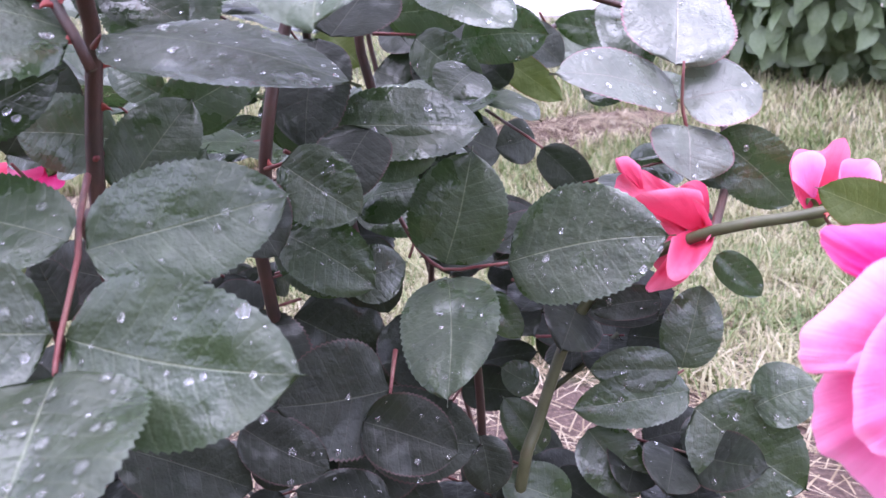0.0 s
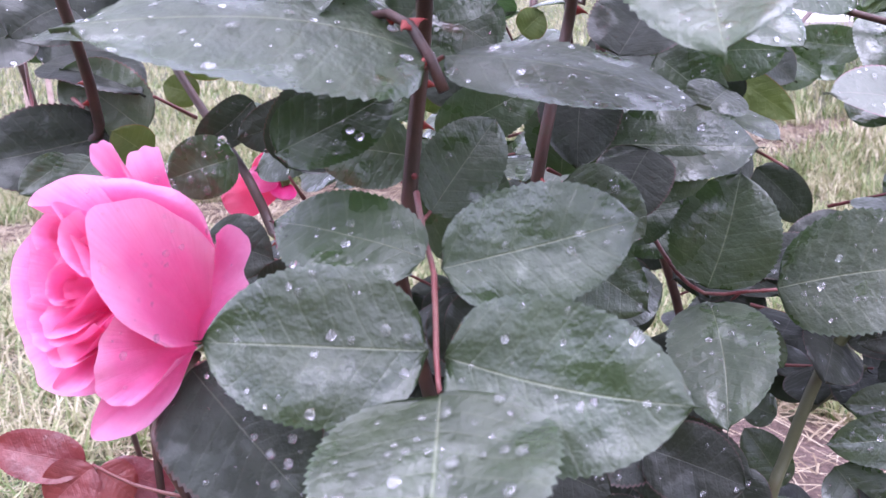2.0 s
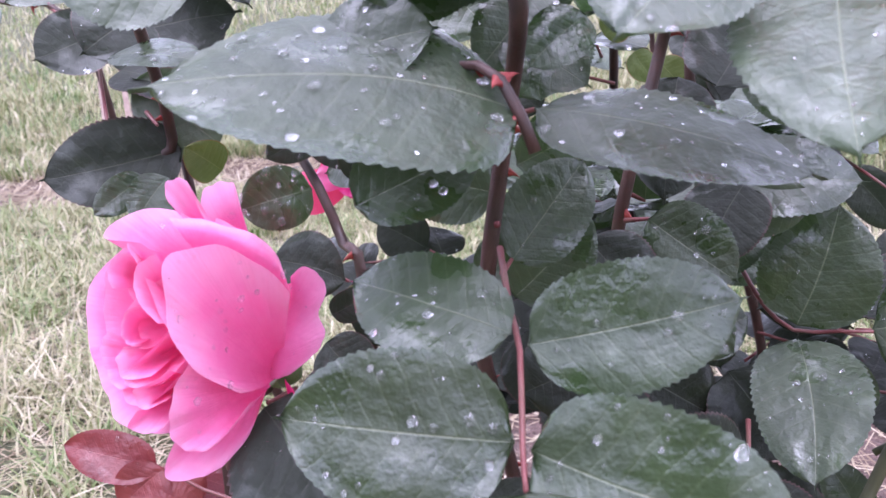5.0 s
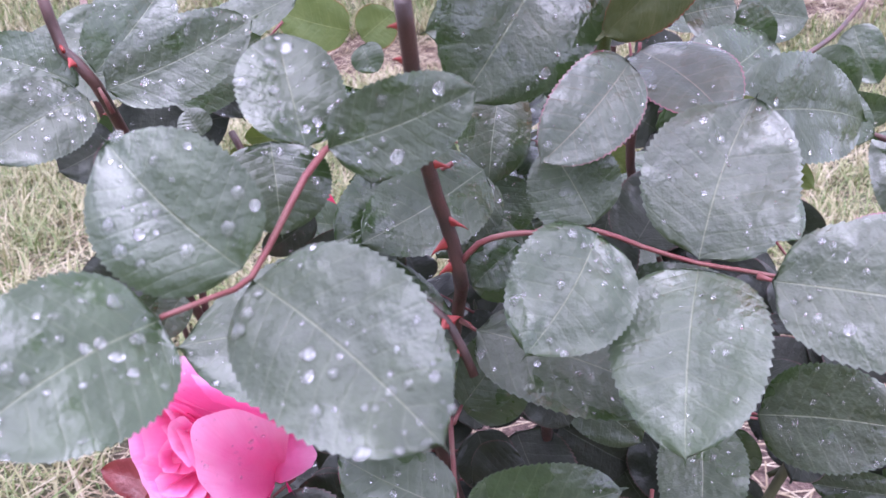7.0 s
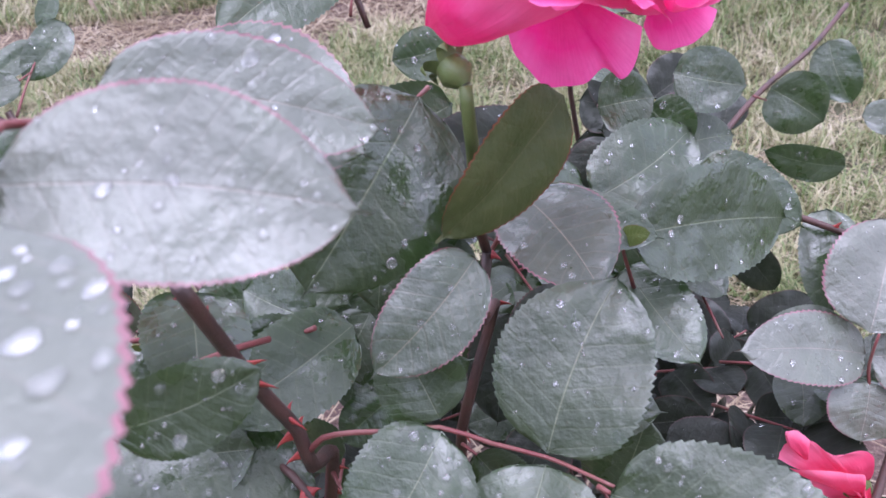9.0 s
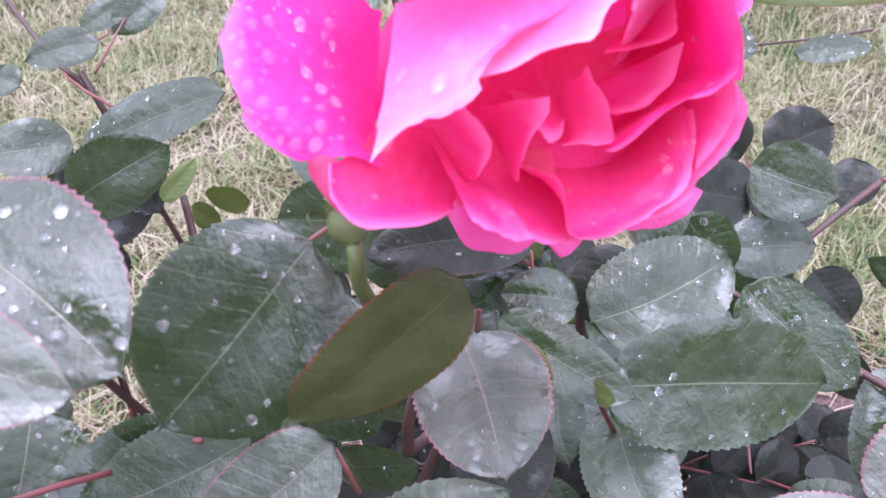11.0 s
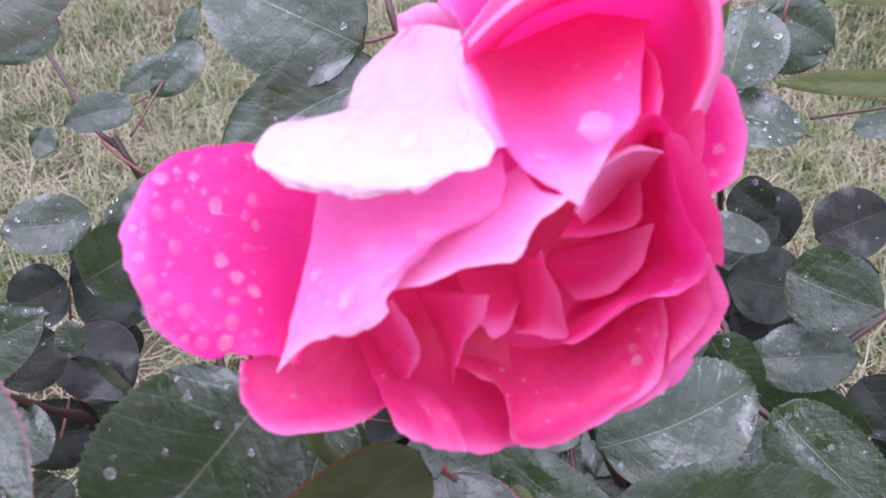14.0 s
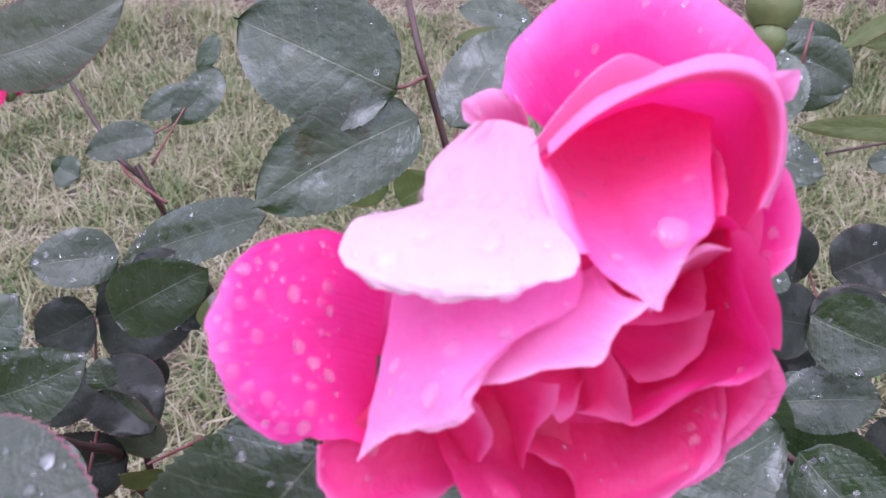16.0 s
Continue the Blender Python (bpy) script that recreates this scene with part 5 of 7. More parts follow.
leaflet(lf, (-0.2832, 0.3350, 0.4796), (-0.2422, 0.3319, 0.4765), 0.0297, (0.05, -0.30, 0.95), drops=3, seed=260)
lf = leaf(lawn_bush, [(-0.4053, 0.4137, 0.6170), (-0.3899, 0.4168, 0.6263)])
leaflet(lf, (-0.3892, 0.4184, 0.6277), (-0.3035, 0.4626, 0.6672), 0.0429, (0.33, -0.90, 0.30), "sage", drops=16, seed=261)
lf = leaf(back_bush, [(-0.0369, 0.6646, 0.5336), (-0.0553, 0.6789, 0.5657)])
leaflet(lf, (-0.0550, 0.6770, 0.5702), (-0.0581, 0.7144, 0.6120), 0.0597, (-0.17, -0.74, 0.65), drops=80, size=1.2, seed=262)
leaflet(lf, (-0.0652, 0.6712, 0.5638), (-0.0048, 0.6849, 0.5520), 0.0377, (0.28, -0.52, 0.81), drops=70, size=1.2, seed=263)
leaflet(lf, (-0.0662, 0.7700, 0.5812), (-0.0178, 0.7847, 0.5622), 0.0453, (0.38, -0.88, 0.28), drops=4, seed=264)
leaflet(lf, (0.0589, 0.6679, 0.6059), (-0.0276, 0.6366, 0.5980), 0.0139, (0.28, -0.87, 0.41), "under", drops=0, seed=265)
leaflet(lf, (0.0047, 0.8100, 0.5054), (0.0579, 0.8471, 0.5107), 0.0205, (0.39, -0.66, 0.64), drops=30, seed=266)
leaflet(lf, (-0.0362, 0.8389, 0.5730), (-0.0857, 0.8193, 0.5867), 0.0246, (0.43, -0.80, 0.42), drops=14, seed=267)
leaflet(lf, (0.0383, 0.7228, 0.6370), (-0.0104, 0.6860, 0.6286), 0.0140, (0.51, -0.76, 0.40), "under", drops=0, seed=268)
lf = leaf(back_bush, [(-0.0204, 0.6601, 0.4443), (0.0128, 0.6840, 0.4486), (-0.0021, 0.7109, 0.4670)])
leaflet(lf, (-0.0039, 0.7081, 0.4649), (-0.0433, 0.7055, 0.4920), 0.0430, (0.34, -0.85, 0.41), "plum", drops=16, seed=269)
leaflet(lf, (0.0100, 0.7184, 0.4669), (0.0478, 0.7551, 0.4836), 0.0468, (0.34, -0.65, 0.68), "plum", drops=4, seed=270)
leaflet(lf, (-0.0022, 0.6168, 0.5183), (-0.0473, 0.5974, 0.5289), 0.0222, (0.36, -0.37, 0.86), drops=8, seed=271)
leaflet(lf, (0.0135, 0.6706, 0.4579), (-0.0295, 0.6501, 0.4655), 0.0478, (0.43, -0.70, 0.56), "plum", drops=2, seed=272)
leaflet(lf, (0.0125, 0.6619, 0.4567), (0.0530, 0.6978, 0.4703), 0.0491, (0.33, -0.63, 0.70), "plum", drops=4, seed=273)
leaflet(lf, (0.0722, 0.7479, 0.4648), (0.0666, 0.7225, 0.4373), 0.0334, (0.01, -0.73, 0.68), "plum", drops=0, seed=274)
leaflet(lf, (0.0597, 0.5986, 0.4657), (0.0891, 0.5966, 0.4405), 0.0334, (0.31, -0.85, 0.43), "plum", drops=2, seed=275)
lf = leaf(back_bush, [(0.0838, 0.6993, 0.4797), (0.0999, 0.7392, 0.4618)])
leaflet(lf, (0.1051, 0.7648, 0.4632), (0.1524, 0.7585, 0.4368), 0.0534, (-0.01, -0.97, 0.22), drops=3, seed=276)
leaflet(lf, (0.1596, 0.8458, 0.4808), (0.1865, 0.8207, 0.4301), 0.0415, (-0.25, -0.91, 0.32), drops=0, seed=277)
leaflet(lf, (0.2033, 0.8481, 0.4109), (0.2565, 0.8566, 0.4070), 0.0344, (0.17, -0.76, 0.63), drops=24, seed=279)
leaflet(lf, (0.0151, 0.5578, 0.5436), (0.0604, 0.5626, 0.5363), 0.0391, (0.16, -0.89, 0.42), drops=6, seed=280)
leaflet(lf, (-0.0247, 0.4724, 0.5532), (0.0046, 0.4811, 0.5575), 0.0334, (0.21, -0.91, 0.36), drops=8, seed=281)
leaflet(lf, (0.0387, 0.5961, 0.5401), (0.0262, 0.5784, 0.5150), 0.0297, (0.03, -0.82, 0.57), "plum", drops=2, seed=282)
leaflet(lf, (-0.1097, 0.5029, 0.5733), (-0.1409, 0.4921, 0.5659), 0.0291, (0.25, -0.93, 0.28), drops=24, seed=283)
leaflet(lf, (-0.0318, 0.6376, 0.5344), (-0.0071, 0.6359, 0.5233), 0.0283, (0.05, -0.97, 0.25), "plum", drops=10, seed=284)
lf = leaf(main_bush, [(-0.1173, 0.3126, 0.4965), (-0.1258, 0.3210, 0.5134)])
leaflet(lf, (-0.1282, 0.3206, 0.5134), (-0.1638, 0.3290, 0.5198), 0.0320, (-0.07, -0.77, 0.63), drops=6, seed=289)
leaflet(lf, (-0.1250, 0.3101, 0.5147), (-0.1629, 0.2698, 0.5000), 0.0390, (0.45, -0.65, 0.61), drops=4, seed=290)
leaflet(lf, (-0.1116, 0.3847, 0.5354), (-0.1134, 0.3578, 0.4915), 0.0350, (0.22, -0.83, 0.50), drops=20, seed=291)
leaflet(lf, (-0.1588, 0.3813, 0.5064), (-0.1320, 0.3730, 0.4838), 0.0340, (0.22, -0.80, 0.55), drops=6, seed=292)
leaflet(lf, (-0.1116, 0.3423, 0.5044), (-0.1316, 0.3186, 0.4720), 0.0282, (0.21, -0.85, 0.49), drops=10, seed=293)
leaflet(lf, (-0.1226, 0.3283, 0.4850), (-0.0909, 0.3235, 0.4665), 0.0282, (0.23, -0.77, 0.59), drops=4, seed=294)
leaflet(lf, (-0.1726, 0.2666, 0.4783), (-0.1337, 0.2695, 0.4896), 0.0339, (-0.10, -0.82, 0.56), drops=26, seed=295)
leaflet(lf, (-0.1624, 0.2664, 0.4353), (-0.1235, 0.2862, 0.4550), 0.0315, (0.10, -0.80, 0.60), drops=8, seed=296)
leaflet(lf, (-0.0561, 0.4116, 0.4630), (-0.0609, 0.3792, 0.4111), 0.0394, (0.07, -0.85, 0.52), "plum", drops=0, seed=297)
leaflet(lf, (-0.2064, 0.4581, 0.4926), (-0.1463, 0.4658, 0.4850), 0.0303, (0.17, -0.88, 0.45), "dark", drops=6, seed=298)
leaflet(lf, (-0.1854, 0.5398, 0.4244), (-0.1704, 0.5489, 0.4343), 0.0202, (0.23, -0.87, 0.44), "under", drops=0, seed=299)
leaflet(lf, (-0.1042, 0.4498, 0.5425), (-0.1114, 0.4359, 0.5219), 0.0243, (0.23, -0.84, 0.49), drops=4, seed=300)
lf = leaf(main_bush, [(-0.1941, 0.3970, 0.3987), (-0.1969, 0.3847, 0.4114)])
leaflet(lf, (-0.1967, 0.3806, 0.4159), (-0.1709, 0.3921, 0.4623), 0.0423, (0.40, -0.91, 0.00), "plum", drops=6, seed=301)
leaflet(lf, (-0.1373, 0.4271, 0.4370), (-0.1665, 0.4314, 0.4544), 0.0212, (0.00, -0.97, 0.25), drops=2, seed=302)
leaflet(lf, (-0.0762, 0.3915, 0.3767), (-0.0395, 0.3835, 0.3441), 0.0323, (0.07, -0.95, 0.31), drops=6, seed=303)
leaflet(lf, (-0.0912, 0.5194, 0.4769), (-0.0773, 0.5225, 0.4896), 0.0202, (0.22, -0.98, 0.01), "under", drops=0, seed=304)
leaflet(lf, (-0.1223, 0.4692, 0.4406), (-0.1465, 0.4738, 0.4594), 0.0217, (0.00, -0.97, 0.25), "plum", drops=0, seed=305)
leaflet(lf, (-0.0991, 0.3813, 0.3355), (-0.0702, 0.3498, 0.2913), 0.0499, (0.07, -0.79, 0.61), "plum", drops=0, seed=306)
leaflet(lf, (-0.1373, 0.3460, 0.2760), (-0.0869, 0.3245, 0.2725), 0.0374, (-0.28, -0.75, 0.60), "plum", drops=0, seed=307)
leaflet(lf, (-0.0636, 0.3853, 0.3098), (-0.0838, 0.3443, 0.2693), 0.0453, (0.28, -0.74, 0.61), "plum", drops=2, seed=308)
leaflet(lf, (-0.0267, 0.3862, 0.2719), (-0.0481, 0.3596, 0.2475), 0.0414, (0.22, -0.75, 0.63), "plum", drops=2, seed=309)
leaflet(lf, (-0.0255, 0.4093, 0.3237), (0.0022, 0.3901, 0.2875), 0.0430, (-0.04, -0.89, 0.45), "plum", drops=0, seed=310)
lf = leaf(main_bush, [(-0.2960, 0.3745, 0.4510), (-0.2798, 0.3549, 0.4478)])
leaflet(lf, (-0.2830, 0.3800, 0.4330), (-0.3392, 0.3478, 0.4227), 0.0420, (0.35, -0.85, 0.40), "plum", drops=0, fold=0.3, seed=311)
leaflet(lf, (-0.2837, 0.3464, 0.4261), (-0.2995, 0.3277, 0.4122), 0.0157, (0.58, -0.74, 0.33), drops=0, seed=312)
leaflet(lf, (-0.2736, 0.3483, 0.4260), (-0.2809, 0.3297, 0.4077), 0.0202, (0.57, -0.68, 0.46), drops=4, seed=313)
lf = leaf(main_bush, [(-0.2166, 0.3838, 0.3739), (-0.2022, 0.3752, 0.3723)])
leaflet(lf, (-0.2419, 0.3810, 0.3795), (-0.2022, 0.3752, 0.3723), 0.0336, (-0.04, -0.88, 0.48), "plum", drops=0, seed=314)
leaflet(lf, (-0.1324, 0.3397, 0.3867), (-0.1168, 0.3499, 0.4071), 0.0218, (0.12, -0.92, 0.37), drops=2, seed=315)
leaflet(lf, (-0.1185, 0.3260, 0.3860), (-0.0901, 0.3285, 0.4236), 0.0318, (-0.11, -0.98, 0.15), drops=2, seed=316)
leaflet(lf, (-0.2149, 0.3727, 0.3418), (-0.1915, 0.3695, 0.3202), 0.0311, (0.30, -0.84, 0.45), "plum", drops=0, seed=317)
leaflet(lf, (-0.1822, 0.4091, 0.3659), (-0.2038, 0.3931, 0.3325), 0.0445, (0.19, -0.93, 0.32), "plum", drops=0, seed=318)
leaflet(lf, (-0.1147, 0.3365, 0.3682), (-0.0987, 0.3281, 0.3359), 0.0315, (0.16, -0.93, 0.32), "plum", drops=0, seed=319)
lf = leaf(lawn_bush, [(-0.3355, 0.4033, 0.4312), (-0.3382, 0.3973, 0.4435)])
leaflet(lf, (-0.2886, 0.4155, 0.4534), (-0.3220, 0.4087, 0.4706), 0.0304, (0.48, -0.46, 0.75), "plum", drops=2, seed=321)
leaflet(lf, (-0.3007, 0.4528, 0.4726), (-0.3305, 0.4567, 0.5000), 0.0400, (0.57, -0.46, 0.68), "plum", drops=4, seed=323)

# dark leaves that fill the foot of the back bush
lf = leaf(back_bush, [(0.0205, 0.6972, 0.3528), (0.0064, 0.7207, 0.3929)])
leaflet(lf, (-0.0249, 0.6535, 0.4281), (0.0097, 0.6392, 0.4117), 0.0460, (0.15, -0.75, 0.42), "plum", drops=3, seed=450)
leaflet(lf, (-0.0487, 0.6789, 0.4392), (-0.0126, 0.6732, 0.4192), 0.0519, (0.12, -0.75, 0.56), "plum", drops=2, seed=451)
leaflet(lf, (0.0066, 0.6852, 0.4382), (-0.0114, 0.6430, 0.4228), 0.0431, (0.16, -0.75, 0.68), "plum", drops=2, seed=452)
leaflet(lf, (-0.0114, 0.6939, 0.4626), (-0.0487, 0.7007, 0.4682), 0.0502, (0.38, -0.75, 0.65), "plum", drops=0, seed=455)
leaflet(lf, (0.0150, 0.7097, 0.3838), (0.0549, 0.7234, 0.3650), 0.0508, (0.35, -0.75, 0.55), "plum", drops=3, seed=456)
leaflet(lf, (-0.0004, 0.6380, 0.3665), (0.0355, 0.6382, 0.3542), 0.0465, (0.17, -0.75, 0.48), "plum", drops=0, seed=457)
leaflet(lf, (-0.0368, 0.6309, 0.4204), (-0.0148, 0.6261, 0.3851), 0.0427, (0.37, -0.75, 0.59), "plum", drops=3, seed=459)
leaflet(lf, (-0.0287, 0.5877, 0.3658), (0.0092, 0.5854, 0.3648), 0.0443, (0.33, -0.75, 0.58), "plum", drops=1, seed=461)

# leaves behind the great bloom
lf = leaf(main_bush, [(-0.1829, 0.5543, 0.5720), (-0.1840, 0.5651, 0.5864)])
leaflet(lf, (-0.1876, 0.5618, 0.5851), (-0.1800, 0.6270, 0.6253), 0.0400, (0.20, -0.80, 0.55), "dark", drops=8, seed=470)
leaflet(lf, (-0.1918, 0.6642, 0.6098), (-0.2469, 0.6610, 0.6138), 0.0230, (0.20, -0.70, 0.68), drops=10, seed=471)
leaflet(lf, (-0.2031, 0.6445, 0.6120), (-0.2274, 0.6251, 0.6069), 0.0060, (0.20, -0.70, 0.68), "under", drops=0, seed=472)
lf = leaf(back_bush, [(-0.0393, 0.7115, 0.6015), (-0.0415, 0.7278, 0.6239)])
leaflet(lf, (-0.0527, 0.7311, 0.6011), (-0.0110, 0.7435, 0.5834), 0.0330, (0.10, -0.85, 0.50), drops=6, seed=473)
leaflet(lf, (-0.0256, 0.7505, 0.6038), (0.0257, 0.8441, 0.6090), 0.0120, (0.10, -0.60, 0.78), "under", drops=0, seed=474)
leaflet(lf, (-0.0423, 0.7476, 0.6135), (-0.0642, 0.7331, 0.6127), 0.0150, (0.10, -0.70, 0.70), drops=2, seed=475)

# canes
cane(main_bush, [(-0.0800, 0.4800, -0.0200), (-0.1304, 0.3239, 0.3603), (-0.1256, 0.3032, 0.4015), (-0.1217, 0.2968, 0.4290), (-0.1157, 0.2926, 0.4688), (-0.1095, 0.2604, 0.4944), (-0.1125, 0.2593, 0.5117), (-0.1176, 0.2443, 0.5454), (-0.1169, 0.2154, 0.6014)], 0.0043, 0.003, CANE, 34, 324)
cane(main_bush, [(0.0200, 0.5400, -0.0200), (0.0200, 0.5600, 0.2500), (-0.0388, 0.5080, 0.4311), (-0.0445, 0.5006, 0.4843)], 0.0042, 0.0034, CANE, 10, 325)
cane(main_bush, [(0.0000, 0.6200, -0.0200), (-0.0749, 0.6166, 0.3703), (-0.0858, 0.5770, 0.4601), (-0.0846, 0.5774, 0.5034)], 0.0042, 0.0034, CANE, 6, 326)
cane(main_bush, [(0.0200, 0.5000, -0.0200), (0.0387, 0.4233, 0.2136), (0.0485, 0.4246, 0.2522), (0.0718, 0.4323, 0.3127), (0.0993, 0.4243, 0.3425), (0.1315, 0.3943, 0.3670), (0.1623, 0.3809, 0.3752), (0.2018, 0.3679, 0.3851)], 0.0046, 0.0034, OLIVE, 10, 327)
cane(main_bush, [(0.0616, 0.4647, 0.2561), (0.0840, 0.4686, 0.2718), (0.1031, 0.4725, 0.2876)], 0.0025, 0.002, OLIVE, 0, 328)
cane(main_bush, [(-0.2500, 0.6000, -0.0200), (-0.2067, 0.4167, 0.3410), (-0.2204, 0.4230, 0.3759), (-0.2339, 0.4278, 0.4051), (-0.2655, 0.4519, 0.4392), (-0.2961, 0.4761, 0.4733)], 0.004, 0.003, CANE, 8, 329)
cane(main_bush, [(-0.2000, 0.5000, -0.0200), (-0.2615, 0.3752, 0.2450), (-0.2707, 0.3748, 0.2930), (-0.2143, 0.3036, 0.3507)], 0.003, 0.0026, CANE, 6, 330)
cane(main_bush, [(-0.2000, 0.5500, -0.0200), (-0.2857, 0.3922, 0.3760), (-0.2853, 0.3760, 0.4388), (-0.2773, 0.3536, 0.4703), (-0.2688, 0.3017, 0.5508), (-0.2798, 0.3007, 0.5646), (-0.2844, 0.3004, 0.5889)], 0.0036, 0.0028, CANE, 10, 331)
cane(main_bush, [(-0.0500, 0.5000, -0.0200), (-0.0813, 0.3818, 0.3320), (-0.0808, 0.3829, 0.3802), (-0.0789, 0.3766, 0.4095), (-0.0724, 0.3763, 0.4435), (-0.0639, 0.3892, 0.4833), (-0.0636, 0.3501, 0.5003), (-0.0616, 0.3530, 0.5336), (-0.0617, 0.3560, 0.5304), (-0.0652, 0.3423, 0.5596)], 0.0042, 0.0026, CANE, 10, 332)
cane(main_bush, [(0.1312, 0.3943, 0.3670), (0.1633, 0.4749, 0.3804), (0.1682, 0.5052, 0.4197), (0.1529, 0.5047, 0.4594), (0.0247, 0.5090, 0.5020), (-0.0016, 0.5368, 0.5170), (-0.0275, 0.5664, 0.5173)], 0.003, 0.002, CANE, 4, 333)
cane(main_bush, [(-0.1045, 0.2602, 0.4545), (-0.1151, 0.2643, 0.4748), (-0.1322, 0.2747, 0.4781), (-0.1592, 0.2950, 0.4619)], 0.0024, 0.0016, CANE, 7, 334, name="side_shoot")
cane(back_bush, [(-0.0200, 0.7400, -0.0200), (-0.0089, 0.6905, 0.2945), (0.0097, 0.6866, 0.3618), (0.0322, 0.6504, 0.4163), (0.0904, 0.7386, 0.4641), (0.1426, 0.8285, 0.4775), (0.1803, 0.8969, 0.4994)], 0.0034, 0.0028, CANE, 0, 335)
cane(lawn_bush, [(-0.4500, 0.7000, -0.0200), (-0.4303, 0.5424, 0.4613), (-0.4416, 0.5405, 0.4849), (-0.4533, 0.5323, 0.5013), (-0.5091, 0.5574, 0.5045), (-0.5863, 0.5869, 0.5291)], 0.0034, 0.002, CANE, 4, 336)
cane(lawn_bush, [(-0.3000, 0.4200, -0.0200), (-0.2857, 0.3922, 0.3760), (-0.3033, 0.4040, 0.4369), (-0.2900, 0.3790, 0.4480)], 0.003, 0.0024, CANE, 4, 337)
cane(back_bush, [(0.0500, 0.7500, -0.0200), (-0.0567, 0.7355, 0.4599), (-0.0485, 0.7185, 0.5034), (-0.0461, 0.7196, 0.5206)], 0.003, 0.0026, CANE, 0, 338)
cane(main_bush, [(-0.0143, 0.4881, 0.6511), (-0.0156, 0.4748, 0.6710), (-0.0142, 0.4721, 0.6830), (-0.0139, 0.4698, 0.6951)], 0.0022, 0.0026, CALYX, 0, 339, name="flower_stalk")
cane(back_bush, [(0.0521, 0.9616, 0.4805), (0.0134, 0.8891, 0.4909), (-0.0214, 0.7985, 0.5113)], 0.0016, 0.0014, CANE, 0, 340, name="twig")
cane(main_bush, [(-0.2146, 0.5632, 0.6507), (-0.1920, 0.5387, 0.6381), (-0.1842, 0.5340, 0.6264), (-0.1644, 0.5313, 0.5722)], 0.0022, 0.0024, CANE, 2, 341, name="side_shoot")
cane(main_bush, [(-0.0652, 0.3423, 0.5596), (-0.0630, 0.3320, 0.5850), (-0.0626, 0.3225, 0.6035), (-0.0640, 0.3228, 0.6180)], 0.0034, 0.0030, CALYX, 0, 342, name="flower_stalk")

# the great open bloom
bl = bloom(main_bush, (-0.0640, 0.3228, 0.6180), (-0.0788, 0.3341, 0.6303), 0.0062, "wide open hot pink rose bloom, wet with rain")
rim_petal(bl, (-0.0290, 0.3922, 0.6848), [(-0.0463, 0.3586, 0.7166), (-0.0482, 0.3659, 0.7237), (-0.0436, 0.3778, 0.7314), (-0.0341, 0.3920, 0.7382), (-0.0186, 0.3989, 0.7349), (-0.0050, 0.3981, 0.7269), (0.0040, 0.3981, 0.7200), (0.0037, 0.3889, 0.7123)], "magenta", (0.42, -0.86, 0.30), bulge=0.1, roll=0.08, drops=40, ruffle=0.03, seed=343)
rim_petal(bl, (-0.0443, 0.3702, 0.6958), [(-0.0529, 0.3544, 0.7093), (-0.0541, 0.3560, 0.7123), (-0.0510, 0.3602, 0.7151), (-0.0453, 0.3633, 0.7145), (-0.0407, 0.3612, 0.7119)], "soft", (0.56, -0.74, 0.37), bulge=0.05, roll=0.1, drops=4, seed=344)
rim_petal(bl, (-0.0410, 0.3541, 0.6395), [(-0.0603, 0.3206, 0.6623), (-0.0613, 0.3342, 0.6764), (-0.0528, 0.3510, 0.6891), (-0.0435, 0.3667, 0.6996), (-0.0271, 0.3812, 0.7051), (-0.0106, 0.3851, 0.6972)], "hot", (0.51, -0.71, 0.49), bulge=-0.03, seed=346)
rim_petal(bl, (-0.0299, 0.3649, 0.6444), [(-0.0228, 0.3793, 0.6995), (-0.0048, 0.3859, 0.6938), (0.0072, 0.3817, 0.6793), (0.0150, 0.3740, 0.6637), (0.0154, 0.3627, 0.6492), (0.0071, 0.3504, 0.6404)], "hot", (0.28, -0.78, 0.56), bulge=-0.03, seed=347)
rim_petal(bl, (-0.0029, 0.3798, 0.6705), [(0.0082, 0.3756, 0.7064), (0.0131, 0.3802, 0.7048), (0.0186, 0.3815, 0.6934), (0.0200, 0.3766, 0.6861), (0.0172, 0.3679, 0.6845), (0.0134, 0.3616, 0.6885)], "hot", (0.24, -0.84, 0.48), bulge=0.08, roll=0.08, drops=4, seed=353)
rim_petal(bl, (-0.0082, 0.3690, 0.6665), [(0.0044, 0.3470, 0.7057), (0.0074, 0.3492, 0.7078), (0.0123, 0.3494, 0.7061), (0.0162, 0.3493, 0.7030), (0.0192, 0.3527, 0.6960), (0.0229, 0.3558, 0.6845), (0.0249, 0.3557, 0.6758)], "hot", (0.27, -0.81, 0.52), bulge=-0.1, roll=0.08, ruffle=0.02, seed=359)
rim_petal(bl, (-0.0103, 0.3646, 0.6750), [(-0.0039, 0.3378, 0.6828), (0.0045, 0.3407, 0.6853), (0.0092, 0.3438, 0.6874), (0.0088, 0.3473, 0.6901), (0.0061, 0.3510, 0.6933)], "hot", (0.32, -0.76, 0.57), bulge=-0.1, roll=0.04, seed=362)
rim_petal(bl, (-0.0156, 0.3599, 0.6608), [(0.0101, 0.3525, 0.6832), (0.0104, 0.3472, 0.6764), (0.0064, 0.3416, 0.6707), (0.0004, 0.3389, 0.6684)], "hot", (0.30, -0.73, 0.62), bulge=-0.14, roll=0.05, seed=363)
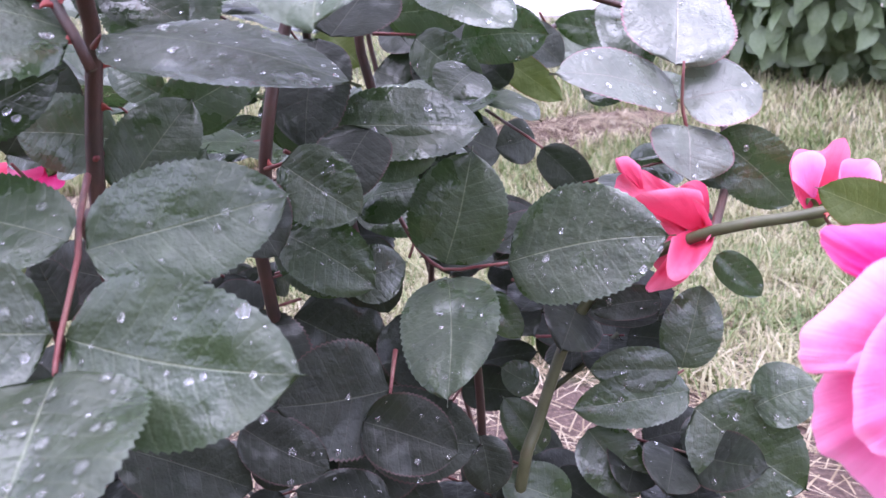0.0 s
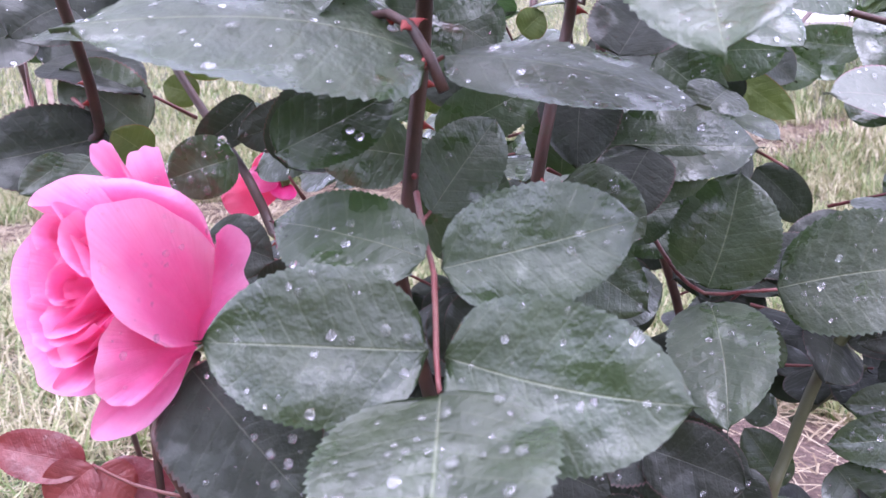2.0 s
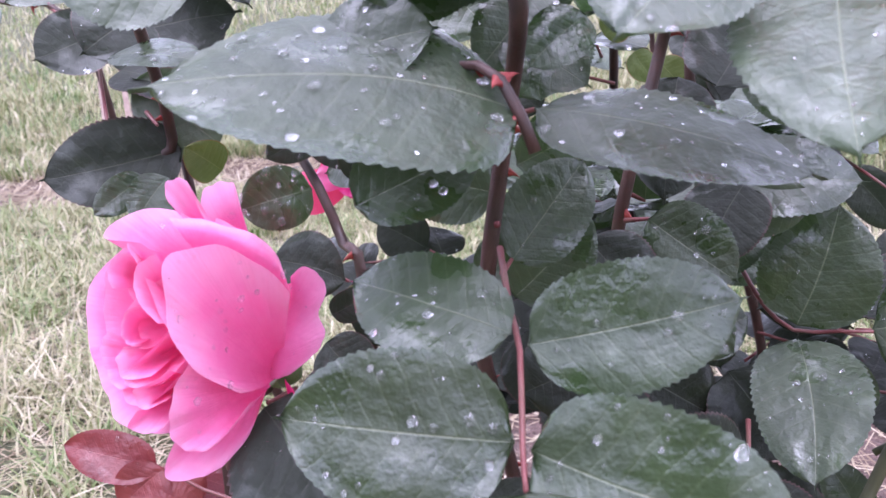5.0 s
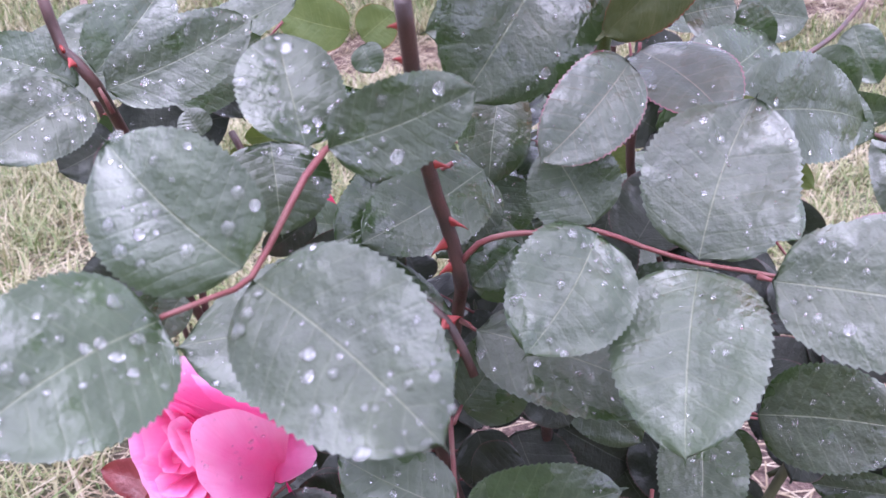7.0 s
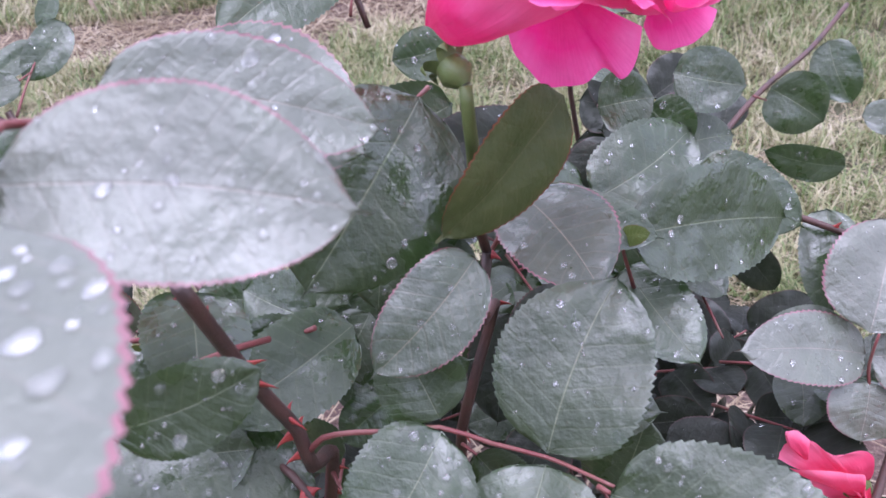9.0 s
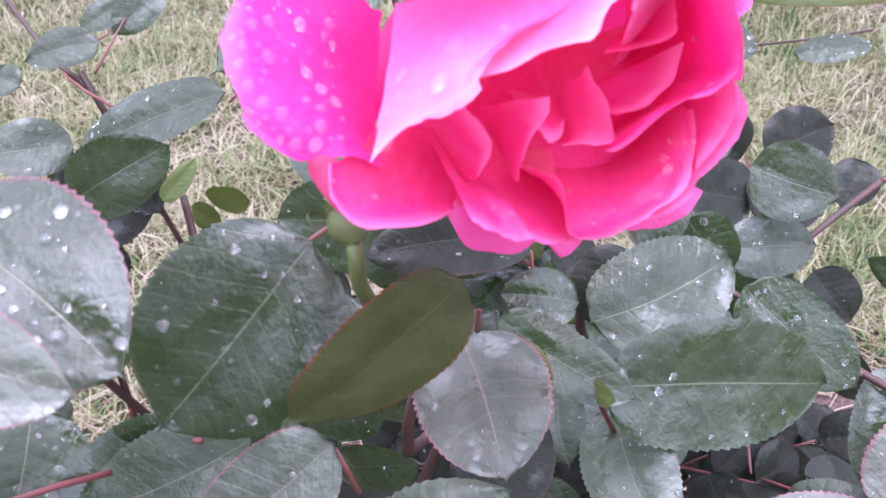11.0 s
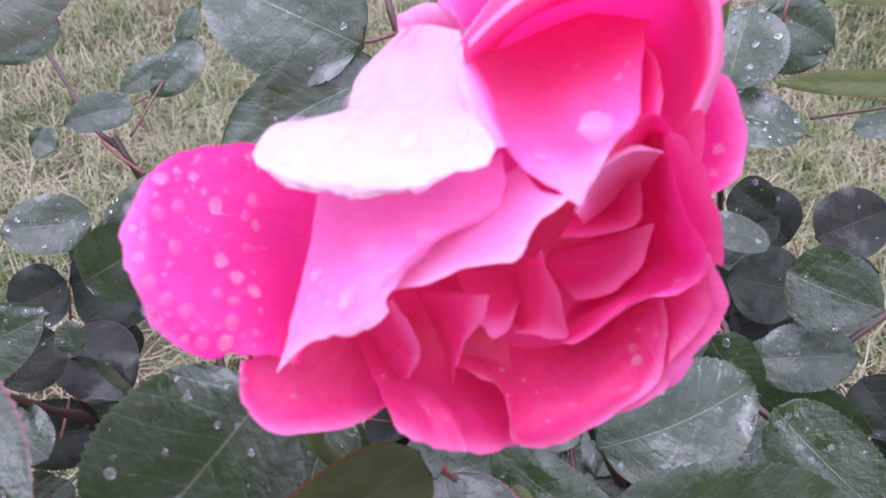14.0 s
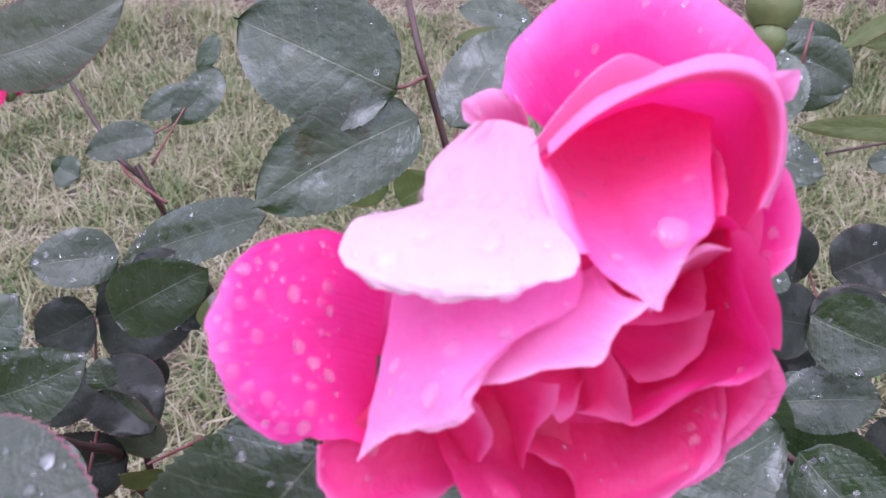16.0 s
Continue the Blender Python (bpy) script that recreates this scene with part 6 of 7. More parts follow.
rim_petal(bl, (-0.0363, 0.3530, 0.6421), [(-0.0549, 0.3482, 0.6310), (-0.0506, 0.3487, 0.6206), (-0.0428, 0.3457, 0.6129), (-0.0344, 0.3458, 0.6101), (-0.0262, 0.3478, 0.6106), (-0.0195, 0.3524, 0.6157), (-0.0132, 0.3521, 0.6130), (-0.0089, 0.3558, 0.6176), (-0.0073, 0.3626, 0.6283)], "hot", (0.03, -0.96, 0.28), bulge=0.05, roll=0.04, seed=372)
rim_petal(bl, (-0.0022, 0.3712, 0.6406), [(-0.0071, 0.3678, 0.6270), (-0.0024, 0.3649, 0.6204), (0.0059, 0.3662, 0.6197), (0.0159, 0.3714, 0.6248), (0.0184, 0.3761, 0.6316)], "hot", (-0.07, -0.97, 0.25), bulge=0.05, roll=0.04, seed=373)
# the outer petal that rises from the hip
rim_petal(bl, (-0.0768, 0.3341, 0.6333), [(-0.0636, 0.3090, 0.6753), (-0.0531, 0.2997, 0.6662), (-0.0422, 0.2952, 0.6593), (-0.0356, 0.3002, 0.6516), (-0.0306, 0.3106, 0.6483), (-0.0270, 0.3203, 0.6487), (-0.0290, 0.3328, 0.6569)], "crimson", (-0.40, -0.50, -0.70), bulge=0.16, seed=457)
# the petals below are laid out in millimetres about the heart of the bloom: to its side, up, and out along its face
BLOOM_AT = Vector((-0.0192, 0.3255, 0.6917))
BLOOM_AXES = Matrix(((0.8528, -0.2898, 0.4344), (0.5221, 0.4834, -0.7027), (-0.0063, 0.826, 0.5636)))
# the small corner of the back petal that folds forward
draped(bl, [[(46.2, 40.4, -17), (48.7, 41.6, -17), (51.1, 39.4, -17)], [(45, 42.9, -7), (47.8, 42.4, -5), (50.6, 39.6, -7)], [(46.2, 45.1, -3), (49.1, 45.3, -1), (52, 45, -1), (51.4, 39.9, -3)]], "blush", seed=430)
# the hanging petal beaded with rain
draped(bl, [[(-30.1, 6.2, -21), (-30.9, -3.9, -22), (-32, -13.9, -21), (-31.8, -23.1, -15), (-30.8, -30.8, -3)], [(-43.4, 12.8, -11), (-41.9, 1.2, -8), (-41, -10.4, -7), (-39.6, -20.4, -3), (-39.8, -28.4, 0)], [(-52.5, 10.4, -3), (-52.9, 0, 0), (-51, -12, 2), (-48.8, -21.8, 3), (-46.5, -29.5, 0)], [(-58.4, 5.8, 2), (-58.5, -2.1, 5), (-57.3, -11.7, 5.5), (-55.7, -20.6, 4), (-51.8, -27.1, 2)], [(-61.2, -1.2, 5), (-62.1, -5.8, 6), (-61.1, -11.7, 6.5), (-59.3, -16.6, 5.5), (-57.7, -23.1, 3)]], "magenta", drops=210, size=1.05, scallop=1.5, seed=431)
# the outer petal of the hood
draped(bl, [[(1, 28.8, -13), (11.2, 38.3, -10), (20.4, 43.5, -7), (26.8, 45, -7)], [(-0.3, 28.4, 0), (8.3, 39.6, 2), (16.4, 44.8, 5), (24.6, 43.5, 4)], [(-1.1, 29.4, 5), (6.5, 39.3, 7), (12.2, 44.2, 10), (16.1, 45.3, 12), (21.4, 44.2, 10), (24.2, 42.9, 8)]], "blush", lip=1.0, seed=432)
# the wall of petal behind the hood
draped(bl, [[(30.2, 41.4, -34), (33.2, 27, -37), (33.6, 6.7, -40), (33.7, -7.2, -41)], [(39.5, 42.1, -25), (42.1, 25.5, -25), (43.4, 8.8, -25), (43.1, -4.1, -31)], [(47.4, 41.6, -17), (49.8, 27.8, -15), (49.8, 13.3, -15), (49.1, 1.2, -19)]], "hot", seed=443)
# the hood, with a broad rolled lip
draped(bl, [[(4.4, 28.3, -22), (16.6, 36.9, -28), (30.6, 39.5, -31), (38.1, 31.9, -33), (37.8, 15.7, -31), (38.2, 3.7, -25)], [(2.8, 28.4, -7), (12.4, 37.7, -13), (24.7, 42.3, -17), (37.6, 40.4, -17), (42.8, 30.3, -15), (42.3, 18.9, -11), (40.7, 11.6, -7)], [(1.5, 27, 5), (8.8, 33.6, 2), (18.8, 39, 1), (29.3, 41.5, 1), (39.4, 40.6, 0), (43.7, 34.7, -1), (44.4, 24.5, 0), (42, 16.6, 1)], [(0.9, 26, 16), (8.1, 32.3, 17), (17.3, 37.2, 18), (27.8, 40.5, 17), (37.4, 40.3, 14), (43.6, 35.8, 9), (45.3, 25.4, 5), (43.2, 18.1, 3)], [(1.1, 27.2, 15), (8.7, 34.5, 16), (18.3, 39.2, 18), (29.8, 42.8, 17), (39.4, 42.5, 13), (46.2, 37, 6), (47.8, 26.6, 2), (44.9, 18.4, 1)], [(1.3, 29.1, 10), (9.4, 37.1, 10), (19.7, 41.8, 12), (31.7, 45.8, 11), (42.1, 45.6, 5), (49, 39, -2), (50, 27.7, -4), (46.4, 17.9, -3)]], "hood", drops=6, seed=433)
# the tongue of the inner petal, which holds a great drop
draped(bl, [[(0.4, 26.5, 5), (10, 37.5, -21), (24, 42.7, -23), (36.5, 37.3, -7)], [(2.6, 18.5, 9), (11.2, 25.1, -8), (22.7, 27.1, -6), (32.6, 26.2, 5)], [(6.7, 10.4, 15), (14.2, 13.5, 5), (22, 13.8, 15), (29.7, 15.3, 18)], [(11.7, 4.9, 19), (17.1, 5.4, 16), (22.2, 6.5, 19), (25.6, 9.8, 19)], [(16.7, 0.8, 24), (18.3, -0.3, 23), (19.6, -0.3, 23), (20.7, 2.3, 21.5)]], "tongue", drops=26, size=0.8, seed=434)
# its outer edge
draped(bl, [[(2, 26.2, 7), (5.2, 19.7, 10), (7, 13.2, 13), (8.7, 9.3, 17)], [(0.7, 24, 14), (3.1, 19.1, 17), (5.2, 13.9, 19), (7.4, 9.1, 21)], [(-0.8, 25.4, 15), (-0, 20, 18), (1.6, 14.4, 19.5), (5.2, 8.7, 21.5)]], "blush", seed=435)
# a narrow petal inside the hood
draped(bl, [[(33.9, 32.4, -17), (32.8, 24, -13), (32, 17, -3)], [(35.1, 32.9, -11), (35.3, 24.2, -6), (34.4, 16.9, 0)], [(35.5, 33.3, -7), (37.9, 29.1, -5), (38, 22.8, -2), (36.5, 16.3, 2)]], "hot", seed=436)
# the petal whose lip runs round the heart
draped(bl, [[(26.8, 1.2, -13), (30.6, 5.4, -15), (36.4, 11.4, -13), (39.9, 12.9, -9)], [(22.1, 1.1, 8), (25.6, 6, 5), (30.7, 11, 3), (35.2, 15.2, 2), (38.2, 13.9, 1)], [(19.4, 0.5, 21), (22.1, 5.9, 17), (26.6, 10, 15), (30.3, 14.7, 12), (34.3, 16.8, 9), (38.1, 14.2, 6)]], "hot", seed=437)
# a pale folded lip over the heart
draped(bl, [[(28.9, -4.2, -34), (33.6, -0.8, -34), (38, 2.5, -32)], [(22.7, -1.6, 0), (27, 3.4, -3), (32, 7.4, -3), (36.8, 9.2, -1)], [(20.5, -1.7, 12), (22.4, 3.4, 13), (26.4, 7.5, 12), (30.9, 9.8, 9), (36.8, 10.1, 5)], [(19.7, -1.1, 13), (21.4, 4.4, 13), (26, 8.8, 11), (31, 10.7, 7), (37, 10.6, 3)]], "blush", seed=438)
# the bowl of petals on the far side of the heart
draped(bl, [[(29, 2.5, -35), (30.6, -7, -38), (29.3, -15.2, -38), (24.9, -23.1, -35), (21.7, -26, -27)], [(36.4, 12.6, -13), (40.2, 2.4, -18), (41.7, -7.5, -19), (36.4, -14.5, -21), (26.4, -22.5, -22), (21.3, -26.5, -20)], [(37.4, 14.6, -1), (40, 5.7, -3), (43, -3.4, -5), (44.9, -9.7, -5), (40.1, -15.1, -7), (31.9, -18.4, -11), (23.4, -26.2, -16)], [(37.2, 13.7, 3), (39.5, 6, 4), (41.2, -1.5, 5), (44.7, -6.2, 5), (45.3, -11.9, 4), (41.3, -16, 0), (33.9, -18, -4), (28.2, -23.5, -9), (23.7, -27.2, -12), (21.1, -27.4, -14)]], "hot", drops=14, lip=0.5, seed=439)
# the broad blush petal that folds over itself
draped(bl, [[(-10.6, -8.6, 5), (-1.8, -3.1, 7), (6.8, 4.3, 9), (10.4, 7.3, 12)], [(-12.4, -13.9, 11), (-3.9, -9.9, 13), (5.1, -4.9, 16), (12.9, 2.6, 18)], [(-13.1, -15.7, 15), (-5, -13.5, 18), (1.4, -10.6, 22), (9.3, -9, 25), (11.9, -4.1, 24.5), (17.1, 1.1, 25)]], "blush", drops=3, seed=440)
# the blush petal with a drawn-out tip
draped(bl, [[(-27.2, 3.4, -1), (-14.4, 3.8, 8), (-1.2, 6.7, 15), (7.4, 8.3, 14)], [(-28.5, -8.8, 1), (-15.9, -6.6, 12), (-5.3, -3.4, 14.5), (6.5, -0.4, 14)], [(-30.2, -18.3, 5), (-20.3, -15, 15.5), (-12.4, -12.1, 20), (-4.3, -7.1, 15)], [(-31.4, -25.5, 7), (-24.5, -21.8, 14), (-16.5, -19.4, 20), (-11.7, -14.9, 22)], [(-33.1, -31, 9), (-31, -28.9, 10), (-25.7, -24.3, 14), (-13.8, -20.5, 21.5), (-11.5, -18.1, 22.5)]], "blush", drops=40, size=1.5, lip=0.2, scallop=0.9, seed=441)
# the upturned petal, its sky glare put into an almost white colour
draped(bl, [[(-11.6, 35.2, -7), (-6.1, 35.5, -5), (-0.3, 32.7, 1)], [(-16.9, 30.9, -10), (-8.8, 30.2, -4), (0.2, 28.1, 5)], [(-20.9, 26.5, -10), (-9.9, 24.4, 1), (0.3, 21.9, 11)], [(-21.9, 20.4, -5), (-10.2, 18.6, 8), (1, 16.5, 18)], [(-23.3, 17.5, -1), (-10.7, 15.1, 12), (2.6, 13.2, 22)], [(-33.9, 15.2, 3), (-23.5, 13.2, 10), (-10.1, 10.6, 17), (4.7, 10.1, 25)], [(-36.5, 8.9, 12), (-23.8, 6.6, 18), (-8.2, 5.1, 24), (5, 7.4, 27.5)], [(-34.5, 6, 16), (-22.6, 3.1, 21), (-7.9, 2.8, 26), (2.9, 5.5, 28.5)], [(-29.3, 2.3, 18), (-20, 0.7, 22), (-7.9, 1.6, 26), (0.4, 4.5, 28)]], "pale", drops=70, size=1.8, crumple=1.5, scallop=1.1, seed=442)
# the deep floor of the heart
draped(bl, [[(-18.5, -8.8, -19), (-1.9, -4.1, -32), (18.5, 2.6, -42), (37.9, 9.5, -41)], [(-18.5, -23.6, -19), (-1.8, -25.2, -31), (18.4, -23.7, -40), (39.1, -15.4, -40)], [(-13.3, -39.3, -17), (1.3, -41.5, -21), (19.2, -42, -29), (39.1, -30.5, -31)]], "crimson", seed=446)
# the flat petal at the foot of the bloom
draped(bl, [[(-30.8, -21, -8), (-24.4, -21.4, -11), (-13, -24.3, -15)], [(-36.2, -27.3, -4), (-29.4, -31.9, -7), (-13.5, -35, -14)], [(-40.1, -29.5, -2), (-38.7, -35.6, -3), (-30.1, -38.9, -5), (-14.6, -39, -13)], [(-41.7, -29.6, -1), (-41.6, -35.5, 0), (-39.2, -40.5, 0), (-33.7, -43.8, -1), (-25.3, -43.9, -4), (-18, -42.2, -8), (-14.8, -40, -12)]], "crimson", drops=3, seed=447)
# the outermost petal, ruffled at its rim
draped(bl, [[(32.5, -25.2, -31), (36.5, -20, -31), (41.5, -9.3, -29), (44.6, 1.2, -25)], [(35.2, -36.8, -26), (43.2, -29.4, -24), (48.1, -18.8, -20), (48.9, -3.8, -18)], [(29.6, -44.2, -22), (36.5, -42.6, -22), (44.3, -38.2, -22), (45.8, -33.9, -21), (49.7, -30.1, -19), (54.5, -22.6, -16), (55, -18.1, -14), (53.4, -13.3, -14), (52, -9.8, -15), (51.5, -1.3, -16)]], "crimson", drops=6, scallop=0.8, seed=448)
# a narrower petal over it
draped(bl, [[(40.6, -25.6, -24), (41.4, -16.4, -21), (41.7, -7.5, -19)], [(43.5, -28, -19), (46, -16.9, -14), (45, -7.1, -11)], [(44.1, -31.9, -18), (48.9, -24.8, -14), (50.6, -18.9, -10), (49.2, -13.9, -7), (46.4, -8.6, -5)]], "crimson", drops=3, seed=449)
# the ruffled petal below the heart
draped(bl, [[(-21.5, -21.8, -5), (-12.8, -21.6, -13), (-1.1, -23.6, -19), (10, -26.4, -21)], [(-17.6, -29.8, -2), (-11.4, -31.5, -11), (-2.1, -34.6, -15), (12.6, -36.8, -23)], [(-14.3, -36.7, 0), (-7.3, -39.2, -6), (-1.5, -40.3, -6), (2.3, -42.5, -10), (16.3, -44, -21)], [(-11.2, -43.1, 0), (-5.7, -46.1, -1), (-1.4, -47.6, -4), (1.5, -46.8, -2), (4.8, -48, -5), (15.5, -48.6, -17)]], "crimson", drops=5, scallop=0.9, seed=454)
# the broad petal beside it, with a rolled pale edge
draped(bl, [[(0.6, -30.2, -21), (10.1, -29.9, -27), (19.2, -30.2, -29), (28.4, -27.6, -29), (35, -18, -25)], [(0.2, -30.6, -13), (7, -33.8, -15), (14.3, -39.5, -18), (24.5, -38.3, -21), (34.5, -32.1, -21), (38.6, -23.5, -18), (38.7, -15.9, -16)], [(-0.4, -31.1, -7), (5.6, -33.2, -7), (10, -38.4, -10), (13, -46.2, -13), (23.4, -44.6, -16), (33, -39.8, -19), (39.8, -34.2, -19), (41.7, -25.8, -17), (40.8, -18.1, -14)], [(-0.5, -31, -4), (4.9, -32.3, -1), (8.3, -35, -1), (9.6, -39.6, -3), (10.4, -46.1, -6), (17, -48, -8), (23.6, -46.1, -11), (32.5, -42.1, -15), (41.5, -36.3, -18), (43.3, -28.1, -16), (41.9, -18.5, -12)]], "crimson", drops=34, size=0.8, scallop=0.8, seed=451)
# a low fold with a pale crease
draped(bl, [[(-21.5, -21, -8), (-16.7, -29, -7), (-12, -34.5, -7)], [(-16.2, -19.9, -4), (-11.5, -27.2, -3), (-10.6, -33.8, -5)], [(-13.1, -18, -2), (-7.8, -24.7, 2), (-7.5, -27.6, 1), (-9.5, -32.6, -2)]], "crimson", seed=445)
# the pointed lobe that folds out of the heart
draped(bl, [[(-9.4, -17, -15), (-5.3, -23.4, -13), (-2.7, -29.5, -10), (-1.5, -34.3, -6)], [(-1.4, -16.8, -4), (-0.4, -21.4, -2), (-0.6, -28.3, -3), (-1.2, -34.2, -4)], [(5.3, -17, 1), (4.5, -20.6, 4), (1.6, -24.8, 2), (-0.4, -29.9, -1), (-1.1, -34.4, -3)]], "crimson", seed=444)
# a small rounded petal in the heart
draped(bl, [[(-1, -12.3, -17), (6.2, -12.8, -23), (13.9, -12.4, -27)], [(2, -18.9, -10), (8.2, -19.8, -13), (12.8, -18.9, -21)], [(4.2, -23.3, -6), (7, -25.6, -7), (10.6, -23.2, -11), (13, -18.4, -19)]], "crimson", seed=452)
# the upright petal at the mouth of the heart
draped(bl, [[(12.9, -8.4, -25), (11.4, -16.9, -27), (9.4, -24.4, -25)], [(15.2, -9.9, -17), (15.2, -17.8, -17), (13.7, -24.6, -17)], [(16.2, -8.3, -11), (19, -15.1, -7), (20.4, -20.2, -6), (21.3, -25.4, -8), (17.2, -26, -12), (11.3, -25.6, -17)]], "crimson", seed=453)
DROPS[bl].append((BLOOM_AT + BLOOM_AXES @ Vector((22.5, 12.8, 18.4)) * 0.001, BLOOM_AXES @ Vector((0.1, 0.45, 0.9)).normalized(), 0.0031))

# a closed bud beside it
bud(main_bush, (-0.0137, 0.4692, 0.6943), (-0.0188, 0.4847, 0.7179), 0.0082, "closed olive-green rose bud with pink showing between its sepals")

# the half-open bloom low on the left-hand side
bl = bloom(main_bush, (-0.2040, 0.3109, 0.3532), (-0.2125, 0.3016, 0.3631), 0.007, "half open soft pink rose bloom beaded with rain")
rim_petal(bl, (-0.2181, 0.3048, 0.3938), [(-0.2276, 0.2803, 0.4255), (-0.2359, 0.2804, 0.4318), (-0.2353, 0.2820, 0.4380), (-0.2292, 0.2833, 0.4390), (-0.2245, 0.2814, 0.4283)], "soft", (0.46, -0.88, 0.10), bulge=0.05, roll=0.1, seed=376)
rim_petal(bl, (-0.2139, 0.3054, 0.3937), [(-0.2264, 0.2857, 0.4267), (-0.2257, 0.2927, 0.4350), (-0.2170, 0.2941, 0.4355), (-0.2141, 0.2927, 0.4279), (-0.2089, 0.2866, 0.4195)], "soft", (0.41, -0.90, 0.11), bulge=0.05, roll=0.1, drops=4, seed=377)
rim_petal(bl, (-0.2344, 0.3063, 0.3750), [(-0.2591, 0.2929, 0.4132), (-0.2735, 0.2876, 0.4003), (-0.2769, 0.2845, 0.3891), (-0.2740, 0.2796, 0.3709), (-0.2669, 0.2736, 0.3589), (-0.2589, 0.2677, 0.3506), (-0.2461, 0.2640, 0.3485), (-0.2321, 0.2596, 0.3518)], "soft", (0.52, -0.81, 0.27), bulge=-0.08, roll=0.1, ruffle=0.02, seed=378)
rim_petal(bl, (-0.2132, 0.3119, 0.3761), [(-0.1903, 0.2768, 0.4015), (-0.1958, 0.2794, 0.4118), (-0.2076, 0.2844, 0.4190), (-0.2217, 0.2887, 0.4239), (-0.2417, 0.2904, 0.4262), (-0.2590, 0.2893, 0.4243), (-0.2675, 0.2861, 0.4161), (-0.2458, 0.2762, 0.4172)], "soft", (0.45, -0.88, 0.15), bulge=0.14, roll=0.06, drops=8, seed=379)
# two of its petals are laid out in millimetres about its middle
HALF_OPEN = {"at": Vector((-0.2245, 0.2702, 0.3916)), "axes": Matrix(((0.9891, -0.0125, 0.1467), (0.1456, 0.2292, -0.9624), (-0.0216, 0.9733, 0.2285)))}
# the petal that stands away from the rest
draped(bl, [[(18.7, 9.9, -28), (17.6, -9.4, -28), (17.6, -26.5, -28)], [(29.8, 11.9, -16), (29.2, -5.6, -15), (24.6, -23.9, -19)], [(32.1, 15.4, -9), (37.1, 19, -8), (44, 14.8, -9), (44.8, 9.8, -10), (41.7, 1.7, -12), (44.1, -5.4, -12), (40.1, -13.1, -14), (29.2, -23, -19)]], "soft", drops=4, scallop=0.8, seed=455, **HALF_OPEN)
# the one that folds over the shoulder of the flower
draped(bl, [[(-0, 25.4, 0), (12.2, 23.5, 5), (21.3, 16.5, 3), (28.7, 8.6, -7)], [(-4.9, 31.6, 0), (10.6, 30.7, 6), (22.7, 24.7, 5), (29.7, 17.9, 0), (31.3, 10.2, -7)], [(-10.2, 36.3, -4), (6.2, 35.2, 1), (20, 31.1, 2), (28.1, 25.4, 0), (31.2, 16.7, -3), (32.1, 9.8, -8)]], "soft", drops=8, scallop=0.7, seed=456, **HALF_OPEN)
rim_petal(bl, (-0.2019, 0.2921, 0.3598), [(-0.1961, 0.2857, 0.3600), (-0.1910, 0.2841, 0.3498), (-0.1915, 0.2821, 0.3418), (-0.1951, 0.2830, 0.3479)], "hot", (0.33, -0.87, 0.36), bulge=0.03, seed=381)
rim_petal(bl, (-0.2311, 0.2976, 0.3798), [(-0.2557, 0.2834, 0.4149), (-0.2622, 0.2801, 0.4051), (-0.2644, 0.2765, 0.3913), (-0.2606, 0.2719, 0.3737), (-0.2536, 0.2662, 0.3627), (-0.2430, 0.2611, 0.3608), (-0.2281, 0.2604, 0.3701)], "soft", (0.51, -0.82, 0.25), bulge=-0.08, roll=0.06, ruffle=0.02, seed=382)
rim_petal(bl, (-0.2089, 0.2888, 0.3592), [(-0.2294, 0.2558, 0.3514), (-0.2340, 0.2549, 0.3378), (-0.2243, 0.2580, 0.3359), (-0.2155, 0.2623, 0.3393), (-0.2083, 0.2716, 0.3477), (-0.2068, 0.2817, 0.3585)], "soft", (0.42, -0.82, 0.38), bulge=0.03, roll=0.05, seed=383)
rim_petal(bl, (-0.2349, 0.2907, 0.3882), [(-0.2324, 0.2687, 0.4165), (-0.2445, 0.2701, 0.4172), (-0.2508, 0.2714, 0.4090), (-0.2485, 0.2714, 0.3990), (-0.2434, 0.2686, 0.3927)], "soft", (0.50, -0.85, 0.18), bulge=-0.06, roll=0.06, seed=384)
rim_petal(bl, (-0.2266, 0.2836, 0.3708), [(-0.2234, 0.2535, 0.3776), (-0.2337, 0.2558, 0.3676), (-0.2434, 0.2569, 0.3607), (-0.2467, 0.2568, 0.3536), (-0.2341, 0.2550, 0.3557), (-0.2250, 0.2524, 0.3651)], "soft", (0.48, -0.81, 0.33), bulge=0.06, roll=0.06, seed=385)
rim_petal(bl, (-0.2298, 0.2856, 0.3810), [(-0.2243, 0.2575, 0.3949), (-0.2358, 0.2595, 0.3843), (-0.2459, 0.2601, 0.3758), (-0.2462, 0.2586, 0.3698), (-0.2313, 0.2555, 0.3734), (-0.2229, 0.2533, 0.3806)], "soft", (0.48, -0.83, 0.28), bulge=0.06, roll=0.06, seed=386)
rim_petal(bl, (-0.2305, 0.2864, 0.3850), [(-0.2289, 0.2625, 0.4100), (-0.2413, 0.2650, 0.4025), (-0.2500, 0.2650, 0.3905), (-0.2488, 0.2647, 0.3841), (-0.2398, 0.2627, 0.3829), (-0.2253, 0.2584, 0.3907)], "soft", (0.49, -0.84, 0.23), bulge=0.06, roll=0.06, seed=387)
rim_petal(bl, (-0.2313, 0.2804, 0.3950), [(-0.2318, 0.2639, 0.4180), (-0.2442, 0.2666, 0.4198), (-0.2354, 0.2613, 0.4093), (-0.2276, 0.2555, 0.3973), (-0.2215, 0.2522, 0.3925)], "soft", (0.48, -0.85, 0.19), bulge=0.05, roll=0.03, drops=6, seed=388)
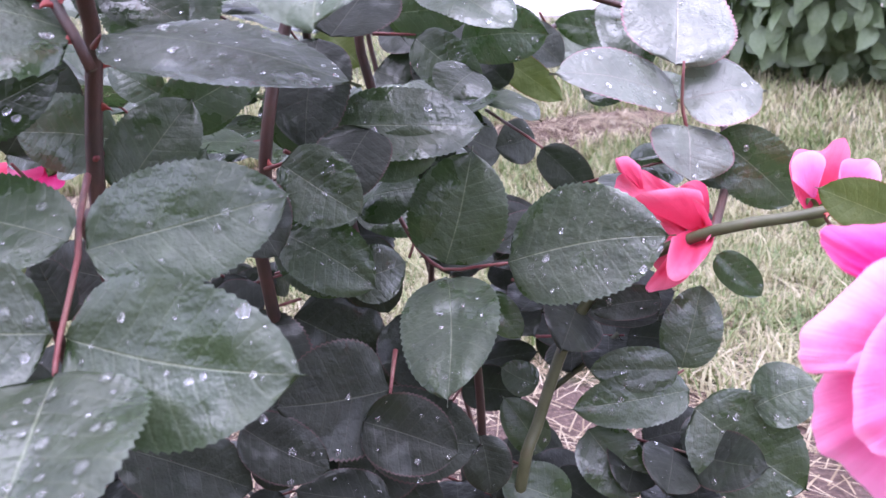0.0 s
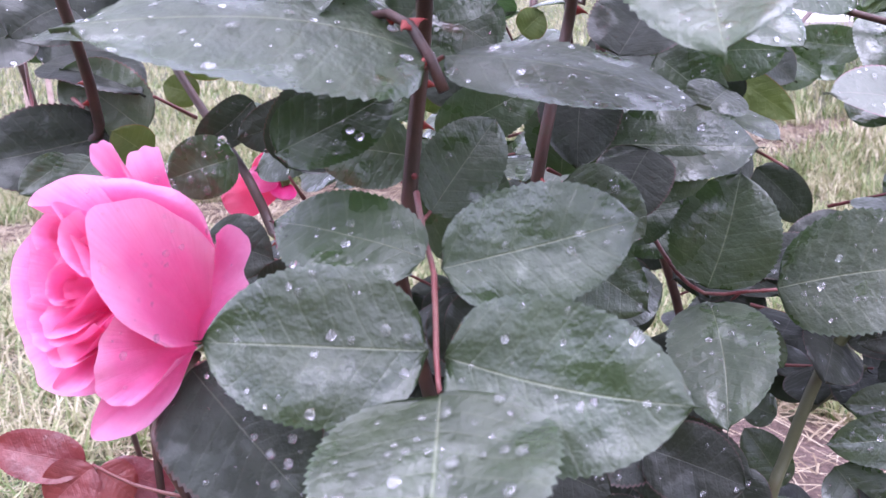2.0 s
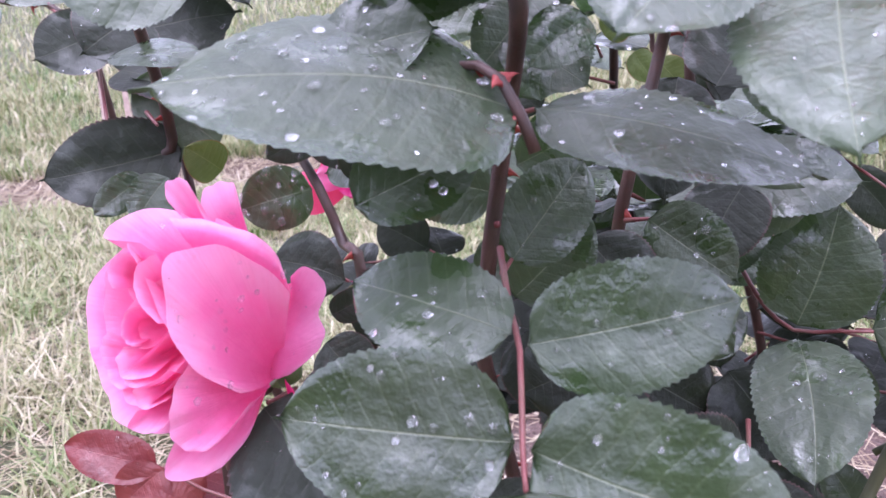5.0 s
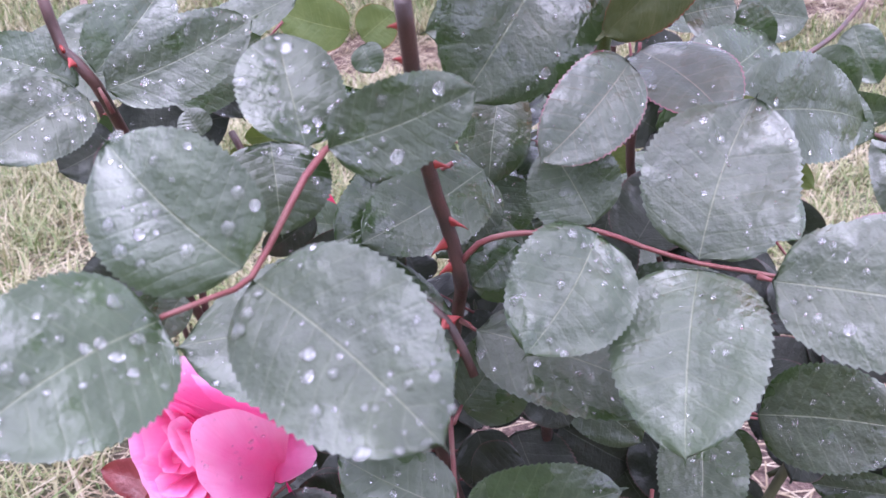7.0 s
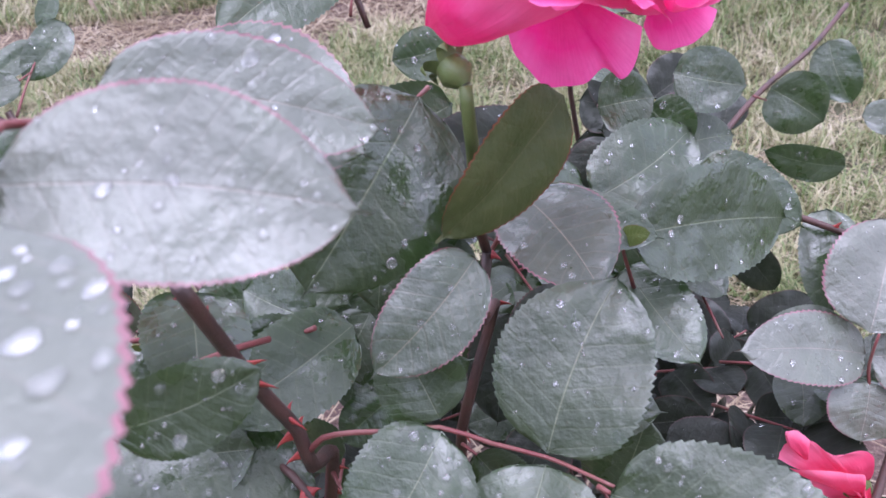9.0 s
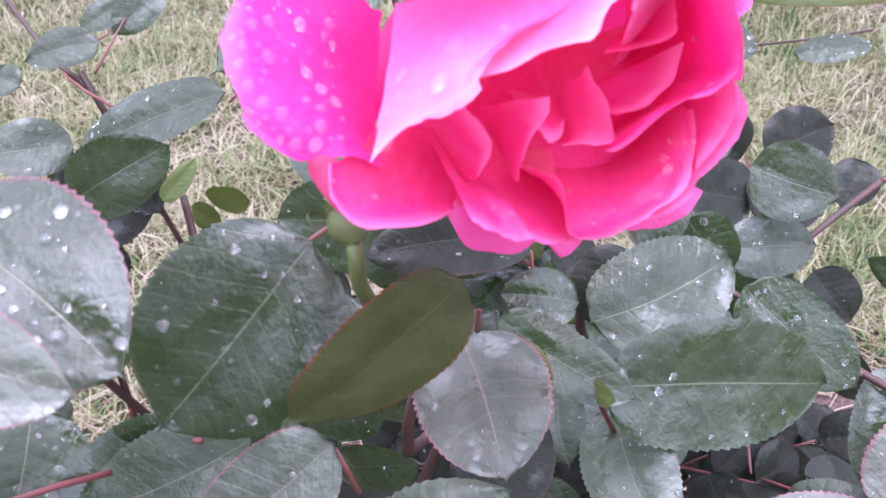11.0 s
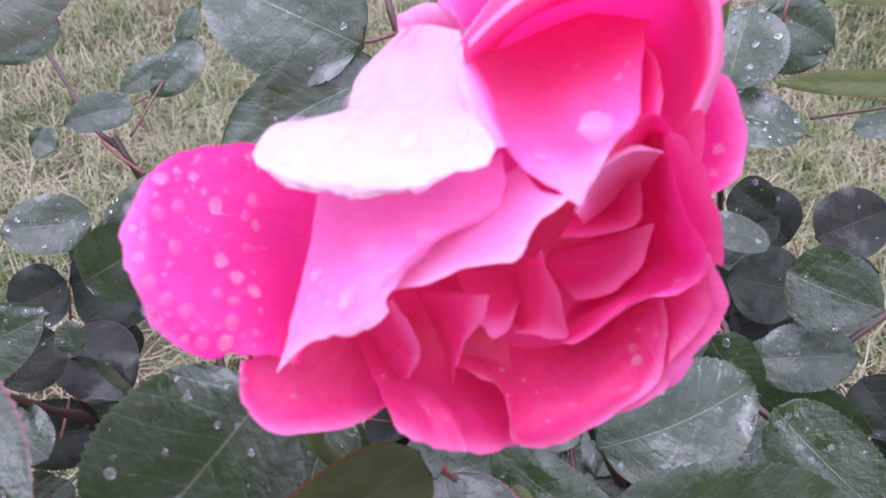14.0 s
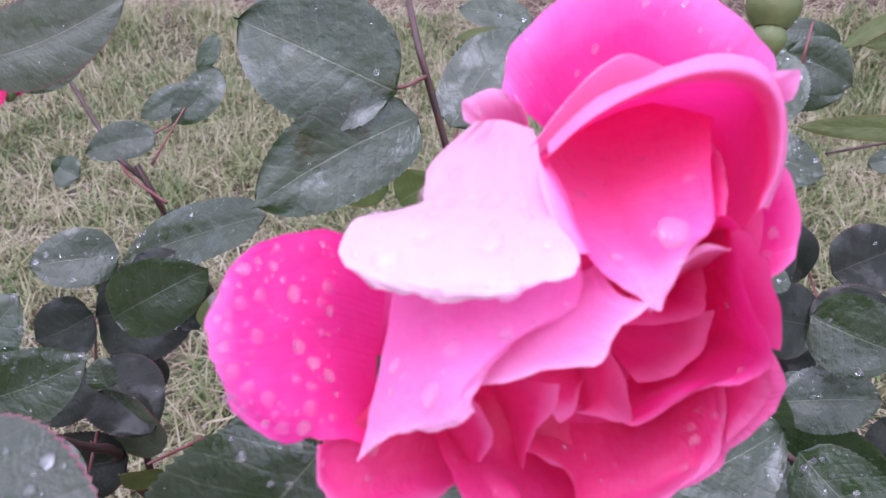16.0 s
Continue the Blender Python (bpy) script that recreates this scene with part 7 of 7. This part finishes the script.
rim_petal(bl, (-0.2075, 0.2883, 0.3606), [(-0.2183, 0.2558, 0.3839), (-0.2241, 0.2528, 0.3749), (-0.2263, 0.2499, 0.3641), (-0.2259, 0.2501, 0.3560), (-0.2213, 0.2517, 0.3509), (-0.2136, 0.2561, 0.3515), (-0.2053, 0.2682, 0.3623)], "soft", (0.44, -0.83, 0.34), bulge=0.14, roll=0.02, drops=4, seed=389)
rim_petal(bl, (-0.2060, 0.2951, 0.3620), [(-0.1917, 0.2793, 0.4003), (-0.1989, 0.2720, 0.4136), (-0.2105, 0.2657, 0.4204), (-0.2228, 0.2575, 0.4204), (-0.2237, 0.2517, 0.4095), (-0.2210, 0.2488, 0.3954), (-0.2141, 0.2507, 0.3817), (-0.2061, 0.2634, 0.3685)], "soft", (0.42, -0.88, 0.21), bulge=0.16, roll=0.0, drops=22, seed=390)
rim_petal(bl, (-0.2437, 0.2808, 0.3831), [(-0.2382, 0.2608, 0.4001), (-0.2452, 0.2619, 0.3963), (-0.2476, 0.2612, 0.3905), (-0.2458, 0.2604, 0.3858), (-0.2400, 0.2593, 0.3863)], "soft", (0.51, -0.83, 0.23), bulge=0.06, roll=0.05, seed=391)
rim_petal(bl, (-0.2292, 0.2797, 0.3910), [(-0.2297, 0.2593, 0.4191), (-0.2361, 0.2594, 0.4149), (-0.2385, 0.2585, 0.4083), (-0.2348, 0.2554, 0.4014), (-0.2273, 0.2523, 0.3970)], "soft", (0.49, -0.85, 0.19), bulge=0.05, roll=0.06, seed=392)
rim_petal(bl, (-0.2331, 0.2764, 0.3793), [(-0.2479, 0.2617, 0.3838), (-0.2507, 0.2610, 0.3785), (-0.2477, 0.2590, 0.3725), (-0.2352, 0.2565, 0.3757)], "soft", (0.51, -0.82, 0.28), bulge=0.06, roll=0.06, seed=393)
rim_petal(bl, (-0.2309, 0.2739, 0.3675), [(-0.2245, 0.2511, 0.3813), (-0.2336, 0.2534, 0.3748), (-0.2412, 0.2544, 0.3707), (-0.2388, 0.2542, 0.3640), (-0.2283, 0.2528, 0.3688)], "soft", (0.48, -0.82, 0.30), bulge=0.05, roll=0.08, seed=394)
rim_petal(bl, (-0.2399, 0.2854, 0.4000), [(-0.2389, 0.2654, 0.4157), (-0.2492, 0.2689, 0.4151), (-0.2557, 0.2696, 0.4090), (-0.2537, 0.2684, 0.4026)], "soft", (0.52, -0.84, 0.17), bulge=0.05, roll=0.08, seed=395)
rim_petal(bl, (-0.2399, 0.2836, 0.3705), [(-0.2583, 0.2689, 0.3862), (-0.2617, 0.2688, 0.3789), (-0.2590, 0.2659, 0.3694), (-0.2520, 0.2630, 0.3660)], "soft", (0.52, -0.81, 0.27), bulge=0.05, roll=0.08, seed=396)

# the coral bloom behind the wet leaf
bl = bloom(main_bush, (0.1394, 0.4203, 0.3597), (0.1311, 0.4241, 0.3627), 0.006, "coral pink rose bloom half hidden by a leaf")
petal(bl, (0.1353, 0.4227, 0.3569), (0.1062, 0.4180, 0.3590), 0.0379, (0.17, -0.96, 0.22), "coral", cup=-0.2, seed=397)
petal(bl, (0.1340, 0.4241, 0.3627), (0.1176, 0.4252, 0.3794), 0.0321, (-0.08, -1.00, -0.01), "coral", cup=-0.2, seed=398)
rim_petal(bl, (0.1309, 0.4186, 0.3610), [(0.0860, 0.4134, 0.3817), (0.0888, 0.4156, 0.3906), (0.0992, 0.4165, 0.3944), (0.1089, 0.4154, 0.3900), (0.1173, 0.4142, 0.3851)], "coral", (-0.23, -0.96, 0.16), bulge=-0.05, roll=0.06, seed=399)
rim_petal(bl, (0.1003, 0.4141, 0.3848), [(0.0883, 0.4135, 0.3947), (0.0871, 0.4148, 0.3999), (0.0936, 0.4151, 0.4011), (0.0999, 0.4148, 0.3958)], "coral", (-0.21, -0.97, 0.14), bulge=0.1, roll=0.15, seed=400)
rim_petal(bl, (0.1352, 0.4178, 0.3581), [(0.0916, 0.4090, 0.3806), (0.1020, 0.4039, 0.3851), (0.1158, 0.4043, 0.3868), (0.1278, 0.4067, 0.3838), (0.1294, 0.4043, 0.3743), (0.1337, 0.3997, 0.3680)], "coral", (-0.27, -0.94, 0.19), bulge=0.08, roll=0.08, ruffle=0.02, seed=401)
rim_petal(bl, (0.1309, 0.4182, 0.3596), [(0.1151, 0.3988, 0.3646), (0.1092, 0.3962, 0.3540), (0.0997, 0.3976, 0.3387), (0.1058, 0.3970, 0.3363), (0.1169, 0.3951, 0.3411), (0.1240, 0.3951, 0.3495)], "coral", (-0.26, -0.93, 0.26), bulge=0.06, roll=0.06, seed=402)
rim_petal(bl, (0.1354, 0.4196, 0.3651), [(0.1347, 0.4003, 0.3707), (0.1295, 0.3912, 0.3588), (0.1215, 0.3855, 0.3522), (0.1129, 0.3838, 0.3456), (0.1058, 0.3848, 0.3495), (0.1101, 0.3927, 0.3647)], "coral", (-0.28, -0.93, 0.24), bulge=0.12, roll=0.05, seed=403)
rim_petal(bl, (0.1323, 0.4144, 0.3648), [(0.1211, 0.3980, 0.3822), (0.1258, 0.3952, 0.3790), (0.1297, 0.3916, 0.3685), (0.1263, 0.3900, 0.3620)], "coral", (-0.30, -0.93, 0.21), bulge=0.08, roll=0.08, seed=404)

# the faded bloom on the arching branch
bl = bloom(main_bush, (0.1806, 0.3972, 0.3664), (0.1837, 0.4000, 0.3775), 0.006, "faded pink rose bloom past its best")
petal(bl, (0.1821, 0.3983, 0.3709), (0.1844, 0.4053, 0.3989), 0.0220, (-0.40, -0.88, 0.25), "coral", cup=-0.2, seed=405)
rim_petal(bl, (0.1813, 0.3982, 0.3701), [(0.1689, 0.3930, 0.3826), (0.1664, 0.3963, 0.3958), (0.1707, 0.3984, 0.4043), (0.1809, 0.3981, 0.4032), (0.1878, 0.3992, 0.4077), (0.1941, 0.3994, 0.4083), (0.1953, 0.3969, 0.3983), (0.1863, 0.3937, 0.3855)], "coral", (-0.41, -0.90, 0.14), bulge=0.08, roll=0.06, ruffle=0.03, seed=406)
rim_petal(bl, (0.1775, 0.3928, 0.3818), [(0.1646, 0.3880, 0.3917), (0.1655, 0.3905, 0.4015), (0.1751, 0.3912, 0.4043), (0.1803, 0.3890, 0.3999), (0.1769, 0.3867, 0.3905)], "blush", (-0.40, -0.90, 0.14), bulge=0.08, roll=0.06, ruffle=0.03, seed=407)
rim_petal(bl, (0.1878, 0.3939, 0.3780), [(0.1864, 0.3859, 0.3914), (0.1872, 0.3879, 0.3995), (0.1952, 0.3882, 0.4006), (0.2036, 0.3877, 0.3985), (0.2046, 0.3853, 0.3888), (0.1947, 0.3848, 0.3870)], "blush", (-0.45, -0.88, 0.15), bulge=0.06, roll=0.06, ruffle=0.03, seed=408)
lf = leaf(main_bush, [(0.1852, 0.3895, 0.3685), (0.1780, 0.3807, 0.3747)])
leaflet(lf, (0.2037, 0.3603, 0.3756), (0.1599, 0.3547, 0.3943), 0.0246, (0.10, -0.99, -0.05), "under", drops=0, seed=409)

# the bloom at the near edge
bl = bloom(main_bush, (0.1248, 0.1827, 0.3861), (0.1165, 0.1782, 0.3888), 0.007, "large pale pink rose bloom beside the path of view")
petal(bl, (0.1191, 0.1805, 0.3899), (0.0971, 0.1786, 0.4072), 0.0191, (-0.02, -0.99, -0.13), "hot", cup=-0.2, seed=410)
petal(bl, (0.1187, 0.1774, 0.3773), (0.0993, 0.1642, 0.3571), 0.0279, (-0.28, -0.66, 0.70), "soft", cup=-0.2, seed=411)
rim_petal(bl, (0.1180, 0.1818, 0.3949), [(0.1099, 0.1812, 0.4175), (0.0945, 0.1792, 0.4177), (0.0833, 0.1772, 0.4180), (0.0822, 0.1762, 0.4141), (0.0866, 0.1748, 0.4084)], "hot", (-0.45, -0.87, 0.22), bulge=0.06, roll=0.06, seed=412)
rim_petal(bl, (0.1189, 0.1771, 0.3843), [(0.0852, 0.1675, 0.3957), (0.0785, 0.1646, 0.3882), (0.0765, 0.1620, 0.3817), (0.0776, 0.1602, 0.3742), (0.0838, 0.1599, 0.3689), (0.0895, 0.1594, 0.3630), (0.0970, 0.1594, 0.3546)], "soft", (-0.42, -0.81, 0.42), bulge=0.1, roll=0.05, seed=413)
rim_petal(bl, (0.1164, 0.1755, 0.3864), [(0.1003, 0.1725, 0.4157), (0.0891, 0.1675, 0.4120), (0.0803, 0.1639, 0.4058), (0.0721, 0.1605, 0.4006), (0.0713, 0.1592, 0.3954), (0.0731, 0.1584, 0.3920), (0.0789, 0.1585, 0.3926), (0.0869, 0.1616, 0.3966)], "soft", (-0.43, -0.85, 0.31), bulge=0.12, roll=0.05, seed=414)
rim_petal(bl, (0.1151, 0.1693, 0.3863), [(0.0932, 0.1587, 0.4099), (0.0830, 0.1538, 0.4026), (0.0784, 0.1504, 0.3930), (0.0785, 0.1483, 0.3845), (0.0828, 0.1480, 0.3791), (0.0916, 0.1495, 0.3768)], "soft", (-0.45, -0.81, 0.37), bulge=0.16, roll=0.03, seed=415)

# a bloom further back on the left-hand side
bl = bloom(main_bush, (-0.2493, 0.5463, 0.3887), (-0.2571, 0.5392, 0.3859), 0.005, "small coral rose bloom going over")
petal(bl, (-0.2549, 0.5446, 0.3852), (-0.2884, 0.5216, 0.3756), 0.0298, (0.51, -0.83, 0.20), "coral", cup=-0.2, seed=416)
petal(bl, (-0.2549, 0.5454, 0.3888), (-0.2686, 0.5364, 0.4032), 0.0224, (0.50, -0.86, -0.07), "coral", cup=-0.2, seed=417)
petal(bl, (-0.2530, 0.5448, 0.3851), (-0.2518, 0.5324, 0.3757), 0.0187, (0.33, -0.55, 0.77), "hot", seed=418)
petal(bl, (-0.2538, 0.5347, 0.3866), (-0.2706, 0.5230, 0.3920), 0.0184, (0.58, -0.81, 0.06), "soft", seed=419)
bl = bloom(lawn_bush, (-0.5422, 0.5152, 0.5314), (-0.5496, 0.5189, 0.5417), 0.006, "pink rose bloom at the edge of the lawn")
petal(bl, (-0.5435, 0.5172, 0.5349), (-0.5640, 0.5181, 0.5521), 0.0376, (0.56, -0.47, 0.69), "hot", cup=-0.2, seed=420)
petal(bl, (-0.5435, 0.5172, 0.5349), (-0.5467, 0.5298, 0.5528), 0.0251, (0.81, -0.40, 0.42), "hot", cup=-0.2, seed=421)
petal(bl, (-0.5389, 0.5120, 0.5424), (-0.5527, 0.5030, 0.5424), 0.0329, (0.50, -0.77, 0.40), "hot", seed=422)

# leaves crowded in the heart of the bush
rng = random.Random(21)
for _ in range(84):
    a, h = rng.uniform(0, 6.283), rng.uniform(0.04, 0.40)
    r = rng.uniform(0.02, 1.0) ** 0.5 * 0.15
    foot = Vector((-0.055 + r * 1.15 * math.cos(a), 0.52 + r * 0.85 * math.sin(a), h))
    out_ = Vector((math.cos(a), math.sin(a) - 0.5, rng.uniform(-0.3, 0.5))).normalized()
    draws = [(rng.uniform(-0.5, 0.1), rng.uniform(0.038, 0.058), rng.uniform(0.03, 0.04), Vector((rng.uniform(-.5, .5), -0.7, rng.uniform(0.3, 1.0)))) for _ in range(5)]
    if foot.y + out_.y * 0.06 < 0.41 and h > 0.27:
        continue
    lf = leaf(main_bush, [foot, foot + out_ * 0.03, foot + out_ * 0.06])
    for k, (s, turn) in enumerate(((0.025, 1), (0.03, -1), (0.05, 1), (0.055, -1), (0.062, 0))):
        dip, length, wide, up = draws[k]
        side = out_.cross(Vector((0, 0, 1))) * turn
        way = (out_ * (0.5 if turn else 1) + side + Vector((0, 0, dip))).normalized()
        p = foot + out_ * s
        # below 0.36 the colour itself carries the shade of the inner bush
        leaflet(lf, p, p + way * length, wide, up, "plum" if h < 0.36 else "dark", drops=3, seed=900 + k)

# leaves at the back of the bush, under the canopy
for _ in range(20):
    foot = Vector((rng.uniform(-0.20, 0.0), rng.uniform(0.54, 0.66), rng.uniform(0.36, 0.49)))
    out_ = Vector((rng.uniform(-1, 1), rng.uniform(-0.6, 0.6), rng.uniform(-0.1, 0.3))).normalized()
    lf = leaf(main_bush, [foot, foot + out_ * 0.03, foot + out_ * 0.06])
    for k, (s, turn) in enumerate(((0.025, 1), (0.03, -1), (0.05, 1), (0.055, -1), (0.062, 0))):
        side = out_.cross(Vector((0, 0, 1))) * turn
        way = (out_ * (0.5 if turn else 1) + side + Vector((0, 0, rng.uniform(-0.5, 0.1)))).normalized()
        p = foot + out_ * s
        leaflet(lf, p, p + way * rng.uniform(0.038, 0.055), rng.uniform(0.03, 0.038), Vector((rng.uniform(-.5, .5), -0.4, 1.0)), "dark", drops=4, seed=940 + k)

for carrier, spots in DROPS.items():
    wet(carrier, spots, len(spots))
